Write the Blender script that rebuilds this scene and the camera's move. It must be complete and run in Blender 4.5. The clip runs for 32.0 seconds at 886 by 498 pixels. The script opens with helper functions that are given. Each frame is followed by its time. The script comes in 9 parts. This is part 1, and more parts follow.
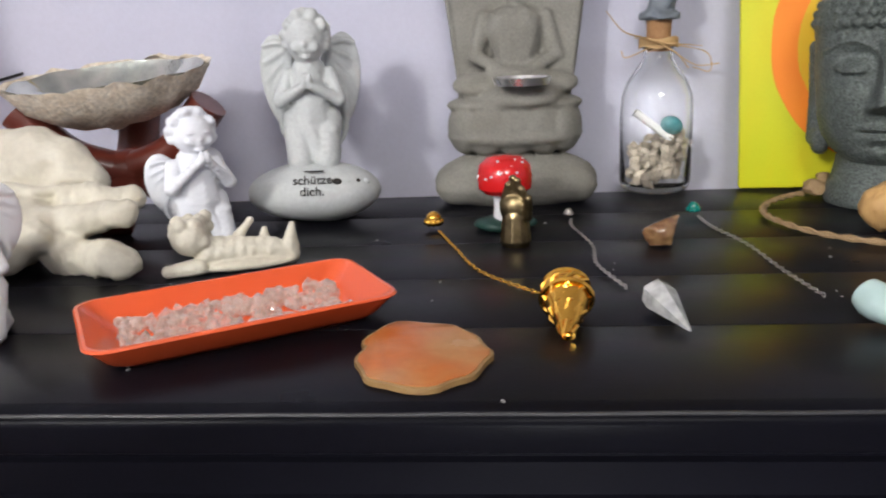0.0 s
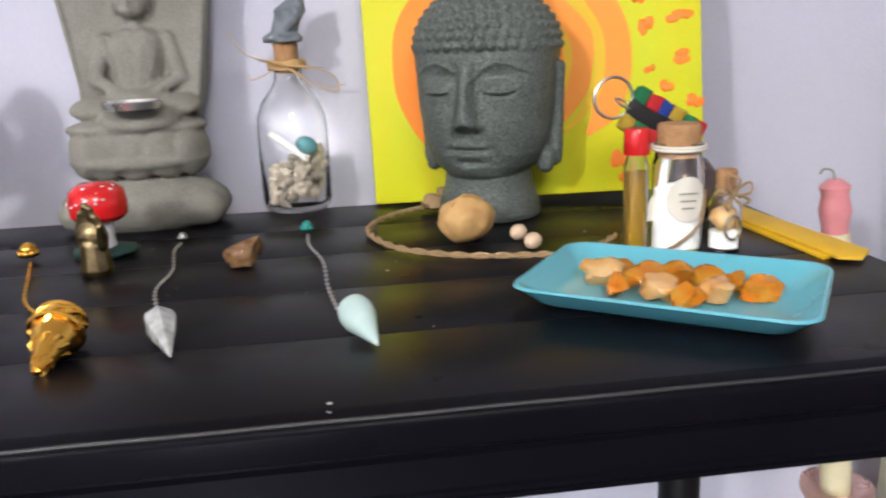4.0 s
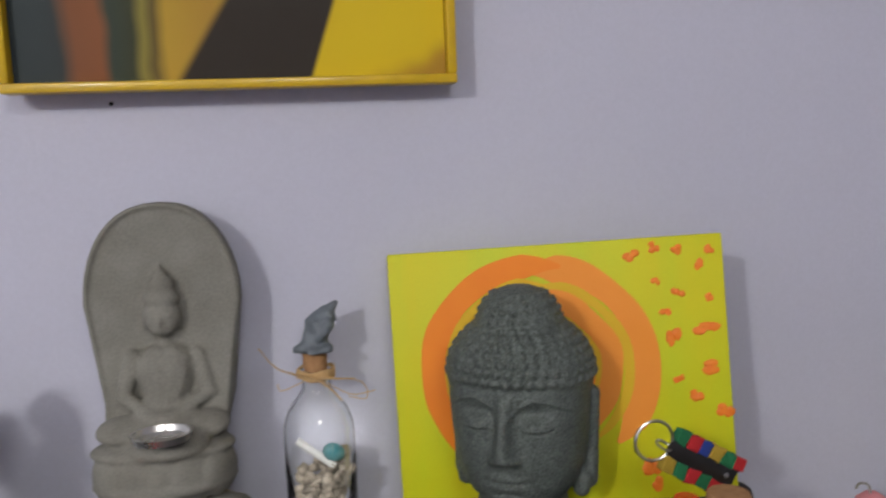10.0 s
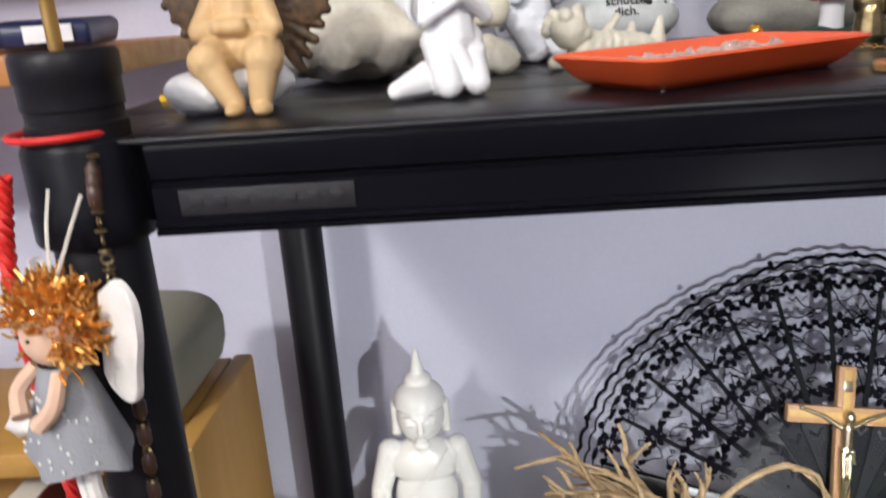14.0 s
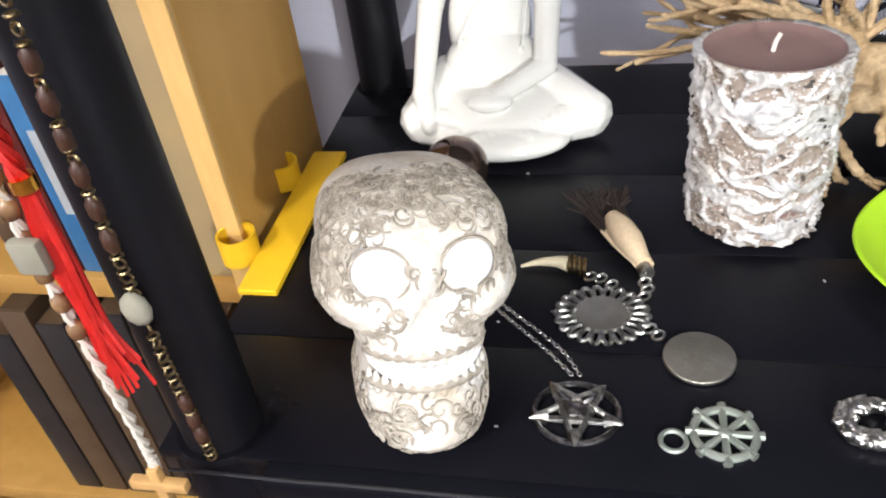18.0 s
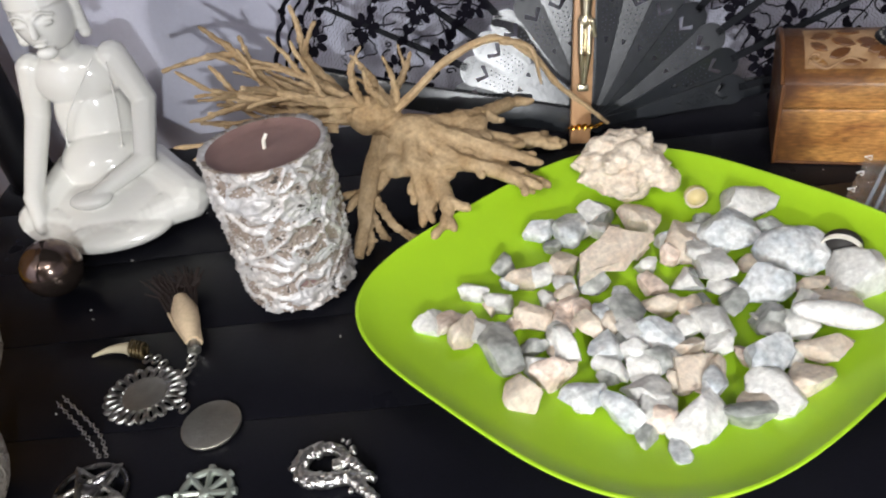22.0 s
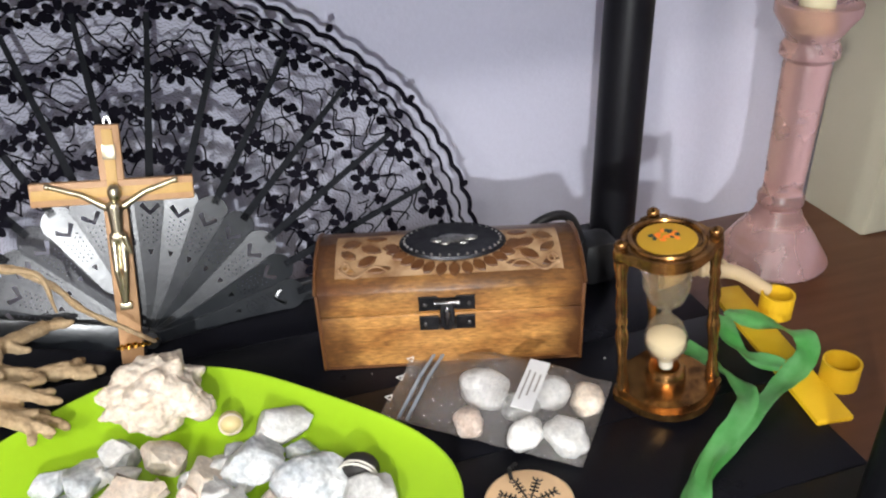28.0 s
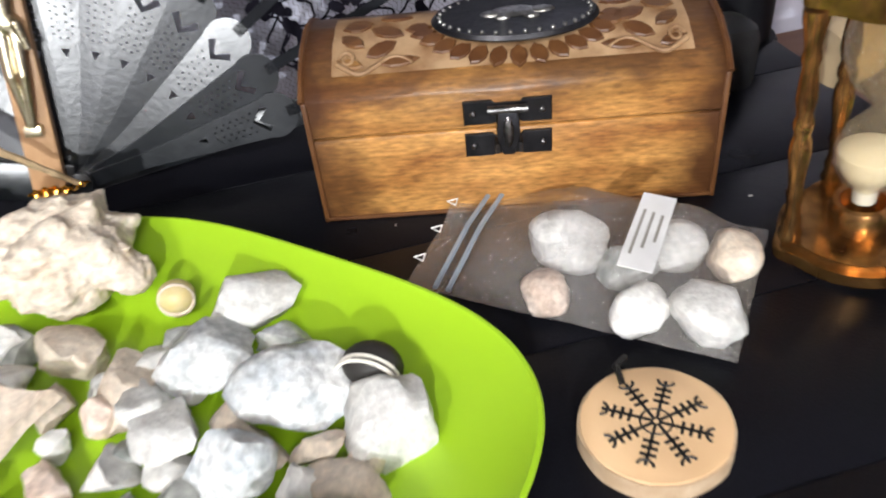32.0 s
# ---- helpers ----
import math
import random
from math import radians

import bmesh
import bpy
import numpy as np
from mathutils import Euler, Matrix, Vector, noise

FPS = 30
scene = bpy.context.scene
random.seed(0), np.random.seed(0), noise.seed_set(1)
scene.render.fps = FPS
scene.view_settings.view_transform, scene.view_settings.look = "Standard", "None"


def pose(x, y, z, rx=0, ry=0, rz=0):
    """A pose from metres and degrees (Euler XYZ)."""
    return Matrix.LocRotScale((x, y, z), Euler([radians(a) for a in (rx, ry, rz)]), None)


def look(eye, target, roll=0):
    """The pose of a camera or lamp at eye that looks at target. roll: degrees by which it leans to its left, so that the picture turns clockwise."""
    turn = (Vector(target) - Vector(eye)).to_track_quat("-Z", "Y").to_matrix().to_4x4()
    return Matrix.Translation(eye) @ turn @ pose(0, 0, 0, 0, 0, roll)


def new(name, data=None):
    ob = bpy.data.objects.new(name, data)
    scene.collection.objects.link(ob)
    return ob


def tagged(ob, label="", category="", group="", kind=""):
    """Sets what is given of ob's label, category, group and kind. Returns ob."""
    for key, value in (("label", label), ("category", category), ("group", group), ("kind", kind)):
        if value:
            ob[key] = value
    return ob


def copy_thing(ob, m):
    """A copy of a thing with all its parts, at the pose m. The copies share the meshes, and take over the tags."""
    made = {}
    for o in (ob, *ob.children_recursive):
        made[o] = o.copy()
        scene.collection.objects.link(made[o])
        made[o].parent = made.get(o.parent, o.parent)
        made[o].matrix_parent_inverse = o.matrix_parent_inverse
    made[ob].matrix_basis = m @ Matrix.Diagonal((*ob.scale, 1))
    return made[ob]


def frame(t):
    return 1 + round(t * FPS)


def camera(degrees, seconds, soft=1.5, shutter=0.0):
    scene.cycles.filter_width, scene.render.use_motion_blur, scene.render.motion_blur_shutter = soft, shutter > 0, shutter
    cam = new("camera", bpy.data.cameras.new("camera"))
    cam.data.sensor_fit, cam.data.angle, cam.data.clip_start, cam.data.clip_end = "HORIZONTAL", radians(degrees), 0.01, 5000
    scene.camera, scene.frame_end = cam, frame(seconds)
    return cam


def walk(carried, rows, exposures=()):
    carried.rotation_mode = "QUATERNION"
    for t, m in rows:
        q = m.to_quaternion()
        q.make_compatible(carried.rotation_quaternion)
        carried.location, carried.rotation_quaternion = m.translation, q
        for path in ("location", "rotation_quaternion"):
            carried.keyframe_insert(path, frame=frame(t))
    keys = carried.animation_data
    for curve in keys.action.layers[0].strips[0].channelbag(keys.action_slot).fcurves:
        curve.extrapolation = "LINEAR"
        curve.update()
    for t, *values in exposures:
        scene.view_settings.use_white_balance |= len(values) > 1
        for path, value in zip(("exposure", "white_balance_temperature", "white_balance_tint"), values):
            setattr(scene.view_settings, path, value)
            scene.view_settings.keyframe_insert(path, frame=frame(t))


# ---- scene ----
cam = camera(58.0, 32.0, soft=2.0, shutter=0.4)
PATH = [
    (0, (0.0, 0.0, 1.453), (-0.151, 1.921, 0.917), -2.4),
    (0.5, (0.024, -0.004, 1.454), (-0.069, 1.916, 0.904), -3.2),
    (1, (0.052, -0.008, 1.454), (0.032, 1.921, 0.928), -1.6),
    (1.5, (0.076, -0.004, 1.453), (0.105, 1.927, 0.935), -1.4),
    (2, (0.097, -0.003, 1.452), (0.167, 1.921, 0.912), -0.8),
    (2.5, (0.13, 0.001, 1.451), (0.245, 1.926, 0.919), -1.8),
    (3, (0.129, 0.004, 1.455), (0.213, 1.929, 0.918), -1.9),
    (3.5, (0.157, -0.001, 1.456), (0.286, 1.927, 0.94), -2.5),
    (4, (0.185, -0.01, 1.454), (0.418, 1.907, 0.932), -2.3),
    (4.5, (0.219, -0.015, 1.452), (0.547, 1.89, 0.937), -2.5),
    (6.5, (0.243, 0.035, 1.513), (0.616, 1.955, 1.097), -2.5),
    (7, (0.237, 0.037, 1.545), (0.607, 1.971, 1.195), -2.3),
    (7.5, (0.228, 0.043, 1.573), (0.587, 1.987, 1.267), -2.5),
    (8, (0.226, 0.04, 1.597), (0.6, 1.991, 1.369), -2.4),
    (8.5, (0.214, 0.044, 1.621), (0.568, 2.004, 1.439), -2.3),
    (9, (0.203, 0.042, 1.632), (0.539, 2.007, 1.473), -1.6),
    (9.5, (0.189, 0.038, 1.62), (0.476, 2.011, 1.471), -1.4),
    (10, (0.152, 0.032, 1.623), (0.453, 1.995, 1.384), -2.2),
    (10.5, (0.089, 0.023, 1.631), (0.298, 1.992, 1.349), -3.1),
    (11, (0.069, -0.012, 1.589), (0.098, 1.983, 1.442), -2.4),
    (11.5, (0.01, -0.022, 1.559), (-0.019, 1.976, 1.461), -3.8),
    (12, (-0.044, -0.04, 1.544), (-0.094, 1.957, 1.433), -5.4),
    (12.3, (-0.117, -0.042, 1.502), (-0.137, 1.956, 1.419), -6.2),
    (12.5, (-0.162, -0.045, 1.474), (-0.229, 1.948, 1.316), -6.4),
    (13, (-0.212, -0.066, 1.437), (-0.333, 1.91, 1.151), -7.9),
    (13.4, (-0.264, -0.047, 1.401), (-0.372, 1.897, 0.944), -8.5),
    (13.5, (-0.264, -0.058, 1.391), (-0.394, 1.883, 0.925), -8.5),
    (14, (-0.266, -0.048, 1.349), (-0.392, 1.858, 0.756), -4.2),
    (14.5, (-0.266, -0.046, 1.335), (-0.371, 1.837, 0.669), -2.8),
    (16.5, (-0.265, -0.092, 1.204), (-0.463, 1.74, 0.425), -3.5),
    (17, (-0.259, -0.047, 1.159), (-0.365, 1.66, 0.123), -3.6),
    (17.5, (-0.253, 0.021, 1.133), (-0.477, 1.641, -0.019), -5.2),
    (18, (-0.25, 0.059, 1.115), (-0.655, 1.581, -0.117), -7.8),
    (18.5, (-0.227, 0.075, 1.115), (-0.66, 1.567, -0.144), -8.9),
    (19, (-0.203, 0.071, 1.118), (-0.597, 1.593, -0.118), -8.4),
    (19.5, (-0.181, 0.065, 1.118), (-0.516, 1.577, -0.148), -8.7),
    (20, (-0.148, 0.048, 1.113), (-0.443, 1.581, -0.137), -10.0),
    (20.5, (-0.087, 0.045, 1.116), (-0.237, 1.575, -0.164), -7.9),
    (21, (-0.051, 0.061, 1.142), (-0.159, 1.6, -0.13), -7.4),
    (21.5, (-0.032, 0.063, 1.149), (-0.161, 1.63, -0.087), -8.2),
    (22, (-0.002, 0.054, 1.165), (-0.174, 1.611, -0.079), -10.1),
    (22.5, (0.011, 0.057, 1.174), (-0.119, 1.632, -0.051), -8.3),
    (23, (0.012, 0.054, 1.16), (-0.155, 1.657, -0.025), -8.6),
    (23.5, (0.018, 0.08, 1.167), (-0.134, 1.644, -0.069), -7.0),
    (24, (0.006, 0.1, 1.171), (-0.135, 1.672, -0.057), -6.8),
    (24.5, (-0.011, 0.12, 1.195), (-0.168, 1.688, -0.037), -6.4),
    (26.5, (0.051, 0.107, 1.195), (0.083, 1.839, 0.195), -6.1),
    (27, (0.104, 0.106, 1.189), (0.362, 1.805, 0.166), -4.0),
    (27.5, (0.156, 0.105, 1.202), (0.563, 1.764, 0.162), -3.0),
    (28, (0.168, 0.095, 1.181), (0.638, 1.75, 0.163), -2.5),
    (28.5, (0.174, 0.08, 1.163), (0.65, 1.712, 0.11), -2.8),
    (29, (0.176, 0.076, 1.132), (0.611, 1.665, -0.002), -4.1),
    (29.5, (0.178, 0.11, 1.108), (0.555, 1.664, -0.092), -4.8),
    (30, (0.182, 0.129, 1.098), (0.528, 1.67, -0.13), -4.8),
    (30.5, (0.18, 0.138, 1.096), (0.489, 1.668, -0.156), -5.1),
    (31, (0.169, 0.153, 1.114), (0.456, 1.716, -0.101), -5.2),
    (31.5, (0.183, 0.175, 1.08), (0.466, 1.729, -0.145), -5.9),
    (32, (0.203, 0.245, 1.032), (0.498, 1.781, -0.215), -6.4),
]
walk(cam, [(t, look(eye, target, roll)) for t, eye, target, roll in PATH],
     exposures=[(0, 0.12), (1, 0.28), (2, 0.36), (4, 0.4), (6.5, 0.2), (8, -0.3), (9, -0.47), (12, -0.6), (13, -0.35), (14.5, 0.35), (16.5, 0.25), (17, 0.2), (18, 0.62), (19, 0.54), (20, 0.42), (21, 0.05), (23, 0.0), (27, 0.22), (28, 0.36), (29.5, 0.28), (30.5, 0.16), (31, 0.18), (32, 0.42)])

# ---------------------------------------------------------------- light
Z1, Z2, WALL = 1.30, 0.787, 0.786      # upper board, lower board, back wall


def lamp(name, kind, m, watts, size, colour):
    d = bpy.data.lights.new(name, kind)
    d.energy, d.color = watts, colour
    if kind == "AREA":
        d.shape, d.size = "DISK", size
    else:
        d.shadow_soft_size = size
    ob = new(name, d)
    ob.matrix_world = m
    return ob


lamp("ceiling_bulb", "POINT", pose(-1.22, -1.50, 2.45), 72, 0.07, (1.0, 0.975, 0.945))
lamp("ceiling_bulb", "POINT", pose(-1.40, -1.62, 2.45), 34, 0.07, (1.0, 0.975, 0.945))
# Added soft fill overhead, with no lamp known there, to thin the shadows.
lamp("ceiling_lamp", "AREA", look((0.30, -1.25, 2.56), (0.05, 0.60, 1.20)), 26, 0.7, (1.0, 0.975, 0.945))
torch = lamp("phone_torch", "SPOT", look((0.05, -0.34, 1.13), (0.05, 0.65, 0.715)), 21.0, 0.012, (0.95, 0.98, 1.0))
torch.data.spot_size, torch.data.spot_blend = radians(81), 0.45

world = bpy.data.worlds.new("room_air")
world.use_nodes = True
world.node_tree.nodes["Background"].inputs[0].default_value = (0.8, 0.85, 1.0, 1)
world.node_tree.nodes["Background"].inputs[1].default_value = 0.05
scene.world = world


# ---------------------------------------------------------------- materials
def mat(name, colour, rough=0.5, metal=0.0, other=None, scale=40.0, mix=0.5, grain=0.0, bump=0.0, bscale=200.0,
        coat=0.0, glass=0.0, ior=1.45, alpha=1.0, stretch=(1, 1, 1), vary=0.0, sss=0.0, rvar=0.08, spec=0.5):
    """Colour with blotches of another colour at one scale and fine grain at a second, uneven gloss and relief."""
    m = bpy.data.materials.new(name)
    m.use_nodes = True
    nt = m.node_tree
    n, l = nt.nodes, nt.links
    b = n["Principled BSDF"]
    b.inputs["Metallic"].default_value, b.inputs["IOR"].default_value = metal, ior
    b.inputs["Coat Weight"].default_value, b.inputs["Transmission Weight"].default_value = coat, glass
    b.inputs["Alpha"].default_value = alpha
    b.inputs["Specular IOR Level"].default_value = spec
    b.inputs["Coat Roughness"].default_value = 0.12
    if sss:
        b.inputs["Subsurface Weight"].default_value = sss
        b.inputs["Subsurface Radius"].default_value = (0.006, 0.004, 0.003)
    co = n.new("ShaderNodeTexCoord")
    mp = n.new("ShaderNodeMapping")
    mp.inputs["Scale"].default_value = stretch
    l.new(co.outputs["Object"], mp.inputs["Vector"])
    big = n.new("ShaderNodeTexNoise")
    big.inputs["Scale"].default_value, big.inputs["Detail"].default_value = scale, 5
    l.new(mp.outputs[0], big.inputs["Vector"])
    fine = n.new("ShaderNodeTexNoise")
    fine.inputs["Scale"].default_value, fine.inputs["Detail"].default_value = bscale, 4
    l.new(mp.outputs[0], fine.inputs["Vector"])
    ramp = n.new("ShaderNodeMapRange")
    ramp.inputs["From Min"].default_value, ramp.inputs["From Max"].default_value = 0.35, 0.68
    ramp.inputs["To Max"].default_value = mix
    l.new(big.outputs[0], ramp.inputs["Value"])
    mx = n.new("ShaderNodeMix")
    mx.data_type = "RGBA"
    mx.inputs[6].default_value = (*colour, 1)
    mx.inputs[7].default_value = (*(other or [c * 0.72 for c in colour]), 1)
    l.new(ramp.outputs[0], mx.inputs[0])
    out = mx.outputs[2]
    if grain or vary:
        hsv = n.new("ShaderNodeHueSaturation")
        l.new(out, hsv.inputs["Color"])
        v = n.new("ShaderNodeMapRange")
        v.inputs["From Min"].default_value, v.inputs["From Max"].default_value = 0.3, 0.7
        v.inputs["To Min"].default_value, v.inputs["To Max"].default_value = 1 - grain, 1 + grain
        l.new(fine.outputs[0], v.inputs["Value"])
        last = v.outputs[0]
        if vary:
            oi = n.new("ShaderNodeObjectInfo")
            r = n.new("ShaderNodeMapRange")
            r.inputs["To Min"].default_value, r.inputs["To Max"].default_value = 1 - vary, 1 + vary
            l.new(oi.outputs["Random"], r.inputs["Value"])
            mul = n.new("ShaderNodeMath")
            mul.operation = "MULTIPLY"
            l.new(last, mul.inputs[0])
            l.new(r.outputs[0], mul.inputs[1])
            last = mul.outputs[0]
        l.new(last, hsv.inputs["Value"])
        out = hsv.outputs[0]
    l.new(out, b.inputs["Base Color"])
    rr = n.new("ShaderNodeMapRange")
    rr.inputs["To Min"].default_value, rr.inputs["To Max"].default_value = max(0.0, rough - rvar), min(1.0, rough + rvar)
    l.new(big.outputs[0], rr.inputs["Value"])
    l.new(rr.outputs[0], b.inputs["Roughness"])
    if bump:
        bp = n.new("ShaderNodeBump")
        bp.inputs["Strength"].default_value, bp.inputs["Distance"].default_value = min(bump, 1.0), 0.001
        l.new(fine.outputs[0], bp.inputs["Height"])
        l.new(bp.outputs[0], b.inputs["Normal"])
    return m


def clear(name, tint, rough=0.02, haze=0.0, low=0.03, edge=0.85):
    """Thin clear wall: see-through, with gloss that grows towards the edge."""
    m = bpy.data.materials.new(name)
    m.use_nodes = True
    n, l = m.node_tree.nodes, m.node_tree.links
    n.remove(n["Principled BSDF"])
    see, shine, mix, fr = n.new("ShaderNodeBsdfTransparent"), n.new("ShaderNodeBsdfGlossy"), n.new("ShaderNodeMixShader"), n.new("ShaderNodeLayerWeight")
    see.inputs[0].default_value = (*tint, 1)
    shine.inputs["Roughness"].default_value = rough
    fr.inputs["Blend"].default_value = 0.5
    pw, ad = n.new("ShaderNodeMath"), n.new("ShaderNodeMath")
    pw.operation, ad.operation = "POWER", "MULTIPLY_ADD"
    pw.inputs[1].default_value = 3.0
    ad.inputs[1].default_value, ad.inputs[2].default_value = edge, low
    nz, bp = n.new("ShaderNodeTexNoise"), n.new("ShaderNodeBump")
    nz.inputs["Scale"].default_value = 70 if haze else 25
    bp.inputs["Strength"].default_value, bp.inputs["Distance"].default_value = (0.9, 0.004) if haze else (0.15, 0.001)
    l.new(nz.outputs[0], bp.inputs["Height"])
    l.new(bp.outputs[0], shine.inputs["Normal"])
    l.new(fr.outputs["Facing"], pw.inputs[0])
    l.new(pw.outputs[0], ad.inputs[0])
    l.new(ad.outputs[0], mix.inputs[0])
    l.new(see.outputs[0], mix.inputs[1])
    l.new(shine.outputs[0], mix.inputs[2])
    last = mix.outputs[0]
    if haze:
        dif, m2 = n.new("ShaderNodeBsdfDiffuse"), n.new("ShaderNodeMixShader")
        m2.inputs[0].default_value = haze
        dif.inputs[0].default_value = (tint[0] * 0.6, tint[1] * 0.55, tint[2] * 0.5, 1)
        l.new(last, m2.inputs[1])
        l.new(dif.outputs[0], m2.inputs[2])
        last = m2.outputs[0]
    l.new(last, n["Material Output"].inputs["Surface"])
    return m


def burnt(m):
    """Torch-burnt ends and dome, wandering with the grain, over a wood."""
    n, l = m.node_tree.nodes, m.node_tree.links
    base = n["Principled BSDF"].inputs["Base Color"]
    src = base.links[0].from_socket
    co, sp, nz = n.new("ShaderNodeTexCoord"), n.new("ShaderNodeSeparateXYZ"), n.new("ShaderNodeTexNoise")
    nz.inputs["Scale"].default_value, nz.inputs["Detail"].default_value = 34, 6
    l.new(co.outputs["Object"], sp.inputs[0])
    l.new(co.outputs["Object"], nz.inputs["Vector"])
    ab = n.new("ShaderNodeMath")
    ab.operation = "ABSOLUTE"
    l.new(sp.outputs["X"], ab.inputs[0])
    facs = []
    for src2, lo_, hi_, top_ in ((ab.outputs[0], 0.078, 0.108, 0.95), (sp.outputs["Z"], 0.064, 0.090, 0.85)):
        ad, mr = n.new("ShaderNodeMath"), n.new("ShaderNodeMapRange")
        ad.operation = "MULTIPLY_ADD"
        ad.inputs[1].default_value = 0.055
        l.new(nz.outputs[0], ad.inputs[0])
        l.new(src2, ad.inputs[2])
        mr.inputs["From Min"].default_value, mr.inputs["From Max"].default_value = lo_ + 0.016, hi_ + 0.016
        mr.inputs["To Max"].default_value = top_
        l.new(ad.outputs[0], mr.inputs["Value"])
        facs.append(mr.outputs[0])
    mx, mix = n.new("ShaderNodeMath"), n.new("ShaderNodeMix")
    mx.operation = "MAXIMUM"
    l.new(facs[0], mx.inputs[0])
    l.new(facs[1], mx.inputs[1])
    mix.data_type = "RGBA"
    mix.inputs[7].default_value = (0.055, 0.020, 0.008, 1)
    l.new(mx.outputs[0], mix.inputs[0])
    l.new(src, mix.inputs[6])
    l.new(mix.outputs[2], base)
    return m


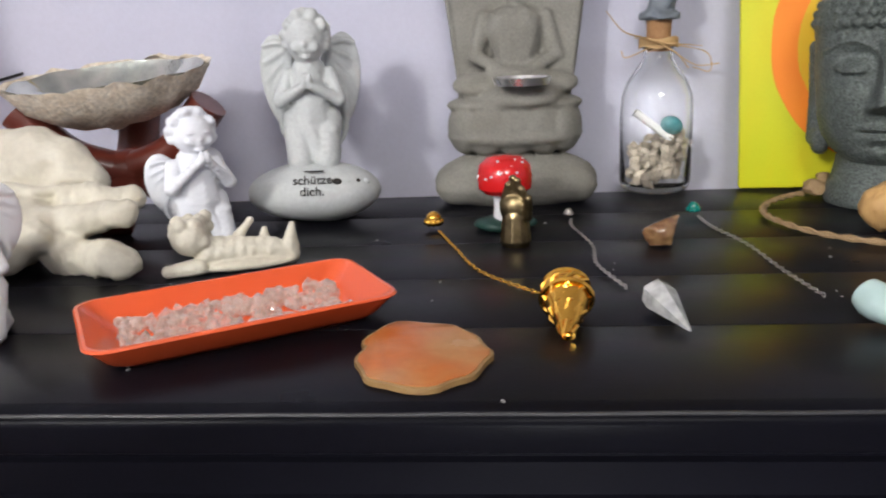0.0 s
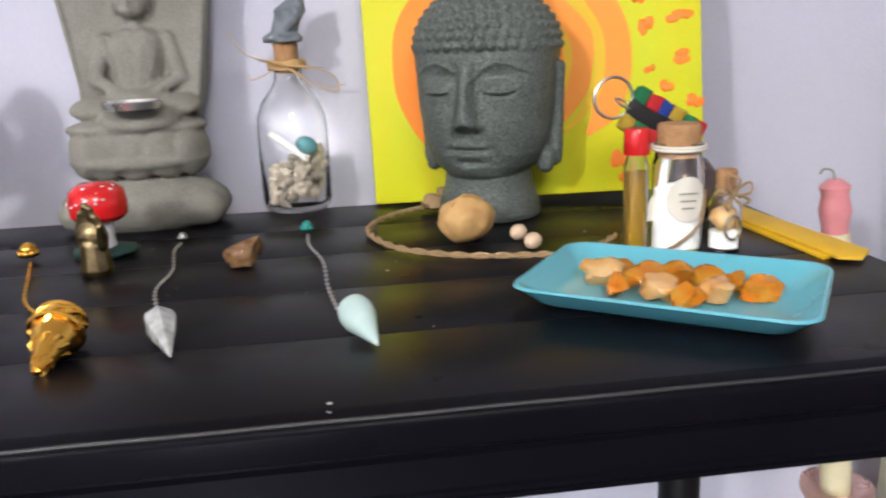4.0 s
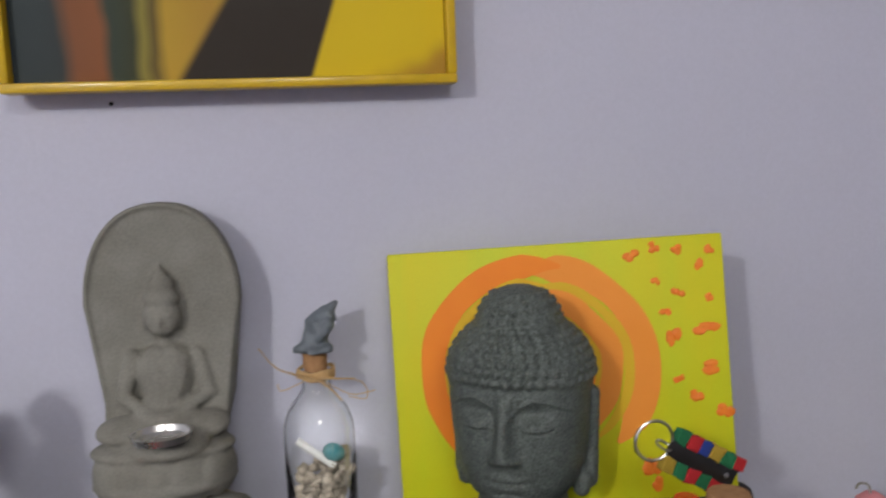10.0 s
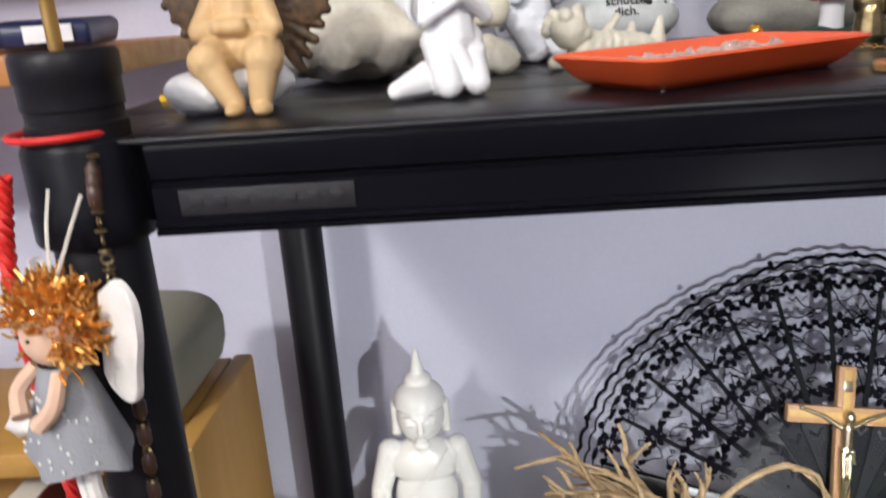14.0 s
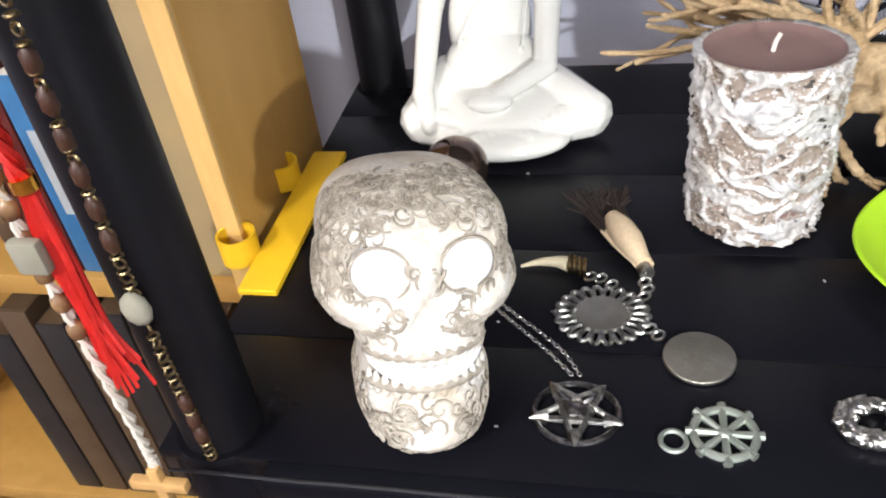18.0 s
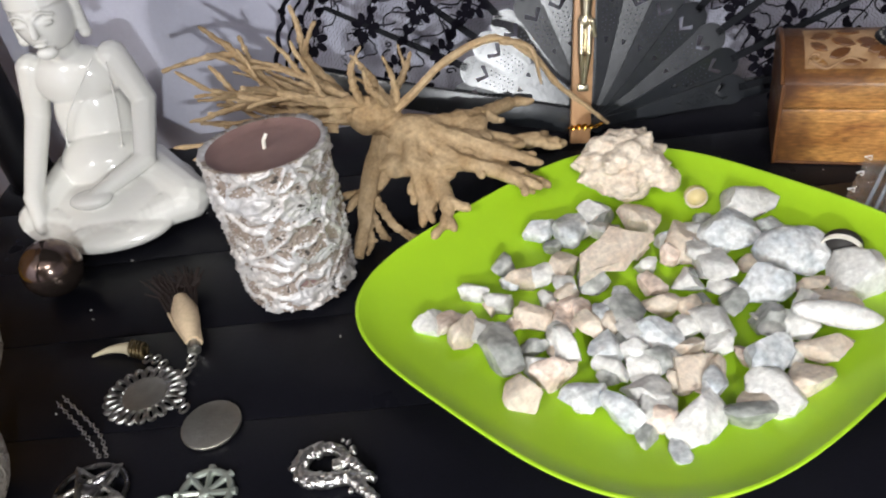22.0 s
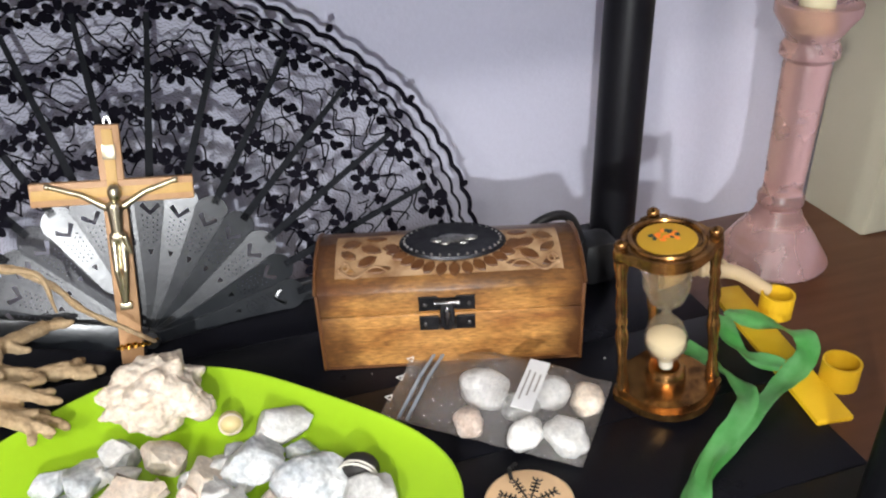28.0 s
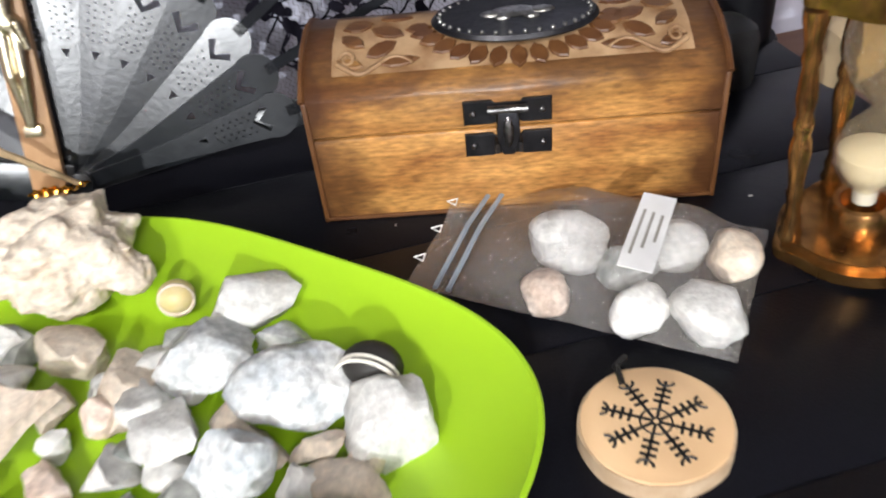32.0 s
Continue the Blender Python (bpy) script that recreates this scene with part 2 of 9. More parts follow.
M = dict(
    wall=mat("lilac_wall_paint", (0.565, 0.570, 0.675), 0.75, other=(0.535, 0.540, 0.645), scale=3, bump=0.25, bscale=260, grain=0.02),
    ceiling=mat("white_ceiling_paint", (0.78, 0.77, 0.76), 0.85, scale=2, mix=0.3, bump=0.2),
    floor=mat("laminate_floor", (0.15, 0.085, 0.045), 0.4, other=(0.10, 0.055, 0.03), scale=6, stretch=(1, 12, 1), grain=0.1),
    plastic=mat("black_moulded_plastic", (0.0045, 0.0046, 0.0068), 0.31, spec=0.13, other=(0.0065, 0.0066, 0.0095), scale=12, bump=0.12, bscale=900, grain=0.2, rvar=0.12),
    apron=mat("black_apron_plastic", (0.0040, 0.0041, 0.0062), 0.30, spec=0.05, other=(0.0055, 0.0056, 0.0085), scale=12, bump=0.1, bscale=900, grain=0.2, rvar=0.1),
    post=mat("black_tube_plastic", (0.006, 0.006, 0.008), 0.42, spec=0.25, scale=15, bump=0.1, bscale=700),
    badge=mat("worn_black_badge", (0.014, 0.014, 0.017), 0.5, scale=60, bump=0.2, bscale=600),
    cement=mat("grey_cast_stone", (0.240, 0.235, 0.205), 0.9, other=(0.180, 0.172, 0.145), scale=26, mix=0.8, bump=0.45, bscale=420, grain=0.10),
    granite=mat("dark_speckled_stone", (0.098, 0.116, 0.106), 0.48, other=(0.058, 0.070, 0.064), scale=90, bump=1.0, bscale=620, grain=0.62),
    plaster=mat("pale_resin", (0.56, 0.585, 0.575), 0.6, other=(0.44, 0.47, 0.47), scale=70, bump=0.3, bscale=350, grain=0.05),
    white=mat("white_glazed_ceramic", (0.80, 0.80, 0.80), 0.35, other=(0.74, 0.74, 0.75), scale=40, bump=0.08, bscale=200),
    chalk=mat("matt_white_plaster", (0.82, 0.84, 0.88), 0.7, other=(0.74, 0.77, 0.83), scale=60, bump=0.3, bscale=350),
    bone=mat("cream_resin", (0.66, 0.63, 0.52), 0.5, other=(0.50, 0.45, 0.34), scale=45, bump=0.25, bscale=260, grain=0.05),
    porcelain=mat("white_porcelain", (0.72, 0.715, 0.675), 0.12, other=(0.66, 0.655, 0.61), scale=8, coat=0.6),
    skull=mat("carved_white_resin", (0.60, 0.59, 0.56), 0.42, other=(0.40, 0.31, 0.20), scale=38, mix=0.75, bump=0.7, bscale=260, grain=0.12),
    skin=mat("tan_painted_resin", (0.62, 0.42, 0.21), 0.55, other=(0.52, 0.33, 0.15), scale=60, bump=0.2, bscale=300),
    hair=mat("dark_brown_resin", (0.035, 0.018, 0.02), 0.4, other=(0.012, 0.008, 0.012), scale=200, bump=0.8, bscale=300),
    wing=mat("bronzed_feather_resin", (0.045, 0.026, 0.015), 0.4, other=(0.20, 0.12, 0.05), scale=160, bump=0.8, bscale=250),
    shell_out=mat("rough_shell", (0.60, 0.51, 0.38), 0.8, other=(0.76, 0.70, 0.58), scale=130, mix=0.9, bump=1.0, bscale=300, grain=0.2),
    nacre=mat("mother_of_pearl", (0.74, 0.75, 0.70), 0.14, 0.85, other=(0.30, 0.36, 0.33), scale=45, mix=0.8, bump=0.8, bscale=70),
    mahogany=mat("red_brown_carved_wood", (0.13, 0.025, 0.014), 0.4, other=(0.08, 0.014, 0.008), scale=30, stretch=(1, 1, 4), bump=0.2, bscale=200, coat=0.2),
    coral=mat("orange_red_glazed_ceramic", (0.72, 0.105, 0.028), 0.22, other=(0.66, 0.085, 0.022), scale=20, coat=0.3),
    chip=mat("rose_quartz_chips", (0.62, 0.47, 0.41), 0.06, other=(1.0, 0.93, 0.90), scale=200, glass=0.72, ior=1.42, coat=0.3),
    agate=mat("orange_agate", (0.46, 0.11, 0.016), 0.25, other=(0.40, 0.24, 0.11), scale=17, mix=0.9, spec=0.25, grain=0.05),
    agate_rim=mat("agate_rim", (0.30, 0.19, 0.07), 0.5, other=(0.22, 0.10, 0.04), scale=120, bump=0.5),
    gold=mat("polished_gold", (0.95, 0.55, 0.10), 0.22, 1.0, other=(0.75, 0.36, 0.05), scale=120, bump=0.25, bscale=180),
    silver=mat("silver_chain_metal", (0.62, 0.61, 0.58), 0.3, 1.0, other=(0.3, 0.29, 0.27), scale=250),
    pewter=mat("tarnished_silver", (0.45, 0.44, 0.41), 0.35, 1.0, other=(0.12, 0.12, 0.11), scale=260, mix=0.8, bump=0.5, bscale=500),
    nickel=mat("dull_nickel_coin", (0.36, 0.35, 0.31), 0.42, 1.0, other=(0.26, 0.25, 0.22), scale=120, bump=0.35, bscale=500),
    dark_pewter=mat("blackened_silver", (0.25, 0.24, 0.24), 0.3, 1.0, other=(0.05, 0.05, 0.05), scale=220, mix=0.9, bump=0.5, bscale=400),
    jade_metal=mat("greenish_cast_metal", (0.40, 0.43, 0.38), 0.45, 0.8, other=(0.26, 0.31, 0.27), scale=150, bump=0.3),
    bronze=mat("antique_brass", (0.32, 0.25, 0.13), 0.32, 1.0, other=(0.12, 0.09, 0.045), scale=110, mix=0.8),
    rosegold=mat("rose_gold", (0.85, 0.42, 0.27), 0.2, 1.0, other=(0.6, 0.26, 0.16), scale=150),
    medal=mat("old_gilt_medal", (0.34, 0.26, 0.10), 0.42, 1.0, other=(0.22, 0.17, 0.07), scale=60, bump=0.2),
    turned=mat("gilt_bronzed_resin", (0.42, 0.22, 0.07), 0.24, 0.9, other=(0.085, 0.036, 0.013), scale=80, mix=0.95),
    red=mat("red_glazed", (0.62, 0.012, 0.014), 0.2, other=(0.5, 0.01, 0.01), scale=30, coat=0.4),
    green_dark=mat("dark_green_paint", (0.012, 0.045, 0.035), 0.5, scale=60),
    quartz=mat("clear_rock_crystal", (0.95, 0.96, 0.94), 0.05, other=(0.42, 0.44, 0.42), scale=110, mix=0.9, glass=0.55, ior=1.5, coat=0.4),
    mint=mat("pale_green_aventurine", (0.55, 0.72, 0.68), 0.18, other=(0.40, 0.58, 0.54), scale=70, coat=0.3, glass=0.15),
    teal=mat("teal_glass_bead", (0.0, 0.22, 0.18), 0.12, other=(0.0, 0.12, 0.10), scale=200, coat=0.5),
    teal_shell=mat("teal_shell", (0.05, 0.22, 0.25), 0.2, other=(0.16, 0.30, 0.31), scale=120, mix=0.9, coat=0.4),
    smoky=mat("brown_tumbled_jasper", (0.11, 0.048, 0.024), 0.15, other=(0.42, 0.26, 0.12), scale=55, mix=0.9, coat=0.4),
    thickglass=mat("bottle_glass", (0.97, 0.98, 0.975), 0.0, glass=1.0, ior=1.46, mix=0.0, rvar=0.0),
    glass=clear("clear_glass", (0.972, 0.978, 0.975), 0.02, 0.0, 0.012, 0.36), dusty=clear("dusty_glass", (0.90, 0.84, 0.70), 0.06, 0.06, 0.05, 0.6), film=clear("clear_plastic_film", (0.95, 0.95, 0.96), 0.12, 0.07, 0.20, 0.7),
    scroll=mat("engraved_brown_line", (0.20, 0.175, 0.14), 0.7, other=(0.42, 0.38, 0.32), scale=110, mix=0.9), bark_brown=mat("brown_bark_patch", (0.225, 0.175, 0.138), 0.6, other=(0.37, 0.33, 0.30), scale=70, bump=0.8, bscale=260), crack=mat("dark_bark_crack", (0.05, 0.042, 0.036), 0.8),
    grit=mat("shell_grit", (0.38, 0.33, 0.27), 0.85, other=(0.17, 0.15, 0.13), scale=240, bump=0.6, vary=0.4, grain=0.2),
    cork=mat("cork", (0.40, 0.22, 0.10), 0.85, other=(0.25, 0.12, 0.05), scale=190, bump=0.6, bscale=400),
    slate=mat("blue_grey_resin", (0.15, 0.175, 0.20), 0.5, other=(0.10, 0.115, 0.13), scale=80, bump=0.4),
    raffia=mat("raffia", (0.62, 0.42, 0.20), 0.8, other=(0.48, 0.30, 0.13), scale=90, stretch=(6, 6, 1), bump=0.3),
    twine=mat("jute_twine", (0.34, 0.23, 0.12), 0.9, other=(0.22, 0.14, 0.07), scale=300, bump=0.7, bscale=600),
    lime=mat("lime_yellow_canvas_paint", (0.60, 0.67, 0.012), 0.55, other=(0.72, 0.62, 0.004), scale=7, mix=1.0, stretch=(2.2, 1, 0.7), bump=0.35, bscale=500, grain=0.03),
    orange=mat("orange_canvas_paint", (0.95, 0.27, 0.006), 0.55, other=(0.90, 0.22, 0.012), scale=25, bump=0.3, bscale=500),
    peach=mat("salmon_canvas_paint", (0.95, 0.33, 0.035), 0.55, other=(0.90, 0.30, 0.02), scale=25, bump=0.3, bscale=500),
    amberpaint=mat("amber_canvas_paint", (0.80, 0.52, 0.01), 0.55, other=(0.8, 0.42, 0.01), scale=25, bump=0.3, bscale=500),
    vermilion=mat("red_orange_dabs", (0.90, 0.20, 0.015), 0.5, other=(0.92, 0.34, 0.03), scale=160, bump=0.5, bscale=300),
    walnut=mat("walnut_shell", (0.58, 0.36, 0.14), 0.6, other=(0.36, 0.18, 0.06), scale=70, bump=0.7, bscale=130),
    seed=mat("pale_bean", (0.72, 0.54, 0.38), 0.4, scale=80),
    turquoise=mat("turquoise_glazed_ceramic", (0.115, 0.43, 0.52), 0.24, other=(0.10, 0.39, 0.48), scale=20, coat=0.3),
    amber=mat("amber_citrine", (0.90, 0.27, 0.008), 0.16, other=(0.92, 0.50, 0.07), scale=60, mix=1.0, bump=0.6, bscale=170, vary=0.15, glass=0.6, ior=1.35),
    citrine=mat("pale_citrine", (0.86, 0.42, 0.10), 0.16, other=(0.88, 0.62, 0.30), scale=70, mix=1.0, bump=0.5, bscale=170, glass=0.4, coat=0.3),
    tin=mat("bright_tin", (0.72, 0.72, 0.71), 0.28, 0.9, other=(0.66, 0.66, 0.65), scale=60), dust=mat("pale_dust", (0.24, 0.235, 0.23), 0.9, other=(0.36, 0.35, 0.34)),
    salt=mat("white_salt", (0.82, 0.82, 0.82), 0.8, scale=300, bump=0.6, bscale=500),
    paper=mat("cream_paper", (0.72, 0.69, 0.60), 0.8, other=(0.66, 0.63, 0.55), scale=60),
    print=mat("faded_print", (0.30, 0.28, 0.25), 0.8),
    ink=mat("black_ink", (0.02, 0.018, 0.016), 0.6),
    oil=mat("golden_oil", (0.55, 0.33, 0.02), 0.08, glass=0.8, ior=1.4),
    strap=mat("yellow_folded_strap", (0.72, 0.44, 0.012), 0.55, other=(0.64, 0.36, 0.01), scale=40, bump=0.2),
    wax_pink=mat("pink_wax", (0.78, 0.30, 0.32), 0.5, scale=40, sss=0.2), wax_cream=mat("cream_wax", (0.74, 0.68, 0.45), 0.5, scale=40, sss=0.2),
    wax_blue=mat("pale_blue_wax", (0.42, 0.55, 0.62), 0.5, scale=40, sss=0.2),
    board=mat("olive_cream_panel", (0.47, 0.45, 0.33), 0.6, other=(0.42, 0.40, 0.29), scale=12, bump=0.2),
    wax_brown=mat("mauve_brown_wax", (0.21, 0.13, 0.115), 0.55, other=(0.17, 0.10, 0.09), scale=60, sss=0.15),
    bark=mat("silvered_bark", (0.56, 0.555, 0.555), 0.45, 0.25, other=(0.44, 0.40, 0.36), scale=48, mix=0.8, bump=1.0, bscale=260, grain=0.22),
    wick=mat("cotton_wick", (0.7, 0.66, 0.58), 0.9),
    plate=mat("lime_green_plastic", (0.33, 0.56, 0.018), 0.36, other=(0.30, 0.52, 0.015), scale=14, bump=0.06, bscale=400),
    root=mat("dried_root", (0.43, 0.315, 0.185), 0.8, other=(0.27, 0.175, 0.085), scale=42, mix=0.9, bump=0.9, bscale=300, grain=0.2, vary=0.12),
    lace=mat("black_lace_thread", (0.005, 0.0045, 0.008), 0.9, spec=0.08, scale=100),
    blade=mat("glossy_black_fan_stick", (0.006, 0.008, 0.011), 0.30, other=(0.010, 0.013, 0.017), scale=50, spec=1.0, bump=0.1, bscale=300),
    oak=mat("light_wood", (0.50, 0.295, 0.15), 0.45, other=(0.38, 0.20, 0.09), scale=35, stretch=(5, 5, 1), bump=0.15),
    gilt=mat("gilt_figure", (0.62, 0.56, 0.40), 0.3, 1.0, other=(0.30, 0.24, 0.13), scale=120),
    zip=mat("blue_grey_zip", (0.24, 0.29, 0.34), 0.25, other=(0.36, 0.40, 0.44), scale=60, coat=0.4),
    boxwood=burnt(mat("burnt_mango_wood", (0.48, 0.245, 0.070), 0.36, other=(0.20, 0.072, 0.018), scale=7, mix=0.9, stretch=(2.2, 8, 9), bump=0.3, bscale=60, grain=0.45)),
    carved=mat("pale_carving_ground", (0.42, 0.275, 0.15), 0.6, other=(0.17, 0.08, 0.03), scale=60, mix=0.9, bump=0.3),
    scorch=mat("scorched_wood", (0.085, 0.032, 0.011), 0.42, other=(0.19, 0.085, 0.026), scale=60, bump=0.3),
    iron=mat("black_iron", (0.022, 0.022, 0.025), 0.35, 0.8, other=(0.05, 0.05, 0.055), scale=120, bump=0.3),
    sand=mat("white_sand", (0.90, 0.895, 0.87), 0.85, other=(0.80, 0.76, 0.64), scale=300, bump=0.4, bscale=600),
    slice=mat("sanded_birch", (0.68, 0.46, 0.26), 0.55, other=(0.60, 0.38, 0.19), scale=26, bump=0.1),
    slice_bark=mat("pale_bark", (0.40, 0.28, 0.17), 0.85, other=(0.58, 0.46, 0.32), scale=120, bump=0.8, bscale=250),
    # Lighter blotches put the satin's sheen and glow into the ribbon's colour.
    ribbon=mat("green_satin_ribbon", (0.11, 0.48, 0.10), 0.32, other=(0.27, 0.68, 0.26), scale=34, mix=0.8, stretch=(1, 1, 3), coat=0.4, bump=0.15, bscale=500, spec=0.9),
    pinkglass=mat("frosted_pink_glass", (0.88, 0.60, 0.56), 0.28, other=(0.82, 0.52, 0.48), scale=20, glass=0.85, ior=1.3), fan_rib=mat("matt_black_fan_rib", (0.010, 0.011, 0.014), 0.7, spec=0.12, scale=60), snail=mat("faded_yellow_shell", (0.58, 0.46, 0.20), 0.4, other=(0.66, 0.60, 0.42), scale=120),
    tabletop=mat("brown_wood_top", (0.115, 0.045, 0.018), 0.4, other=(0.07, 0.026, 0.010), scale=10, stretch=(1, 8, 1), bump=0.15),
    pine=mat("golden_pine", (0.42, 0.235, 0.06), 0.5, other=(0.34, 0.18, 0.04), scale=8, stretch=(6, 6, 1), bump=0.15, grain=0.06),
    pine_edge=mat("pale_pine_edge", (0.60, 0.38, 0.13), 0.5, other=(0.5, 0.3, 0.09), scale=30, stretch=(6, 6, 1)),
    brass=mat("brass_rod", (0.50, 0.32, 0.10), 0.35, 1.0, other=(0.30, 0.18, 0.05), scale=60),
    cushion=mat("grey_green_cover", (0.30, 0.29, 0.23), 0.85, other=(0.25, 0.245, 0.19), scale=20, bump=0.4),
    felt=mat("white_felt", (0.74, 0.72, 0.68), 0.95, bump=0.5, bscale=500), dollskin=mat("pale_cloth", (0.66, 0.45, 0.33), 0.9, scale=40),
    tinsel=mat("copper_tinsel", (0.90, 0.52, 0.16), 0.25, 0.85, other=(0.62, 0.26, 0.06), scale=60),
    dress=mat("grey_dotted_cloth", (0.26, 0.27, 0.29), 0.85, bump=0.4, bscale=500), dot=mat("white_dot", (0.72, 0.72, 0.70), 0.9),
    pinkcloth=mat("pink_cloth", (0.62, 0.24, 0.32), 0.8), redcord=mat("red_cord", (0.62, 0.02, 0.015), 0.55, scale=120, bump=0.4),
    whitecord=mat("white_cord", (0.70, 0.66, 0.58), 0.8), beadbrown=mat("dark_wood_bead", (0.06, 0.028, 0.018), 0.35),
    navy=mat("navy_packet", (0.012, 0.018, 0.06), 0.35), bluepack=mat("blue_packet", (0.04, 0.22, 0.50), 0.35), label=mat("white_label", (0.75, 0.75, 0.74), 0.6),
    orangewood=mat("orange_shelf_wood", (0.46, 0.20, 0.055), 0.45, other=(0.36, 0.14, 0.035), scale=14, stretch=(1, 8, 8), bump=0.1),
    yellowframe=mat("yellow_metal_frame", (0.66, 0.43, 0.012), 0.35, coat=0.2),
   
    pic_amber=mat("print_amber", (0.50, 0.28, 0.03), 0.55, spec=0.2, other=(0.56, 0.37, 0.02), scale=14),
    bookred=mat("dark_red_book", (0.10, 0.015, 0.012), 0.4), bookblue=mat("blue_book", (0.03, 0.14, 0.30), 0.4), bookgrey=mat("pale_book", (0.36, 0.39, 0.40), 0.5), booktan=mat("tan_slipcase", (0.34, 0.25, 0.12), 0.35, other=(0.26, 0.20, 0.12), scale=20), bookblack=mat("black_book", (0.018, 0.017, 0.018), 0.4), bookbrown=mat("brown_book", (0.09, 0.055, 0.03), 0.5),
    woolgreen=mat("green_wool", (0.015, 0.16, 0.06), 0.95, bump=0.8, bscale=500), woolred=mat("red_wool", (0.5, 0.02, 0.025), 0.95, bump=0.8, bscale=500), woolblue=mat("blue_wool", (0.02, 0.05, 0.28), 0.95, bump=0.8, bscale=500), woolgold=mat("gold_wool", (0.42, 0.28, 0.03), 0.95, bump=0.8, bscale=500),
    leather=mat("black_leather", (0.014, 0.013, 0.013), 0.4, bump=0.3), brush_hair=mat("dark_tipped_hair", (0.018, 0.010, 0.008), 0.7), brush_pale=mat("pale_horn_hair", (0.64, 0.50, 0.33), 0.6, scale=90, stretch=(5, 5, 1)),
    horn=mat("ivory_tooth", (0.66, 0.58, 0.40), 0.35, scale=60), steelball=mat("dark_polished_steel", (0.20, 0.145, 0.12), 0.16, 0.9, other=(0.05, 0.04, 0.035), scale=30),
    hose=mat("cream_rubber_hose", (0.62, 0.47, 0.28), 0.5, scale=40), cable=mat("black_cable", (0.012, 0.012, 0.013), 0.45),
)
def blurred_print():
    """A flat picture print: soft upright bands, a dark slanting stem, yellow leaves with one pale highlight."""
    m = mat("picture_print", (0.5, 0.3, 0.02), 0.5, spec=0.2)
    n, l = m.node_tree.nodes, m.node_tree.links
    base = n["Principled BSDF"].inputs["Base Color"]

    def calc(op, a, b=0.0, c=0.0):
        q = n.new("ShaderNodeMath")
        q.operation = op
        for k, v in enumerate((a, b, c)):
            if isinstance(v, (int, float)):
                q.inputs[k].default_value = v
            else:
                l.new(v, q.inputs[k])
        return q.outputs[0]

    def soft(v, lo, hi):
        q = n.new("ShaderNodeMapRange")
        q.interpolation_type = "SMOOTHSTEP"
        q.inputs["From Min"].default_value, q.inputs["From Max"].default_value = lo, hi
        l.new(v, q.inputs["Value"])
        return q.outputs[0]

    def over(low, colour, fac):
        q = n.new("ShaderNodeMix")
        q.data_type = "RGBA"
        l.new(fac, q.inputs[0])
        l.new(low, q.inputs[6])
        if isinstance(colour, tuple):
            q.inputs[7].default_value = (*colour, 1)
        else:
            l.new(colour, q.inputs[7])
        return q.outputs[2]
    co, sp, nz = n.new("ShaderNodeTexCoord"), n.new("ShaderNodeSeparateXYZ"), n.new("ShaderNodeTexNoise")
    l.new(co.outputs["Object"], sp.inputs[0])
    l.new(co.outputs["Object"], nz.inputs["Vector"])
    nz.inputs["Scale"].default_value, nz.inputs["Detail"].default_value = 14, 2
    x, z, w = sp.outputs["X"], sp.outputs["Z"], nz.outputs[0]
    bent = calc("MULTIPLY_ADD", z, 0.06, calc("MULTIPLY_ADD", w, 0.016, calc("ADD", x, -0.012)))
    ramp = n.new("ShaderNodeValToRGB")
    l.new(calc("DIVIDE", bent, 0.37), ramp.inputs[0])
    stops = ((0.00, (0.030, 0.042, 0.046)), (0.115, (0.030, 0.040, 0.040)), (0.150, (0.20, 0.075, 0.028)), (0.205, (0.22, 0.080, 0.028)), (0.228, (0.035, 0.050, 0.035)), (0.275, (0.040, 0.045, 0.020)), (0.300, (0.24, 0.20, 0.04)), (0.325, (0.12, 0.085, 0.02)), (0.350, (0.46, 0.29, 0.03)), (0.45, (0.40, 0.23, 0.03)), (0.62, (0.66, 0.46, 0.008)), (0.80, (0.58, 0.38, 0.012)), (0.90, (0.36, 0.20, 0.02)), (1.0, (0.50, 0.31, 0.03)))
    while len(ramp.color_ramp.elements) < len(stops):
        ramp.color_ramp.elements.new(0.5)
    for e, (p_, c_) in zip(ramp.color_ramp.elements, stops):
        e.position, e.color = p_, (*c_, 1)
    col = over(ramp.outputs[0], (0.66, 0.47, 0.010), soft(calc("SUBTRACT", calc("ADD", x, calc("MULTIPLY", w, 0.05)), calc("MULTIPLY_ADD", z, 0.34, 0.262)), 0.0, 0.012))
    col = over(col, (0.38, 0.21, 0.02), soft(calc("SUBTRACT", calc("MULTIPLY_ADD", x, 0.55, calc("MULTIPLY", w, 0.06)), calc("MULTIPLY_ADD", z, 0.9, 0.178)), 0.0, 0.030))
    left = soft(calc("SUBTRACT", x, calc("MULTIPLY_ADD", z, 0.62, 0.126)), 0.0, 0.012)
    right = soft(calc("SUBTRACT", calc("MULTIPLY_ADD", z, 0.34, 0.246), x), 0.0, 0.006)
    stem = over(col, (0.028, 0.021, 0.015), calc("MULTIPLY", left, right))
    dx, dz = calc("SUBTRACT", x, 0.292), calc("SUBTRACT", z, 0.082)
    glow = calc("ADD", calc("MULTIPLY", calc("SUBTRACT", dx, dz), calc("SUBTRACT", dx, dz)), calc("MULTIPLY", calc("MULTIPLY", dz, dz), 5.0))
    l.new(over(stem, (0.74, 0.66, 0.30), calc("MULTIPLY", soft(calc("MULTIPLY", glow, -1.0), -0.0007, 0.0), 0.85)), base)
    return m


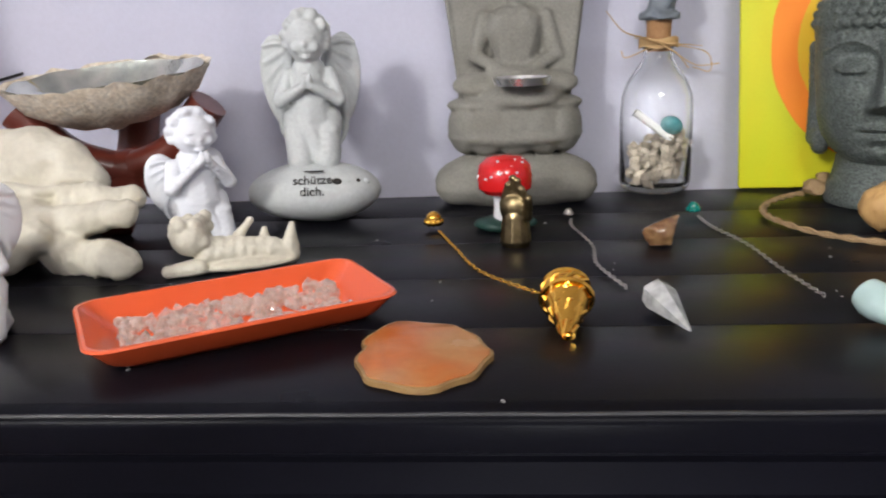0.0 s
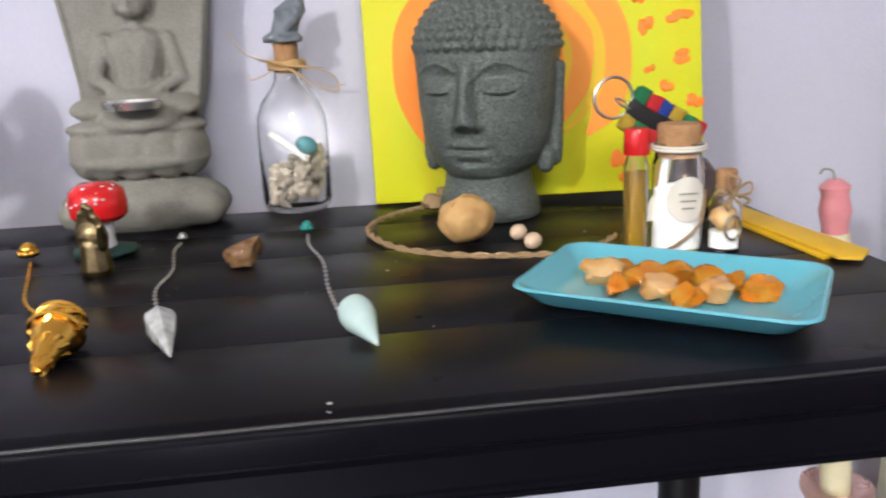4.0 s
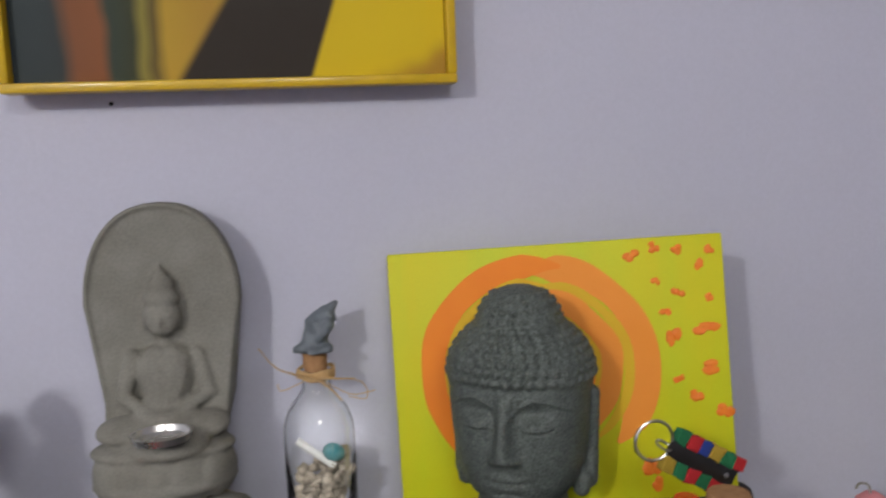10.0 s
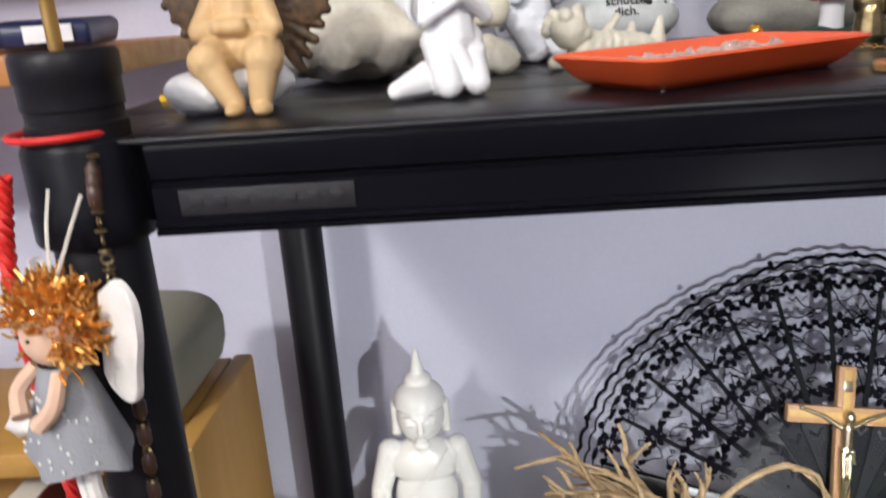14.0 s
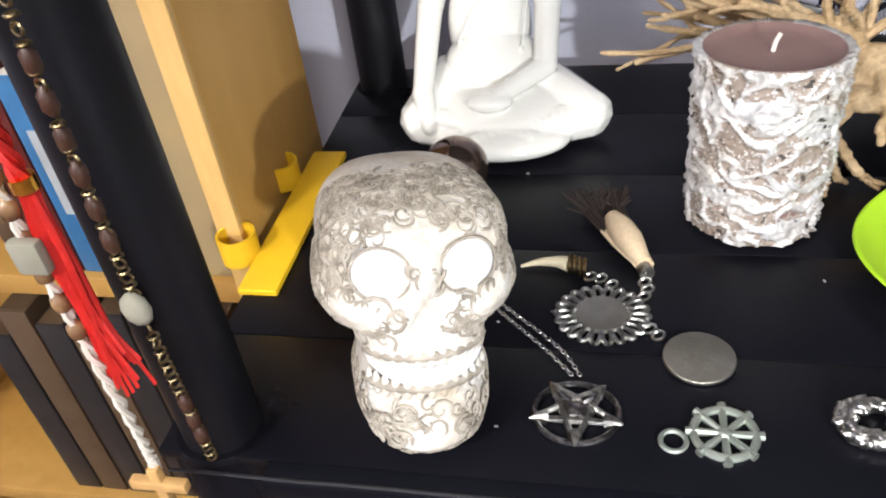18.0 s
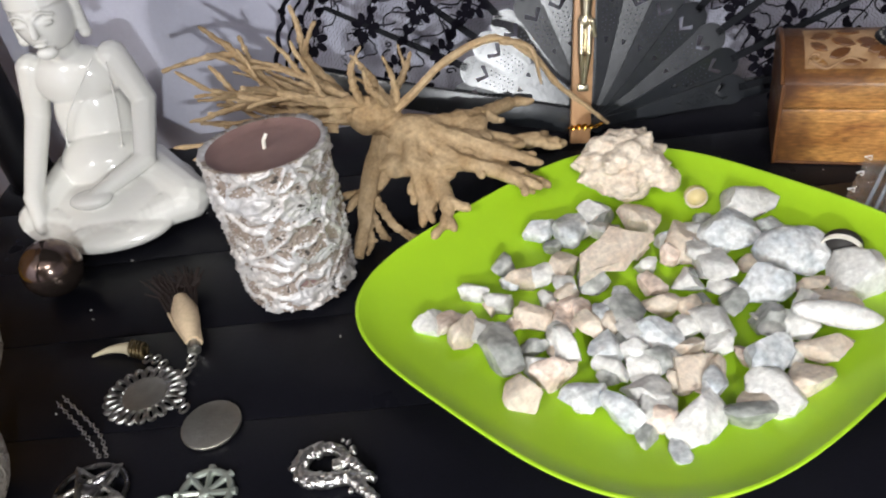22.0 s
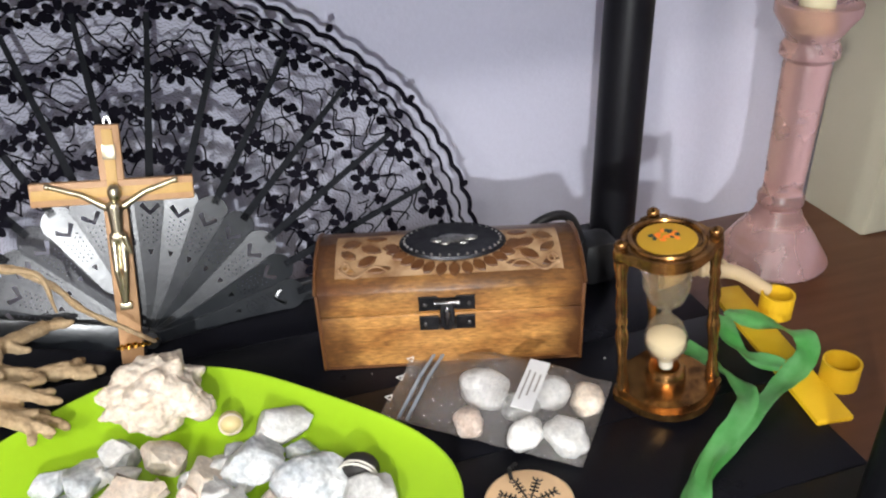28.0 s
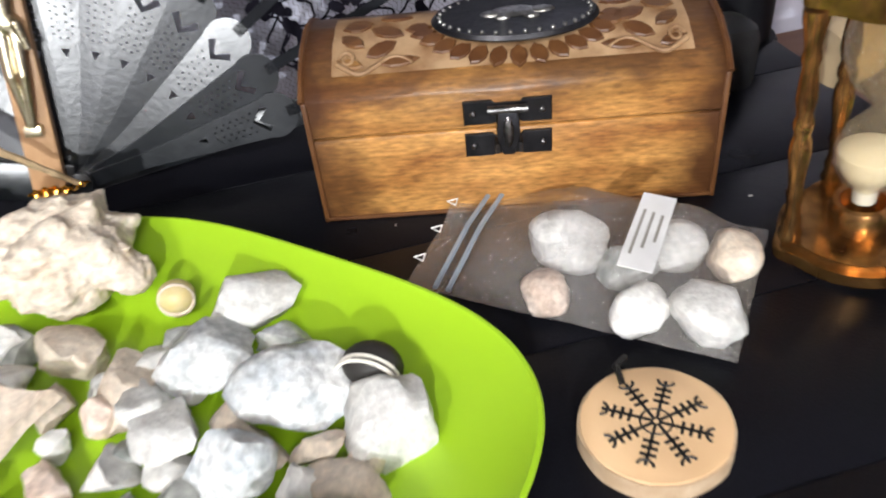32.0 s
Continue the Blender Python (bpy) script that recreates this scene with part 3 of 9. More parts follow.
STONES = [mat("white_pebble", (0.68, 0.675, 0.645), 0.6, other=(0.50, 0.49, 0.455), scale=62, mix=0.85, bump=0.9, bscale=260, grain=0.22, vary=0.13, sss=0.1),
          mat("blue_grey_pebble", (0.40, 0.43, 0.445), 0.5, other=(0.64, 0.645, 0.63), scale=75, mix=1.0, bump=0.9, bscale=260, grain=0.30, vary=0.16, sss=0.1),
          mat("cream_pebble", (0.64, 0.565, 0.465), 0.6, other=(0.50, 0.40, 0.305), scale=60, mix=0.85, bump=0.9, bscale=260, grain=0.22, vary=0.13, sss=0.1),
          mat("grey_pebble", (0.20, 0.215, 0.20), 0.42, other=(0.46, 0.46, 0.43), scale=90, mix=0.9, bump=0.8, bscale=210, grain=0.2),
          mat("rosy_pebble", (0.55, 0.42, 0.335), 0.55, other=(0.68, 0.60, 0.53), scale=65, mix=0.95, bump=0.9, bscale=260, grain=0.24, vary=0.15, sss=0.1)]



# ---------------------------------------------------------------- mesh helpers
def thing(name, m, label, category, group="", kind=""):
    ob = new(name)
    ob.matrix_world = m
    ob.empty_display_size = 0.02
    return tagged(ob, label, category, group, kind)


def finish(name, bm, material, smooth=True):
    me = bpy.data.meshes.new(name)
    bmesh.ops.recalc_face_normals(bm, faces=bm.faces[:])
    bm.to_mesh(me)
    bm.free()
    for mt in (material if isinstance(material, (list, tuple)) else [material]):
        me.materials.append(mt)
    if smooth:
        me.shade_smooth()
        me.set_sharp_from_angle(angle=radians(42))
    return me


def part(name, bm, material, parent=None, label="", m=None, smooth=True):
    ob = new(name, finish(name, bm, material, smooth))
    if parent:
        ob.parent = parent
    if m is not None:
        ob.matrix_basis = m
    return tagged(ob, label)


def solo(name, bm, material, m, label, category, group="", kind="", smooth=True):
    ob = new(name, finish(name, bm, material, smooth))
    ob.matrix_world = m
    return tagged(ob, label, category, group, kind)


def again(ob, m, parent=None):
    """Another piece on the same mesh."""
    o = new(ob.name.split(".")[0], ob.data)
    if parent or ob.parent:
        o.parent = parent or ob.parent
    o.matrix_basis = m
    return o


def mesh():
    return bmesh.new()


def box(bm, x, y, z, sx, sy, sz, bevel=0.0, m=None, seg=2):
    r = bmesh.ops.create_cube(bm, size=1, matrix=(m or Matrix()) @ Matrix.Translation((x, y, z)) @ Matrix.Diagonal((sx, sy, sz, 1)))
    if bevel:
        edges = list({e for v in r["verts"] for e in v.link_edges})
        bmesh.ops.bevel(bm, geom=edges, offset=bevel, segments=seg, profile=0.5, affect="EDGES")
    return bm


def ball(bm, c, r, rot=(0, 0, 0), sub=2, m=None):
    r = (r, r, r) if isinstance(r, (int, float)) else r
    mm = (m or Matrix()) @ pose(*c, *rot) @ Matrix.Diagonal((*r, 1))
    bmesh.ops.create_icosphere(bm, subdivisions=sub, radius=1, matrix=mm)
    return bm


def lathe(bm, profile, segs=32, m=None, cap=True):
    m = m or Matrix()
    rings = []
    for r, z in profile:
        if r < 1e-6:
            rings.append([bm.verts.new(m @ Vector((0, 0, z)))])
        else:
            rings.append([bm.verts.new(m @ Vector((r * math.cos(2 * math.pi * k / segs), r * math.sin(2 * math.pi * k / segs), z))) for k in range(segs)])
    for a, b in zip(rings, rings[1:]):
        for k in range(segs):
            q = (k + 1) % segs
            if len(a) == 1 and len(b) > 1:
                bm.faces.new((a[0], b[q], b[k]))
            elif len(b) == 1 and len(a) > 1:
                bm.faces.new((a[k], a[q], b[0]))
            elif len(a) > 1:
                bm.faces.new((a[k], a[q], b[q], b[k]))
    if cap:
        for ring in (rings[0], rings[-1]):
            if len(ring) > 2:
                bm.faces.new(ring)
    return bm


def tube(bm, pts, r, segs=8, m=None, flat=1.0):
    """A round or flattened tube along points; r is one radius or a pair that tapers."""
    m = m or Matrix()
    pts = [Vector(p) for p in pts]
    n = len(pts)
    rs = r if isinstance(r, (list, tuple)) else (r, r)
    rings, side = [], None
    for i, p in enumerate(pts):
        d = (pts[min(i + 1, n - 1)] - pts[max(i - 1, 0)]).normalized()
        if side is None:
            side = d.cross(Vector((0, 0, 1)) if abs(d.z) < 0.9 else Vector((1, 0, 0))).normalized()
        side = (side - d * side.dot(d)).normalized()
        up = d.cross(side)
        rad = rs[0] + (rs[1] - rs[0]) * i / max(1, n - 1) if len(rs) == 2 else rs[i]
        rings.append([bm.verts.new(m @ (p + rad * (math.cos(2 * math.pi * k / segs) * side + flat * math.sin(2 * math.pi * k / segs) * up))) for k in range(segs)])
    for a, b in zip(rings, rings[1:]):
        for k in range(segs):
            bm.faces.new((a[k], a[(k + 1) % segs], b[(k + 1) % segs], b[k]))
    bm.faces.new(rings[0][::-1])
    bm.faces.new(rings[-1])
    return bm


def curve(pts, n=8):
    """Points on a smooth line through the given ones."""
    p = [Vector(q) for q in pts]
    p = [p[0] * 2 - p[1]] + p + [p[-1] * 2 - p[-2]]
    out = []
    for i in range(1, len(p) - 2):
        for k in range(n):
            t = k / n
            out.append(0.5 * (2 * p[i] + (p[i + 1] - p[i - 1]) * t + (2 * p[i - 1] - 5 * p[i] + 4 * p[i + 1] - p[i + 2]) * t * t
                              + (3 * p[i] - p[i - 1] - 3 * p[i + 1] + p[i + 2]) * t ** 3))
    return out + [p[-2]]


def rough(bm, amount, scale, seed=0.0):
    off = Vector((seed * 3.7, seed * 1.9, seed * 5.1))
    bm.normal_update()
    for v in bm.verts:
        v.co += v.normal * amount * noise.noise(v.co * scale + off)
    return bm


def prism(bm, outline, z0, z1, bevel=0.0, m=None, seg=2):
    m = m or Matrix()
    lo = [bm.verts.new(m @ Vector((x, y, z0))) for x, y in outline]
    hi = [bm.verts.new(m @ Vector((x, y, z1))) for x, y in outline]
    n = len(outline)
    top = bm.faces.new(hi)
    bm.faces.new(lo[::-1])
    for k in range(n):
        bm.faces.new((lo[k], lo[(k + 1) % n], hi[(k + 1) % n], hi[k]))
    if bevel:
        bmesh.ops.bevel(bm, geom=list(top.edges), offset=bevel, segments=seg, profile=0.5, affect="EDGES")
    return bm


def loft(bm, rows, push=None, segs=160, power=2.2, levels=120):
    """A closed body through level outlines (z, half width, front, back); push(x, z) swells its front face."""
    zs, ws, fs, bs = (np.array(c) for c in zip(*rows))
    t = np.linspace(0, 1, levels)
    zz = zs[0] + (zs[-1] - zs[0]) * (0.5 - 0.5 * np.cos(np.pi * t)) * 0.5 + (zs[-1] - zs[0]) * t * 0.5
    rings = []
    for z in zz:
        w, f, k = np.interp(z, zs, ws), np.interp(z, zs, fs), np.interp(z, zs, bs)
        ring_ = []
        for i in range(segs):
            c, q = math.cos(loop(i, segs)), math.sin(loop(i, segs))
            x = w * math.copysign(abs(c) ** (2 / power), c)
            d = f if q < 0 else k
            y = d * math.copysign(abs(q) ** (2 / power), q)
            if push and q < 0:
                y -= push(x, z) * min(1.0, -q * 2.2)
            ring_.append(bm.verts.new((x, y, z)))
        rings.append(ring_)
    for a, b in zip(rings, rings[1:]):
        for i in range(segs):
            n = (i + 1) % segs
            bm.faces.new((a[i], a[n], b[n], b[i]))
    bm.faces.new(rings[0][::-1])
    bm.faces.new(rings[-1])
    return bm


def bell(x, z, cx, cz, sx, sz, p=2.0):
    """A rounded hill of height one at (cx, cz)."""
    return math.exp(-abs((x - cx) / sx) ** p - abs((z - cz) / sz) ** p)


def sculpt(bm, name, material, m, label, category, voxel=0.002, soft=4, group="", amount=0.0, nscale=60):
    """One cast body out of overlapping forms, melted together."""
    ob = solo(name, bm, material, m, label, category, group)
    rm = ob.modifiers.new("melt", "REMESH")
    rm.mode, rm.voxel_size, rm.use_smooth_shade = "VOXEL", voxel, True
    sm = ob.modifiers.new("soften", "SMOOTH")
    sm.factor, sm.iterations = 0.5, soft
    if amount:
        tx = bpy.data.textures.new(name, "CLOUDS")
        tx.noise_scale = 1.0 / nscale
        dm = ob.modifiers.new("carve", "DISPLACE")
        dm.texture, dm.strength, dm.mid_level = tx, amount, 0.5
    return ob


def fuse(th):
    """Make one plain mesh, in its several colours, of a figure built in pieces."""
    dg = bpy.context.evaluated_depsgraph_get()
    name, world, tags = th.name, th.matrix_world.copy(), {k: th[k] for k in th.keys()}
    whole, mats = mesh(), []
    for ob in list(th.children_recursive):
        if ob.type != "MESH":
            continue
        me = bpy.data.meshes.new_from_object(ob.evaluated_get(dg), depsgraph=dg)
        me.transform(world.inverted() @ ob.matrix_world)
        mt = ob.data.materials[0]
        if mt not in mats:
            mats.append(mt)
        n = len(whole.faces)
        whole.from_mesh(me)
        whole.faces.ensure_lookup_table()
        for f in whole.faces[n:]:
            f.material_index = mats.index(mt)
        bpy.data.meshes.remove(me)
    for ob in list(th.children_recursive) + [th]:
        bpy.data.objects.remove(ob)
    me = bpy.data.meshes.new(name)
    whole.to_mesh(me)
    whole.free()
    for mt in mats:
        me.materials.append(mt)
    me.shade_smooth()
    me.set_sharp_from_angle(angle=radians(42))
    ob = new(name, me)
    ob.matrix_world = world
    for k, v in tags.items():
        ob[k] = v
    return ob


def limb(bm, a, b, ra, rb, n=6):
    a, b = Vector(a), Vector(b)
    for k in range(n + 1):
        t = k / n
        ball(bm, a + (b - a) * t, ra + (rb - ra) * t, sub=2)
    return bm


def loop(k, n):
    return 2 * math.pi * k / n


def squircle(sx, sy, n=4.0, steps=48, bow=0.0):
    """A rounded rectangle whose corner radius falls as n grows; bow swells its sides outwards."""
    r, out, q = min(sx, sy) * 2.0 / n, [], steps // 4
    for c in range(4):
        cx, cy = ((1, 1), (-1, 1), (-1, -1), (1, -1))[c]
        for k in range(q):
            a = math.pi / 2 * (c + k / (q - 1))
            out.append((cx * (sx - r) + r * math.cos(a), cy * (sy - r) + r * math.sin(a)))
    if not bow:
        return out
    return [(math.copysign(abs(math.cos(loop(k, steps))) ** (2 / bow) * sx, math.cos(loop(k, steps))), math.copysign(abs(math.sin(loop(k, steps))) ** (2 / bow) * sy, math.sin(loop(k, steps)))) for k in range(steps)]


def dish(bm, sx, sy, h, base=0.7, wall=0.004, n=6.0, steps=64, m=None, bow=0.0):
    """A rounded rectangular dish: outer wall, rolled rim, sloping inner wall and flat well; its rim keeps one width all round."""
    m = m or Matrix()
    low = min(sx, sy) * (1 - base)
    levels = [(low, 0.0), (low * 0.55, h * 0.30), (low * 0.15, h * 0.78), (0.0, h - wall * 0.4), (wall * 0.25, h), (wall * 0.8, h), (wall * 1.1, h - wall * 0.35),
              (low * 0.25 + wall, h * 0.74), (low * 0.65 + wall, h * 0.36), (low * 0.95 + wall, wall * 1.25), (low * 1.15 + wall, wall)]
    rings = [[bm.verts.new(m @ Vector((x, y, z))) for x, y in squircle(sx - d, sy - d, n, steps, bow)] for d, z in levels]
    for a, b in zip(rings, rings[1:]):
        for k in range(steps):
            q = (k + 1) % steps
            bm.faces.new((a[k], a[q], b[q], b[k]))
    bm.faces.new(rings[0][::-1])
    bm.faces.new(rings[-1])
    return bm


def stone(bm, c, r, seed, sub=2, amount=0.35, m=None, cuts=0):
    """A lump: a swollen ball with a few worn flat breaks."""
    b = mesh()
    ball(b, (0, 0, 0), 1, sub=sub)
    rnd = random.Random(int(seed * 1000) + 17)
    planes = []
    for k in range(cuts):
        d = Vector((rnd.gauss(0, 1), rnd.gauss(0, 1), rnd.gauss(0, 1))).normalized()
        planes.append((d, rnd.uniform(0.42, 0.78)))
    for v in b.verts:
        p = v.co.copy()
        p *= 1 + amount * noise.noise(v.co * 1.1 + Vector((seed * 7.3, seed * 2.1, seed))) + amount * 0.4 * noise.noise(v.co * 2.6 + Vector((seed, seed * 5, 3)))
        for d, lim in planes:
            over = p.dot(d) - lim
            if over > 0:
                p -= d * over * 0.97
        v.co = p * (1 + 0.09 * noise.noise(p * 3.1 + Vector((seed, 0, 0))) + 0.04 * noise.noise(p * 11 + Vector((0, seed, 0)))) if cuts else p
    b.transform((m or Matrix()) @ Matrix.Translation(c) @ pose(0, 0, 0, 0, 0, seed * 77 % 360) @ Matrix.Diagonal((*r, 1)))
    me = bpy.data.meshes.new("tmp")
    b.to_mesh(me)
    b.free()
    bm.from_mesh(me)
    bpy.data.meshes.remove(me)
    return bm


# ---------------------------------------------------------------- room
def slab(name, x0, x1, y0, y1, z0, z1, material, label):
    return solo(name, box(mesh(), 0, 0, 0, x1 - x0, y1 - y0, z1 - z0), material, pose((x0 + x1) / 2, (y0 + y1) / 2, (z0 + z1) / 2), label, name.split("_")[0], kind="structure", smooth=False)


slab("wall_north", -2.4, 2.2, WALL, WALL + 0.12, 0, 2.6, M["wall"], "lilac-white painted plaster wall behind the rack")
slab("wall_south", -2.4, 2.2, -2.92, -2.8, 0, 2.6, M["wall"], "lilac-white painted plaster wall across the room")
slab("wall_west", -2.52, -2.4, -2.92, WALL + 0.12, 0, 2.6, M["wall"], "lilac-white painted plaster side wall")
slab("wall_east", 2.2, 2.32, -2.92, WALL + 0.12, 0, 2.6, M["wall"], "lilac-white painted plaster side wall")
slab("floor", -2.52, 2.32, -2.92, WALL + 0.12, -0.1, 0, M["floor"], "brown laminate floor of the room")
slab("ceiling", -2.52, 2.32, -2.92, WALL + 0.12, 2.6, 2.7, M["ceiling"], "white painted ceiling")

# ---------------------------------------------------------------- rack
X0, X1, YB = -0.482, 0.530, 0.735
POSTS = ((-0.452, 0.309), (0.497, 0.326), (-0.455, 0.702), (0.512, 0.702))
rack = thing("shelving_rack", pose(0, 0, 0), "black moulded plastic shelving rack against the wall", "shelving rack")


def fascia(x0, x1):
    """Front apron of a board: rounded nose, stepped band, ribbed lower lip."""
    prof = [(0.012, 0.0), (0.004, -0.0006), (0.0008, -0.003), (0.0, -0.006), (0.002, -0.019), (0.0045, -0.0205), (0.0045, -0.0215), (0.001, -0.0225), (0.001, -0.0375),
            (-0.0015, -0.0385), (-0.0015, -0.0405), (0.001, -0.0412), (-0.0015, -0.042), (-0.001, -0.0445), (0.004, -0.0455), (0.012, -0.0455)]
    bm = mesh()
    a = [bm.verts.new((x0, y, z)) for y, z in prof]
    b = [bm.verts.new((x1, y, z)) for y, z in prof]
    n = len(prof)
    for k in range(n):
        bm.faces.new((a[k], a[(k + 1) % n], b[(k + 1) % n], b[k]))
    bm.faces.new(a[::-1])
    bm.faces.new(b)
    return bm


for z, YF in ((Z2 - 0.513, 0.272), (Z2, 0.276), (Z1, 0.296)):
    deck = part("shelf_board", box(mesh(), (X0 + X1) / 2, (YF + YB) / 2 + 0.004, z - 0.024, X1 - X0 - 0.012, YB - YF - 0.02, 0.036, 0.003), M["plastic"], rack)
    rows = 5
    w = (YB - YF - 0.014) / rows
    plank = None
    for k in range(rows):
        m = pose((X0 + X1) / 2, YF + 0.012 + w * (k + 0.5), z - 0.003)
        if plank is None:
            plank = part("plank", box(mesh(), 0, 0, 0, X1 - X0 - 0.002, w - 0.0007, 0.006, 0.0005), M["plastic"], deck, m=m)
        else:
            again(plank, m, deck)
    part("front_apron", fascia(-0.418, 0.474), M["apron"], deck, m=pose(0, YF, z))
    part("worn_edge", tube(mesh(), [(-0.47 + 0.0235 * k, YF + 0.0022 + 0.0003 * math.sin(k * 1.7), z - 0.0012) for k in range(40)], 0.0011, 6), M["badge"], deck)
    for sx, x in ((-1, X0), (1, X1)):
        part("side_apron", box(mesh(), x + 0.004 * -sx, (YF + YB) / 2, z - 0.022, 0.008, YB - YF - 0.09, 0.042, 0.003), M["plastic"], deck)
    for px, py in POSTS:
        part("corner_sleeve", lathe(mesh(), [(0.0265, -0.046), (0.0275, -0.044), (0.0275, -0.030), (0.0265, -0.028), (0.0265, -0.003), (0.025, 0.0)], 32), M["plastic"], deck, m=pose(px, py, z))

badge = part("name_plate", box(mesh(), 0, 0, 0, 0.080, 0.0012, 0.0120, 0.0004), M["badge"], rack, "worn embossed maker's plate", pose(-0.366, YF + 0.0006, Z1 - 0.0300))
for k in range(7):
    part("embossed_bar", box(mesh(), -0.0318 + 0.0106 * k, -0.0007, 0, 0.0062, 0.0006, 0.0050, 0.0002), M["badge"], badge)
for px, py in POSTS:
    part("post", lathe(mesh(), [(0.0205, 0.02), (0.0213, 0.022), (0.0213, Z1 - 0.048), (0.0205, Z1 - 0.046)], 36), M["post"], rack, m=pose(px, py, 0))
    cap = [(0.0, Z1 - 0.004), (0.0225, Z1 - 0.004), (0.0225, Z1 + 0.008), (0.0215, Z1 + 0.009), (0.0215, Z1 + 0.014), (0.0225, Z1 + 0.015), (0.0225, Z1 + 0.026), (0.0235, Z1 + 0.028), (0.0235, Z1 + 0.038), (0.022, Z1 + 0.040), (0.0185, Z1 + 0.039), (0.018, Z1 + 0.030), (0.0, Z1 + 0.030)]
    if py < 0.5:
        part("post_cap", lathe(mesh(), cap, 36, cap=False), M["post"], rack, m=pose(px, py, 0))

# ---------------------------------------------------------------- wall picture and leaning canvas
pic = thing("framed_picture", pose(-0.1032, WALL - 0.019, 1.685) @ Matrix.Scale(1.042, 4), "framed abstract print in yellow and brown with thin yellow frame", "picture")
PW, PH = 0.369, 0.46
part("backing", box(mesh(), PW / 2, 0.0075, PH / 2, PW - 0.03, 0.019, PH - 0.03), M["oak"], pic)
for nm, x, z, sx, sz in (("frame_bottom", PW / 2, 0.004, PW, 0.008), ("frame_top", PW / 2, PH - 0.004, PW, 0.008), ("frame_side", 0.004, PH / 2, 0.008, PH - 0.016), ("frame_side", PW - 0.004, PH / 2, 0.008, PH - 0.016)):
    part(nm, box(mesh(), x, -0.006, z, sx, 0.022, sz, 0.0015), M["yellowframe"], pic)
part("print", box(mesh(), PW / 2, -0.004, PH / 2, PW - 0.017, 0.004, PH - 0.017), blurred_print(), pic, "soft out-of-focus print of yellow leaves and a dark stem")


def wob(pts, n=6):
    return [(p[0], p[2]) for p in curve([(x, 0, z) for x, z in pts], n)]


nail = solo("wall_hook", ball(mesh(), (0, 0, 0), 0.0022, sub=1), M["iron"], pose(-0.024, WALL - 0.001, 1.677), "tiny dark plug mark on the lilac wall", "hook")

# canvas 30 x 24 cm
CL, CR = Vector((0.213, 0.727, Z1 + 0.001)), Vector((0.506, 0.657, Z1))
ax = (CR - CL).normalized()
lean = Vector((0.005, 0.026, 0.230)).normalized()
cm = Matrix((ax, ax.cross(lean) * -1, lean)).transposed().to_4x4()
cm.translation = CL
cm = cm @ pose(0, 0, 0, 0, -2.2, 0)
canvas = thing("painted_canvas", cm, "lime yellow canvas painted with orange rings, leaning on the wall", "painting")
part("canvas", rough(box(mesh(), 0.1497, 0.008, 0.1165, 0.2995, 0.016, 0.233, 0.002), 0.0003, 40), M["lime"], canvas)


def ring(cx, cz, r0, r1, a0, a1, material, y, wobble=0.003, seed=1.0, n=56):
    b = mesh()
    inn, out = [], []
    for k in range(n + 1):
        a = radians(a0 + (a1 - a0) * k / n)
        w0, w1 = wobble * noise.noise((a * 2, seed, 0)), wobble * noise.noise((a * 2, seed, 5))
        taper = min(1, k / 6, (n - k) / 6) * 0.8 + 0.2
        mid, half = (r0 + r1) / 2, (r1 - r0) / 2 * taper
        inn.append(b.verts.new((cx + (mid - half + w0) * math.cos(a), y, cz + (mid - half + w0) * math.sin(a))))
        out.append(b.verts.new((cx + (mid + half + w1) * math.cos(a), y, cz + (mid + half + w1) * math.sin(a))))
    for k in range(n):
        b.faces.new((inn[k], inn[k + 1], out[k + 1], out[k]))
    return part("brush_ring", b, material, canvas, smooth=False)


ring(0.136, 0.120, 0.079, 0.103, -48, 97, M["peach"], -0.0008, seed=2)
ring(0.136, 0.120, 0.071, 0.080, -60, 92, M["amberpaint"], -0.0010, seed=6)
ring(0.134, 0.121, 0.052, 0.072, -75, 100, M["peach"], -0.0012, seed=3)
ring(0.134, 0.119, 0.046, 0.053, -90, 90, M["amberpaint"], -0.0013, seed=8)
ring(0.134, 0.119, 0.018, 0.046, -120, 110, M["orange"], -0.0014, seed=5)
ring(0.130, 0.121, 0.083, 0.105, 74, 262, M["orange"], -0.0016, seed=1)
ring(0.130, 0.121, 0.066, 0.083, 80, 250, M["amberpaint"], -0.0017, seed=4)
random.seed(4)
for x, z, s, tall in ((0.219, 0.218, 6, 1), (0.24, 0.224, 5, 1.1), (0.258, 0.22, 5, 1), (0.286, 0.22, 5, 1), (0.276, 0.206, 5, 1.2), (0.239, 0.195, 4, 1.2), (0.258, 0.183, 5, 1), (0.285, 0.177, 5, 0.9), (0.246, 0.167, 5, 0.8), (0.252, 0.141, 6, 1.7), (0.281, 0.149, 10, 0.6), (0.284, 0.115, 11, 0.6), (0.254, 0.107, 4, 1.2), (0.27, 0.092, 6, 1.1), (0.292, 0.075, 7, 1), (0.226, 0.028, 8, 1.2), (0.233, 0.014, 7, 1)):
    b = mesh()
    for k in range(4):
        ball(b, (x + random.uniform(-1, 1) * 0.0007 * s, 0.0, z + random.uniform(-1, 1) * 0.0005 * s * tall), (0.0006 * s, 0.0009, 0.0006 * s * tall), sub=2)
    part("paint_dab", rough(b, 0.0012, 300, x), M["vermilion"], canvas)

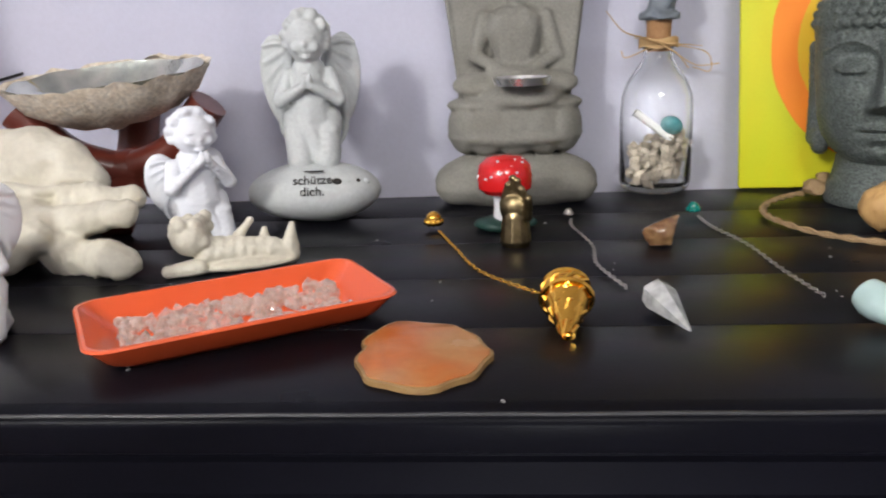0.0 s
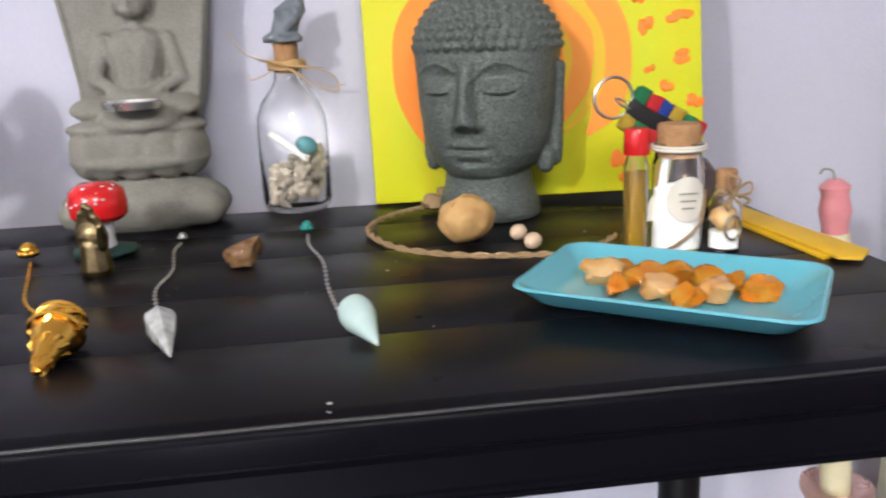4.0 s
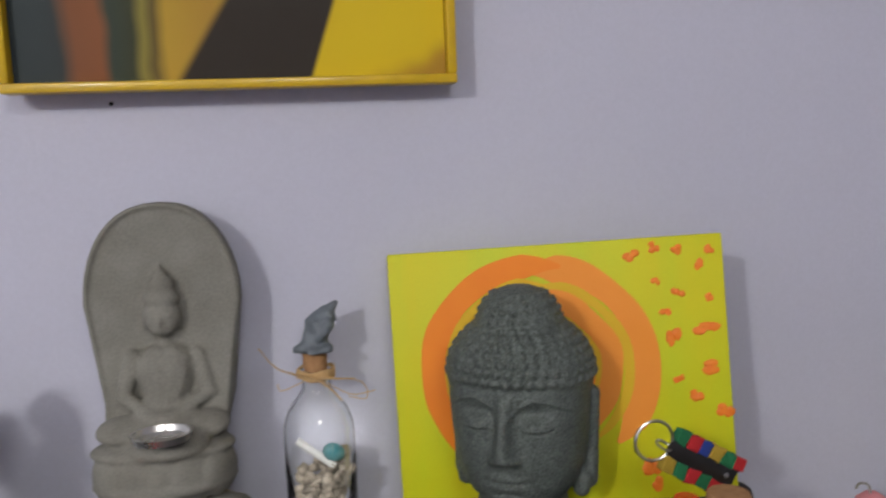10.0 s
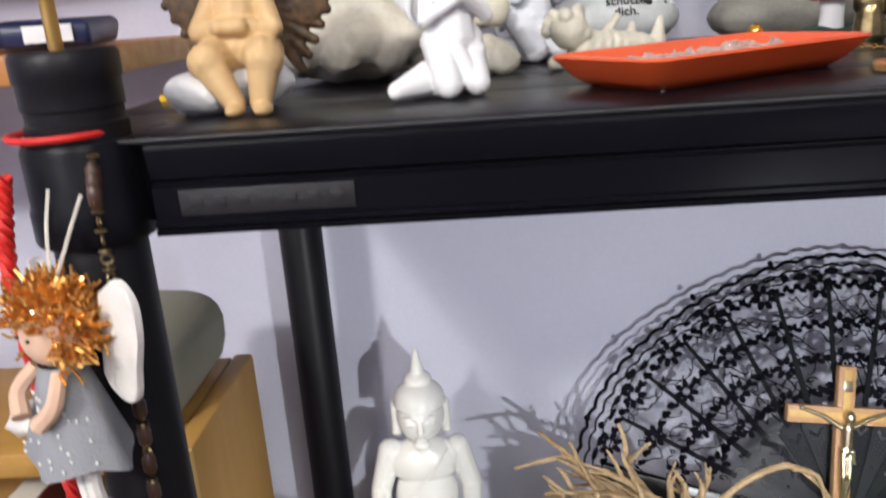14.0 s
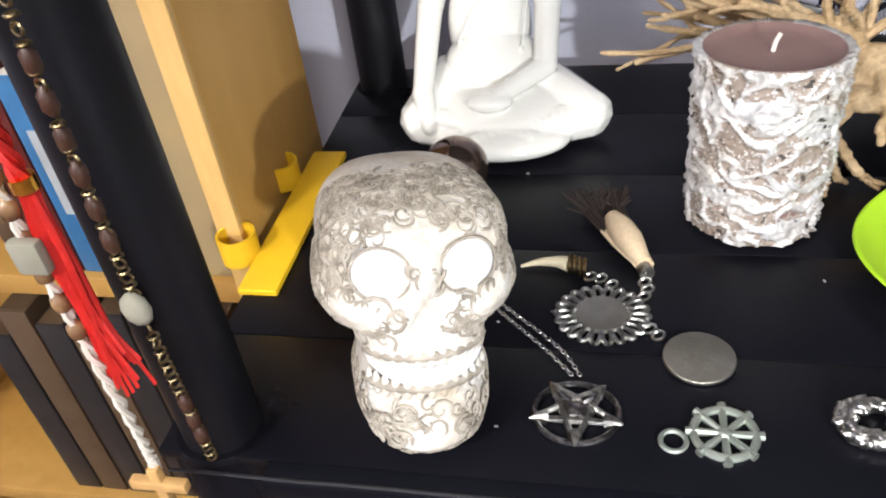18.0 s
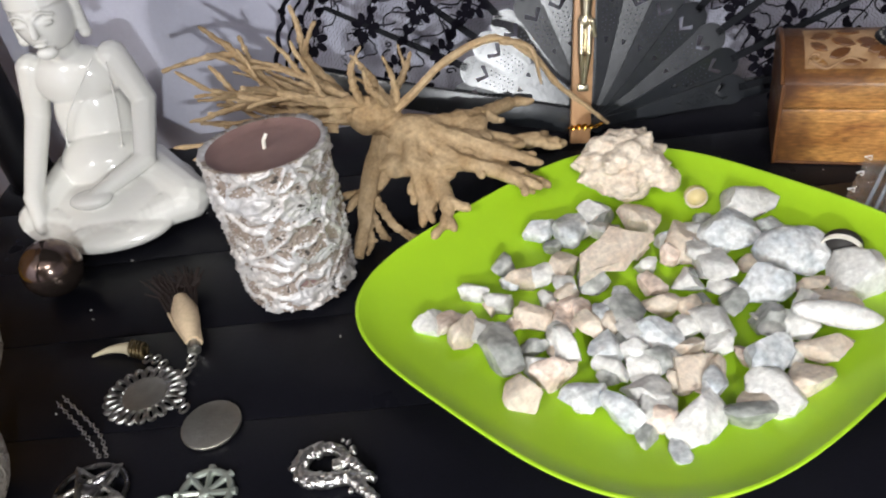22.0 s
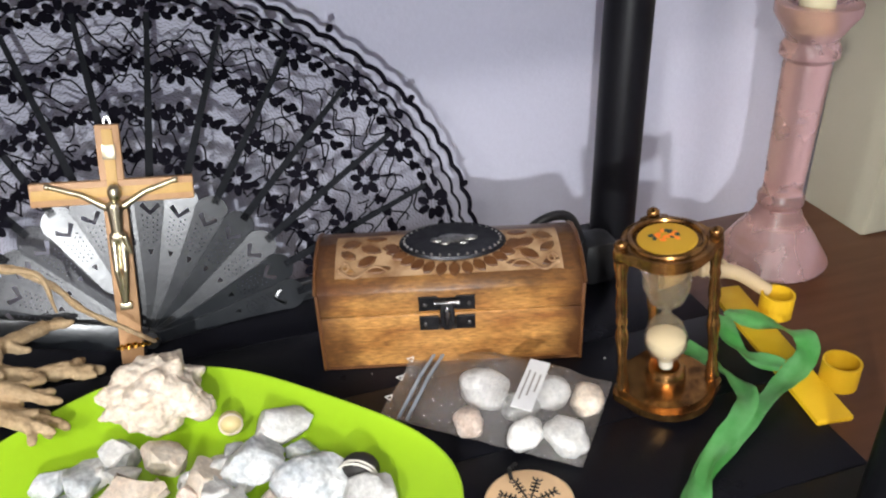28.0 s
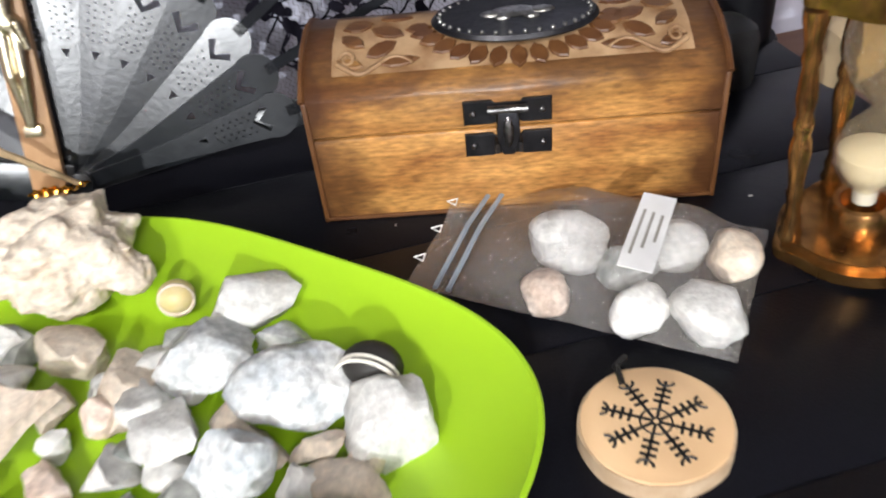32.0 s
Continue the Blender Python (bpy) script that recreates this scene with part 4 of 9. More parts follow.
# ---------------------------------------------------------------- upper board: statues
# stele with seated figure, one cast body
b = mesh()
for z0, z1, r in ((0.0, 0.038, 0.073), (0.05, 0.068, 0.060)):
    ball(b, (0, 0, (z0 + z1) / 2), (r, 0.040, (z1 - z0) * 0.75), sub=3)
box(b, 0, 0, 0.016, 0.142, 0.070, 0.032, 0.018, seg=4)
for k in range(5):
    a = radians(204 + 132 * k / 4)
    ball(b, (0.048 * math.cos(a), 0.004 + 0.027 * math.sin(a), 0.066), (0.024, 0.013, 0.0225), (0, 0, math.degrees(a) + 90), 3)
    ball(b, (0.051 * math.cos(a), 0.004 + 0.032 * math.sin(a), 0.066), (0.013, 0.009, 0.0150), (0, 0, math.degrees(a) + 90), 3)
ball(b, (0, 0.0, 0.086), (0.060, 0.033, 0.010), sub=3)
ball(b, (0.006, -0.020, 0.094), (0.034, 0.020, 0.013), sub=3)
o = [(0.0655 * math.copysign(abs(math.cos(radians(a))) ** 0.86, math.cos(radians(a))), 0.205 + 0.085 * math.sin(radians(a))) for a in range(180, -1, -9)]
o = [(-0.049, 0.085), (-0.055, 0.12), (-0.060, 0.16)] + o + [(0.060, 0.16), (0.055, 0.12), (0.049, 0.085)]
prism(b, o, -0.030, -0.010, m=pose(0, 0, 0, 90, 0, 0))
tube(b, [(x * 0.965, 0.0085, z - 0.002) for x, z in o], 0.0017, 8)
# figure in relief: lap and knees, tapered chest, shawl edge, head with face and pointed crown
for c, r in (((0.0, -0.006, 0.102), (0.047, 0.022, 0.013)), ((-0.033, -0.010, 0.103), (0.022, 0.016, 0.010)), ((0.033, -0.010, 0.103), (0.022, 0.016, 0.010)), ((0, -0.018, 0.112), (0.014, 0.010, 0.006)),
             ((0, 0.004, 0.156), (0.029, 0.011, 0.011)), ((0, 0.003, 0.193), (0.0162, 0.014, 0.0160)), ((0, 0.001, 0.184), (0.0115, 0.0120, 0.0085)), ((0, 0.004, 0.208), (0.0155, 0.0130, 0.0100)), ((0, 0.005, 0.219), (0.0118, 0.0100, 0.0105)), ((0, 0.005, 0.226), (0.0072, 0.0075, 0.0080)), ((0, 0.005, 0.231), (0.0022, 0.004, 0.0070)), ((0, -0.0108, 0.1900), (0.0020, 0.0028, 0.0052)), ((0, -0.0095, 0.1820), (0.0042, 0.0020, 0.0013))):
    ball(b, c, r, sub=3)
limb(b, (-0.006, 0.003, 0.149), (-0.002, -0.002, 0.120), 0.0205, 0.0165)
limb(b, (0.006, 0.003, 0.149), (0.002, -0.002, 0.120), 0.0205, 0.0165)
limb(b, (0, 0.006, 0.180), (0, 0.006, 0.164), 0.0056, 0.0066)
tube(b, curve([(-0.022, -0.006, 0.162), (-0.004, -0.015, 0.148), (0.012, -0.015, 0.128)], 6), 0.0022, 6)
for s in (-1, 1):
    ball(b, (s * 0.0062, -0.0090, 0.1960), (0.0046, 0.0016, 0.0012), (0, s * 10, 0), 2)
    ball(b, (s * 0.0142, 0.005, 0.188), (0.0020, 0.004, 0.0085), sub=2)
    limb(b, (s * 0.027, 0.003, 0.158), (s * 0.036, -0.003, 0.126), 0.0078, 0.0072)
    limb(b, (s * 0.036, -0.003, 0.126), (s * 0.010, -0.019, 0.113), 0.0068, 0.0050)
for v in b.verts:
    k = min(1.0, max(0.0, (v.co.z - 0.088) / 0.03))
    v.co.x, v.co.y = v.co.x + 0.0020 * k, v.co.y + 0.023 * k
sculpt(b, "buddha_stele", M["cement"], pose(0.012, 0.711, Z1), "grey cast-stone stele of a seated figure on a lotus base", "statue", 0.0017, 3)
tl = thing("tea_light", pose(0.018, 0.676, Z1 + 0.104) @ Matrix.Diagonal((1.16, 1.0, 1.0, 1)), "small silvery tea light holder on the stele's lap", "candle holder")
part("cup", lathe(mesh(), [(0.0, 0), (0.019, 0.0), (0.0210, 0.006), (0.0190, 0.0065), (0.017, 0.002), (0.0, 0.0018)], 28, cap=False), M["tin"], tl)

# praying angel on a pebble
peb = thing("engraved_pebble", pose(-0.157, 0.655, Z1), "pale grey pebble-shaped base with dark engraved words", "stone")
part("pebble", rough(ball(mesh(), (0, 0, 0.0235), (0.0565, 0.040, 0.0250), sub=4), 0.002, 25), M["plaster"], peb)
for k, (txt, size, zz) in enumerate((("schütze", 0.0105, 0.0325), ("dich.", 0.0105, 0.0240))):
    cu = bpy.data.curves.new("words", "FONT")
    cu.body, cu.size, cu.align_x, cu.extrude = txt, size, "CENTER", 0.0004
    me_ob = new("tmp", cu)
    dg = bpy.context.evaluated_depsgraph_get()
    me = bpy.data.meshes.new_from_object(me_ob.evaluated_get(dg))
    bpy.data.objects.remove(me_ob)
    me.materials.clear()
    me.materials.append(M["ink"])
    w = new("engraved_word", me)
    w.parent = peb
    w.matrix_basis = pose(0.006, -0.0350 - 0.0048 * k, zz + 0.0035, 58 + 12 * k, 0, 4)
part("engraved_bar", box(mesh(), 0.006, -0.0275, 0.0450, 0.016, 0.003, 0.0008), M["ink"], peb, m=pose(0, 0, 0))
for k in range(4):
    part("rose_relief", ball(mesh(), (0.024 + 0.007 * k, -0.0275 + 0.005 * k, 0.036 - 0.001 * k), (0.0045, 0.004, 0.003), sub=2), M["ink"] if k % 2 == 0 else M["plaster"], peb)


def cherub(h, kneel=True, wings=0.5, pray=True, wide=1.0, wingdrop=0.0, long=0.0):
    """A plain cast child angel of height h in front of its feathered wings."""
    b = mesh()
    s = h
    ball(b, (0, -0.04 * s, 0.835 * s), (0.128 * s, 0.125 * s, 0.145 * s), sub=3)
    rnd = random.Random(7)
    for k in range(60):
        a, e = rnd.uniform(-0.35, 3.5), rnd.uniform(-0.5, 1.5)
        ball(b, (0.132 * s * math.cos(a) * math.cos(e), -0.030 * s + 0.125 * s * math.sin(a) * math.cos(e), 0.86 * s + 0.145 * s * math.sin(e)), rnd.uniform(0.030, 0.048) * s, sub=2)
    ball(b, (0, -0.165 * s, 0.812 * s), (0.018 * s, 0.016 * s, 0.020 * s), sub=2)
    for sg in (-1, 1):
        ball(b, (sg * 0.055 * s, -0.135 * s, 0.795 * s), (0.04 * s, 0.03 * s, 0.035 * s), sub=2)
        ball(b, (sg * 0.048 * s, -0.152 * s, 0.862 * s), (0.032 * s, 0.012 * s, 0.008 * s), sub=2)
    ball(b, (0, -0.155 * s, 0.772 * s), (0.026 * s, 0.012 * s, 0.008 * s), sub=2)
    ball(b, (0, -0.13 * s, 0.735 * s), (0.035 * s, 0.03 * s, 0.02 * s), sub=2)
    limb(b, (0, 0, 0.64 * s), (0, 0, 0.34 * s), 0.115 * s, 0.155 * s)
    for sg in (-1, 1):
        limb(b, (sg * 0.135 * s, 0, 0.62 * s), (sg * 0.19 * s, -0.08 * s, 0.46 * s), 0.052 * s, 0.050 * s)
        limb(b, (sg * 0.19 * s, -0.08 * s, 0.46 * s), (sg * 0.022 * s, -0.185 * s, (0.56 if pray else 0.66) * s), 0.046 * s, 0.032 * s)
        ball(b, (sg * 0.016 * s, -0.195 * s, (0.60 if pray else 0.69) * s), (0.018 * s, 0.025 * s, 0.05 * s), (-15, 0, 0), 2)
        if kneel:
            limb(b, (sg * 0.09 * s, 0, 0.32 * s), (sg * 0.09 * s, -0.14 * s, 0.08 * s), 0.11 * s, 0.085 * s)
            limb(b, (sg * 0.09 * s, -0.12 * s, 0.07 * s), (sg * 0.12 * s, 0.16 * s, 0.05 * s), 0.07 * s, 0.045 * s)
    limb(b, (-0.10 * s, -0.06 * s, 0.36 * s), (0.13 * s, -0.09 * s, 0.26 * s), 0.045 * s, 0.05 * s, 10)
    limb(b, (-0.02 * s, -0.10 * s, 0.30 * s), (0.06 * s, -0.15 * s, 0.08 * s), 0.05 * s, 0.06 * s, 10)
    ball(b, (0, 0.02 * s, 0.12 * s), (0.18 * s, 0.16 * s, 0.12 * s), sub=3)
    for sg in (-1, 1):
        wx = 0.13 + 0.16 * wings
        ball(b, (sg * wx * s * wide, 0.165 * s, (0.70 - wingdrop - long * 0.6) * s), ((0.10 + 0.13 * wings) * s, 0.034 * s, (0.245 + long * 0.6) * s), (0, sg * 10, 0), 3)
        for k in range(7):
            f = k / 6
            tube(b, curve([(sg * (wx - 0.06) * s * wide, 0.14 * s, (0.86 - 0.14 * f - wingdrop) * s), (sg * (wx + 0.07 * wings + 0.02) * s * wide, 0.135 * s, (0.88 - (0.36 + long) * f - wingdrop) * s),
                           (sg * (wx + (0.16 - 0.20 * f * f) * (0.5 + wings)) * s * wide, 0.15 * s, (0.86 - (0.46 + long * 1.4) * f - wingdrop) * s)], 4), (0.026 * s, 0.016 * s), 6)
    return b


sculpt(cherub(0.126, True, 0.40, wide=0.92, wingdrop=0.05, long=0.17), "angel_figurine", M["plaster"], pose(-0.158, 0.668, Z1 + 0.041, 0, 0, 8), "pale grey kneeling praying angel figurine on the engraved pebble", "figurine", 0.0012, 2)
sculpt(cherub(0.100, True, 0.22, pray=False, wide=0.86, wingdrop=0.24), "angel_figurine", M["chalk"], pose(-0.230, 0.580, Z1, 0, 0, 42) @ Matrix.Diagonal((1.18, 1.15, 1, 1)), "matt white seated angel figurine, chin on hand", "figurine", 0.0010, 2)
sculpt(limb(cherub(0.088, True, 0.34, wide=0.95), (-0.012, 0.004, 0.010), (-0.034, -0.004, 0.006), 0.010, 0.0050, 12), "angel_figurine", M["white"], pose(-0.282, 0.385, Z1, 0, 0, 24), "glossy white kneeling praying angel figurine with small wings", "figurine", 0.0010, 2)

b = mesh()    # angel lying on its front
s = 0.058
limb(b, (-0.30 * s, 0, 0.22 * s), (0.40 * s, 0.05 * s, 0.18 * s), 0.20 * s, 0.16 * s)
ball(b, (-0.50 * s, -0.05 * s, 0.42 * s), 0.22 * s, sub=3)
rnd = random.Random(3)
for k in range(24):
    ball(b, (-0.50 * s + rnd.uniform(-0.2, 0.2) * s, rnd.uniform(-0.18, 0.2) * s, (0.44 + rnd.uniform(-0.1, 0.18)) * s), 0.085 * s, sub=2)
limb(b, (0.40 * s, 0.0, 0.18 * s), (0.62 * s, 0.0, 0.10 * s), 0.13 * s, 0.10 * s)
limb(b, (0.60 * s, 0.04 * s, 0.12 * s), (0.66 * s, 0.04 * s, 0.46 * s), 0.14 * s, 0.04 * s)
limb(b, (0.30 * s, 0.10 * s, 0.14 * s), (0.34 * s, 0.12 * s, 0.42 * s), 0.12 * s, 0.04 * s)
limb(b, (0.0, 0.12 * s, 0.32 * s), (0.18 * s, 0.18 * s, 0.52 * s), 0.07 * s, 0.05 * s)
limb(b, (-0.4 * s, -0.2 * s, 0.1 * s), (-0.75 * s, -0.22 * s, 0.08 * s), 0.10 * s, 0.08 * s)
ball(b, (0, 0, 0.07 * s), (0.72 * s, 0.26 * s, 0.09 * s), sub=3)
sculpt(b, "angel_figurine", M["bone"], pose(-0.181, 0.512, Z1, 0, 0, 14), "small cream angel figurine lying on its front", "figurine", 0.0009, 3, amount=0.0015, nscale=160)

# dark-haired cherub with bronzed wings: a doll-like cast figure in three tones
ch = thing("cherub_figurine", pose(-0.393, 0.385, Z1, 0, 0, -4), "tan cherub figurine, dark hair, bronzed wings, on white rock", "figurine")
s = 0.100


def cast(bm, name, material, parent, voxel=0.0010, soft=2):
    ob = part(name, bm, material, parent)
    rm = ob.modifiers.new("melt", "REMESH")
    rm.mode, rm.voxel_size, rm.use_smooth_shade = "VOXEL", voxel, True
    sm = ob.modifiers.new("soften", "SMOOTH")
    sm.factor, sm.iterations = 0.5, soft
    return ob


b = mesh()
ball(b, (0, -0.03 * s, 0.80 * s), (0.135 * s, 0.125 * s, 0.155 * s), sub=3)
ball(b, (0, -0.15 * s, 0.785 * s), (0.018 * s, 0.018 * s, 0.022 * s), sub=2)
limb(b, (0, 0, 0.60 * s), (0, 0.0, 0.34 * s), 0.12 * s, 0.155 * s)
for sg in (-1, 1):
    limb(b, (sg * 0.13 * s, 0, 0.58 * s), (sg * 0.20 * s, -0.08 * s, 0.42 * s), 0.062 * s, 0.058 * s)
    limb(b, (sg * 0.20 * s, -0.08 * s, 0.42 * s), (-sg * 0.06 * s, -0.17 * s, 0.44 * s), 0.055 * s, 0.045 * s)
    limb(b, (sg * 0.10 * s, 0, 0.30 * s), ((0.03 + sg * 0.15) * s, -0.22 * s, 0.27 * s), 0.12 * s, 0.105 * s)
    limb(b, ((0.03 + sg * 0.15) * s, -0.22 * s, 0.27 * s), ((0.08 + sg * 0.07) * s, -0.26 * s, 0.06 * s), 0.095 * s, 0.06 * s)
    ball(b, ((0.10 + sg * 0.075) * s, -0.31 * s, 0.03 * s), (0.05 * s, 0.085 * s, 0.035 * s), sub=2)
for sg in (-1, 1):
    ball(b, (sg * 0.055 * s, -0.125 * s, 0.765 * s), (0.042 * s, 0.03 * s, 0.036 * s), sub=2)
ball(b, (0, -0.125 * s, 0.705 * s), (0.035 * s, 0.03 * s, 0.02 * s), sub=2)
cast(b, "body", M["skin"], ch)
b = mesh()
for sg in (-1, 1):
    tube(b, curve([(sg * 0.028 * s, -0.150 * s, 0.808 * s), (sg * 0.050 * s, -0.149 * s, 0.800 * s), (sg * 0.075 * s, -0.135 * s, 0.808 * s)], 4), 0.006 * s, 5)
    tube(b, curve([(sg * 0.028 * s, -0.149 * s, 0.842 * s), (sg * 0.052 * s, -0.147 * s, 0.852 * s), (sg * 0.080 * s, -0.130 * s, 0.842 * s)], 4), 0.004 * s, 5)
tube(b, [(-0.024 * s, -0.150 * s, 0.742 * s), (0, -0.156 * s, 0.738 * s), (0.024 * s, -0.150 * s, 0.742 * s)], 0.007 * s, 6)
part("face_lines", b, M["mahogany"], ch)
b = mesh()
rnd = random.Random(5)
for k in range(110):
    a, e = rnd.uniform(-0.45, 3.6), rnd.uniform(-0.95, 1.5)
    ball(b, (0.15 * s * math.cos(a) * math.cos(e), 0.01 * s + 0.14 * s * math.sin(a) * math.cos(e), 0.835 * s + 0.165 * s * math.sin(e)), 0.052 * s, sub=1)
cast(b, "hair", M["hair"], ch)
for sg in (-1, 1):
    b = mesh()
    ball(b, (sg * 0.26 * s, 0.15 * s, 0.58 * s), (0.20 * s, 0.04 * s, 0.17 * s), (0, sg * 18, 0), 3)
    for k in range(9):
        f = k / 8
        limb(b, (sg * 0.14 * s, 0.14 * s, (0.64 - 0.03 * k) * s), (sg * (0.60 - 0.34 * f) * s, 0.17 * s, (0.80 - 0.62 * f) * s), 0.050 * s, 0.030 * s, 8)
    cast(b, "wing", M["wing"], ch)
cast(rough(ball(ball(mesh(), (-0.22 * s, -0.08 * s, 0.11 * s), (0.22 * s, 0.20 * s, 0.13 * s), sub=3), (0.02 * s, 0.06 * s, 0.13 * s), (0.22 * s, 0.2 * s, 0.13 * s), sub=3), 0.003, 60), "rock", M["white"], ch)
fuse(ch)

# cream sculpted bowl held by an open hand
b = mesh()
ball(b, (0, -0.010, 0.028), (0.060, 0.046, 0.029), sub=4)
ball(b, (-0.004, 0.030, 0.052), (0.066, 0.022, 0.042), sub=4)
tube(b, curve([(-0.062, 0.004, 0.050), (-0.040, -0.012, 0.056), (-0.015, -0.004, 0.054), (0.012, -0.014, 0.056), (0.040, -0.004, 0.052), (0.060, 0.006, 0.046)], 5), 0.0055, 8)
for k in range(9):
    a = radians(200 + 140 * k / 8)
    ball(b, (0.052 * math.cos(a), -0.010 + 0.040 * math.sin(a), 0.020 + 0.006 * (k % 2)), (0.016, 0.013, 0.014), sub=2)
limb(b, (0.045, -0.01, 0.030), (0.098, -0.012, 0.040), 0.016, 0.011)
limb(b, (0.05, -0.02, 0.014), (0.104, -0.030, 0.010), 0.016, 0.012)
limb(b, (0.05, 0.0, 0.045), (0.09, 0.012, 0.046), 0.012, 0.009)
rough(b, 0.0050, 45)
rough(b, 0.0035, 70)
sculpt(b, "sculpted_bowl", M["bone"], pose(-0.353, 0.535, Z1, 0, 0, -6), "cream resin bowl shaped like a shell with a reclining hand", "bowl", 0.0014, 2)

# abalone shell on three-legged stand
st = thing("shell_stand", pose(-0.318, 0.655, Z1, 0, 0, 6), "red-brown carved wooden folding stand carrying a shell", "stand")
for k, (dx, dy, fx) in enumerate(((-0.078, -0.012, 0.052), (0.078, -0.012, -0.050), (0.0, 0.055, 0.0))):
    pts = curve([(fx * 0.9, -dy * 0.8 - 0.005, 0.007), (fx * 0.25, 0, 0.040), (dx * 0.55, dy * 0.6, 0.062), (dx, dy, 0.100)], 6)
    part("leg", tube(mesh(), pts, (0.0150, 0.0185), 14, flat=0.85), M["mahogany"], st)
part("hub", ball(mesh(), (0, 0, 0.046), (0.032, 0.020, 0.018), sub=3), M["mahogany"], st)
sh = thing("abalone_shell", pose(-0.318, 0.652, Z1 + 0.084, 9, -4, 4), "open abalone shell with pearly inside and crusty rim", "shell")
b, n = mesh(), 56
rings = []
for f, z in ((0.0, 0.0), (0.35, 0.004), (0.6, 0.012), (0.82, 0.024), (0.97, 0.040), (1.0, 0.044), (0.95, 0.042)):
    rings.append([b.verts.new((f * 0.086 * math.cos(loop(k, n)) * (1 + 0.06 * noise.noise((k * 0.35, f * 3, 0))), f * 0.060 * math.sin(loop(k, n)) * (1 + 0.06 * noise.noise((k * 0.35, 7, f * 3))), z + 0.004 * f * noise.noise((k * 0.5, 3, f * 4)))) for k in range(n)])
for a, c in zip(rings, rings[1:]):
    for k in range(n):
        b.faces.new((a[k], a[(k + 1) % n], c[(k + 1) % n], c[k]))
bmesh.ops.remove_doubles(b, verts=b.verts[:], dist=0.0001)
part("outer_shell", rough(b, 0.004, 130), M["shell_out"], sh)
b = mesh()
rings = []
for f, z in ((0.0, 0.006), (0.4, 0.010), (0.68, 0.020), (0.88, 0.034), (0.955, 0.0425)):
    rings.append([b.verts.new((f * 0.084 * math.cos(loop(k, n)), f * 0.058 * math.sin(loop(k, n)), z + 0.003 * noise.noise((math.cos(loop(k, n)) * 2 * f, math.sin(loop(k, n)) * 3 * f, 1)))) for k in range(n)])
for a, c in zip(rings, rings[1:]):
    for k in range(n):
        b.faces.new((a[k], a[(k + 1) % n], c[(k + 1) % n], c[k]))
bmesh.ops.remove_doubles(b, verts=b.verts[:], dist=0.0001)
part("pearl_lining", b, M["nacre"], sh)

# ---------------------------------------------------------------- upper board: trays, pendulums, small things
tray = thing("stone_tray", pose(-0.144, 0.3985, Z1, 0, 0, 31), "orange-red glazed oblong dish filled with pale crystal chips", "dish")
part("dish", dish(mesh(), 0.0795, 0.0435, 0.017, 0.62, 0.0032, 7), M["coral"], tray)
random.seed(11)
chips = [part("crystal_chip", stone(mesh(), (0, 0, 0), (0.0046, 0.0038, 0.0030), k + 1.0, sub=1, amount=0.5), M["chip"], tray, m=pose(0, 0, 0.01), smooth=False) for k in range(5)]
for k in range(190):
    x, y = random.uniform(-0.060, 0.060), random.uniform(-0.025, 0.025)
    m = pose(x, y, 0.0075 + random.uniform(0, 0.0055) * (1 - abs(y) / 0.03), random.uniform(0, 360), random.uniform(0, 360), random.uniform(0, 360)) @ Matrix.Scale(random.uniform(0.6, 1.25), 4)
    if k < 5:
        chips[k].matrix_basis = m
    else:
        again(chips[k % 5], m)

ag = thing("agate_slice", pose(-0.041, 0.355, Z1 + 0.0005, 0, 0, 100), "thin polished slice of orange agate lying on the board", "agate")
out = [((0.041 + 0.008 * noise.noise((math.cos(loop(k, 44)) * 1.7, math.sin(loop(k, 44)) * 1.7, 2))) * math.cos(loop(k, 44)), (0.032 + 0.008 * noise.noise((math.cos(loop(k, 44)) * 2.3, math.sin(loop(k, 44)) * 2.3, 8))) * math.sin(loop(k, 44))) for k in range(44)]
part("rim", prism(mesh(), out, 0, 0.0028, 0.0006), M["agate_rim"], ag)
part("face", prism(mesh(), [(x * 0.95, y * 0.95) for x, y in out], 0.0026, 0.0033, 0.0003), M["agate"], ag)


def chain(bm, pts, r=0.0011, gap=0.0028):
    """Small flattened links along a line."""
    p = curve(pts, 24)
    run, last = 0.0, p[0]
    k = 0
    for a, c in zip(p, p[1:]):
        run += (c - a).length
        if run >= gap:
            run = 0.0
            d = (c - a).normalized()
            yaw = math.degrees(math.atan2(d.y, d.x))
            m = pose(*c, 90 if k % 2 else 0, 0, yaw)
            n = 8
            ring_pts = [(gap * 0.62 * math.cos(loop(i, n)), r * 1.2 * math.sin(loop(i, n)), 0) for i in range(n + 1)]
            tube(bm, ring_pts, r * 0.38, 5, m)
            k += 1
    return bm


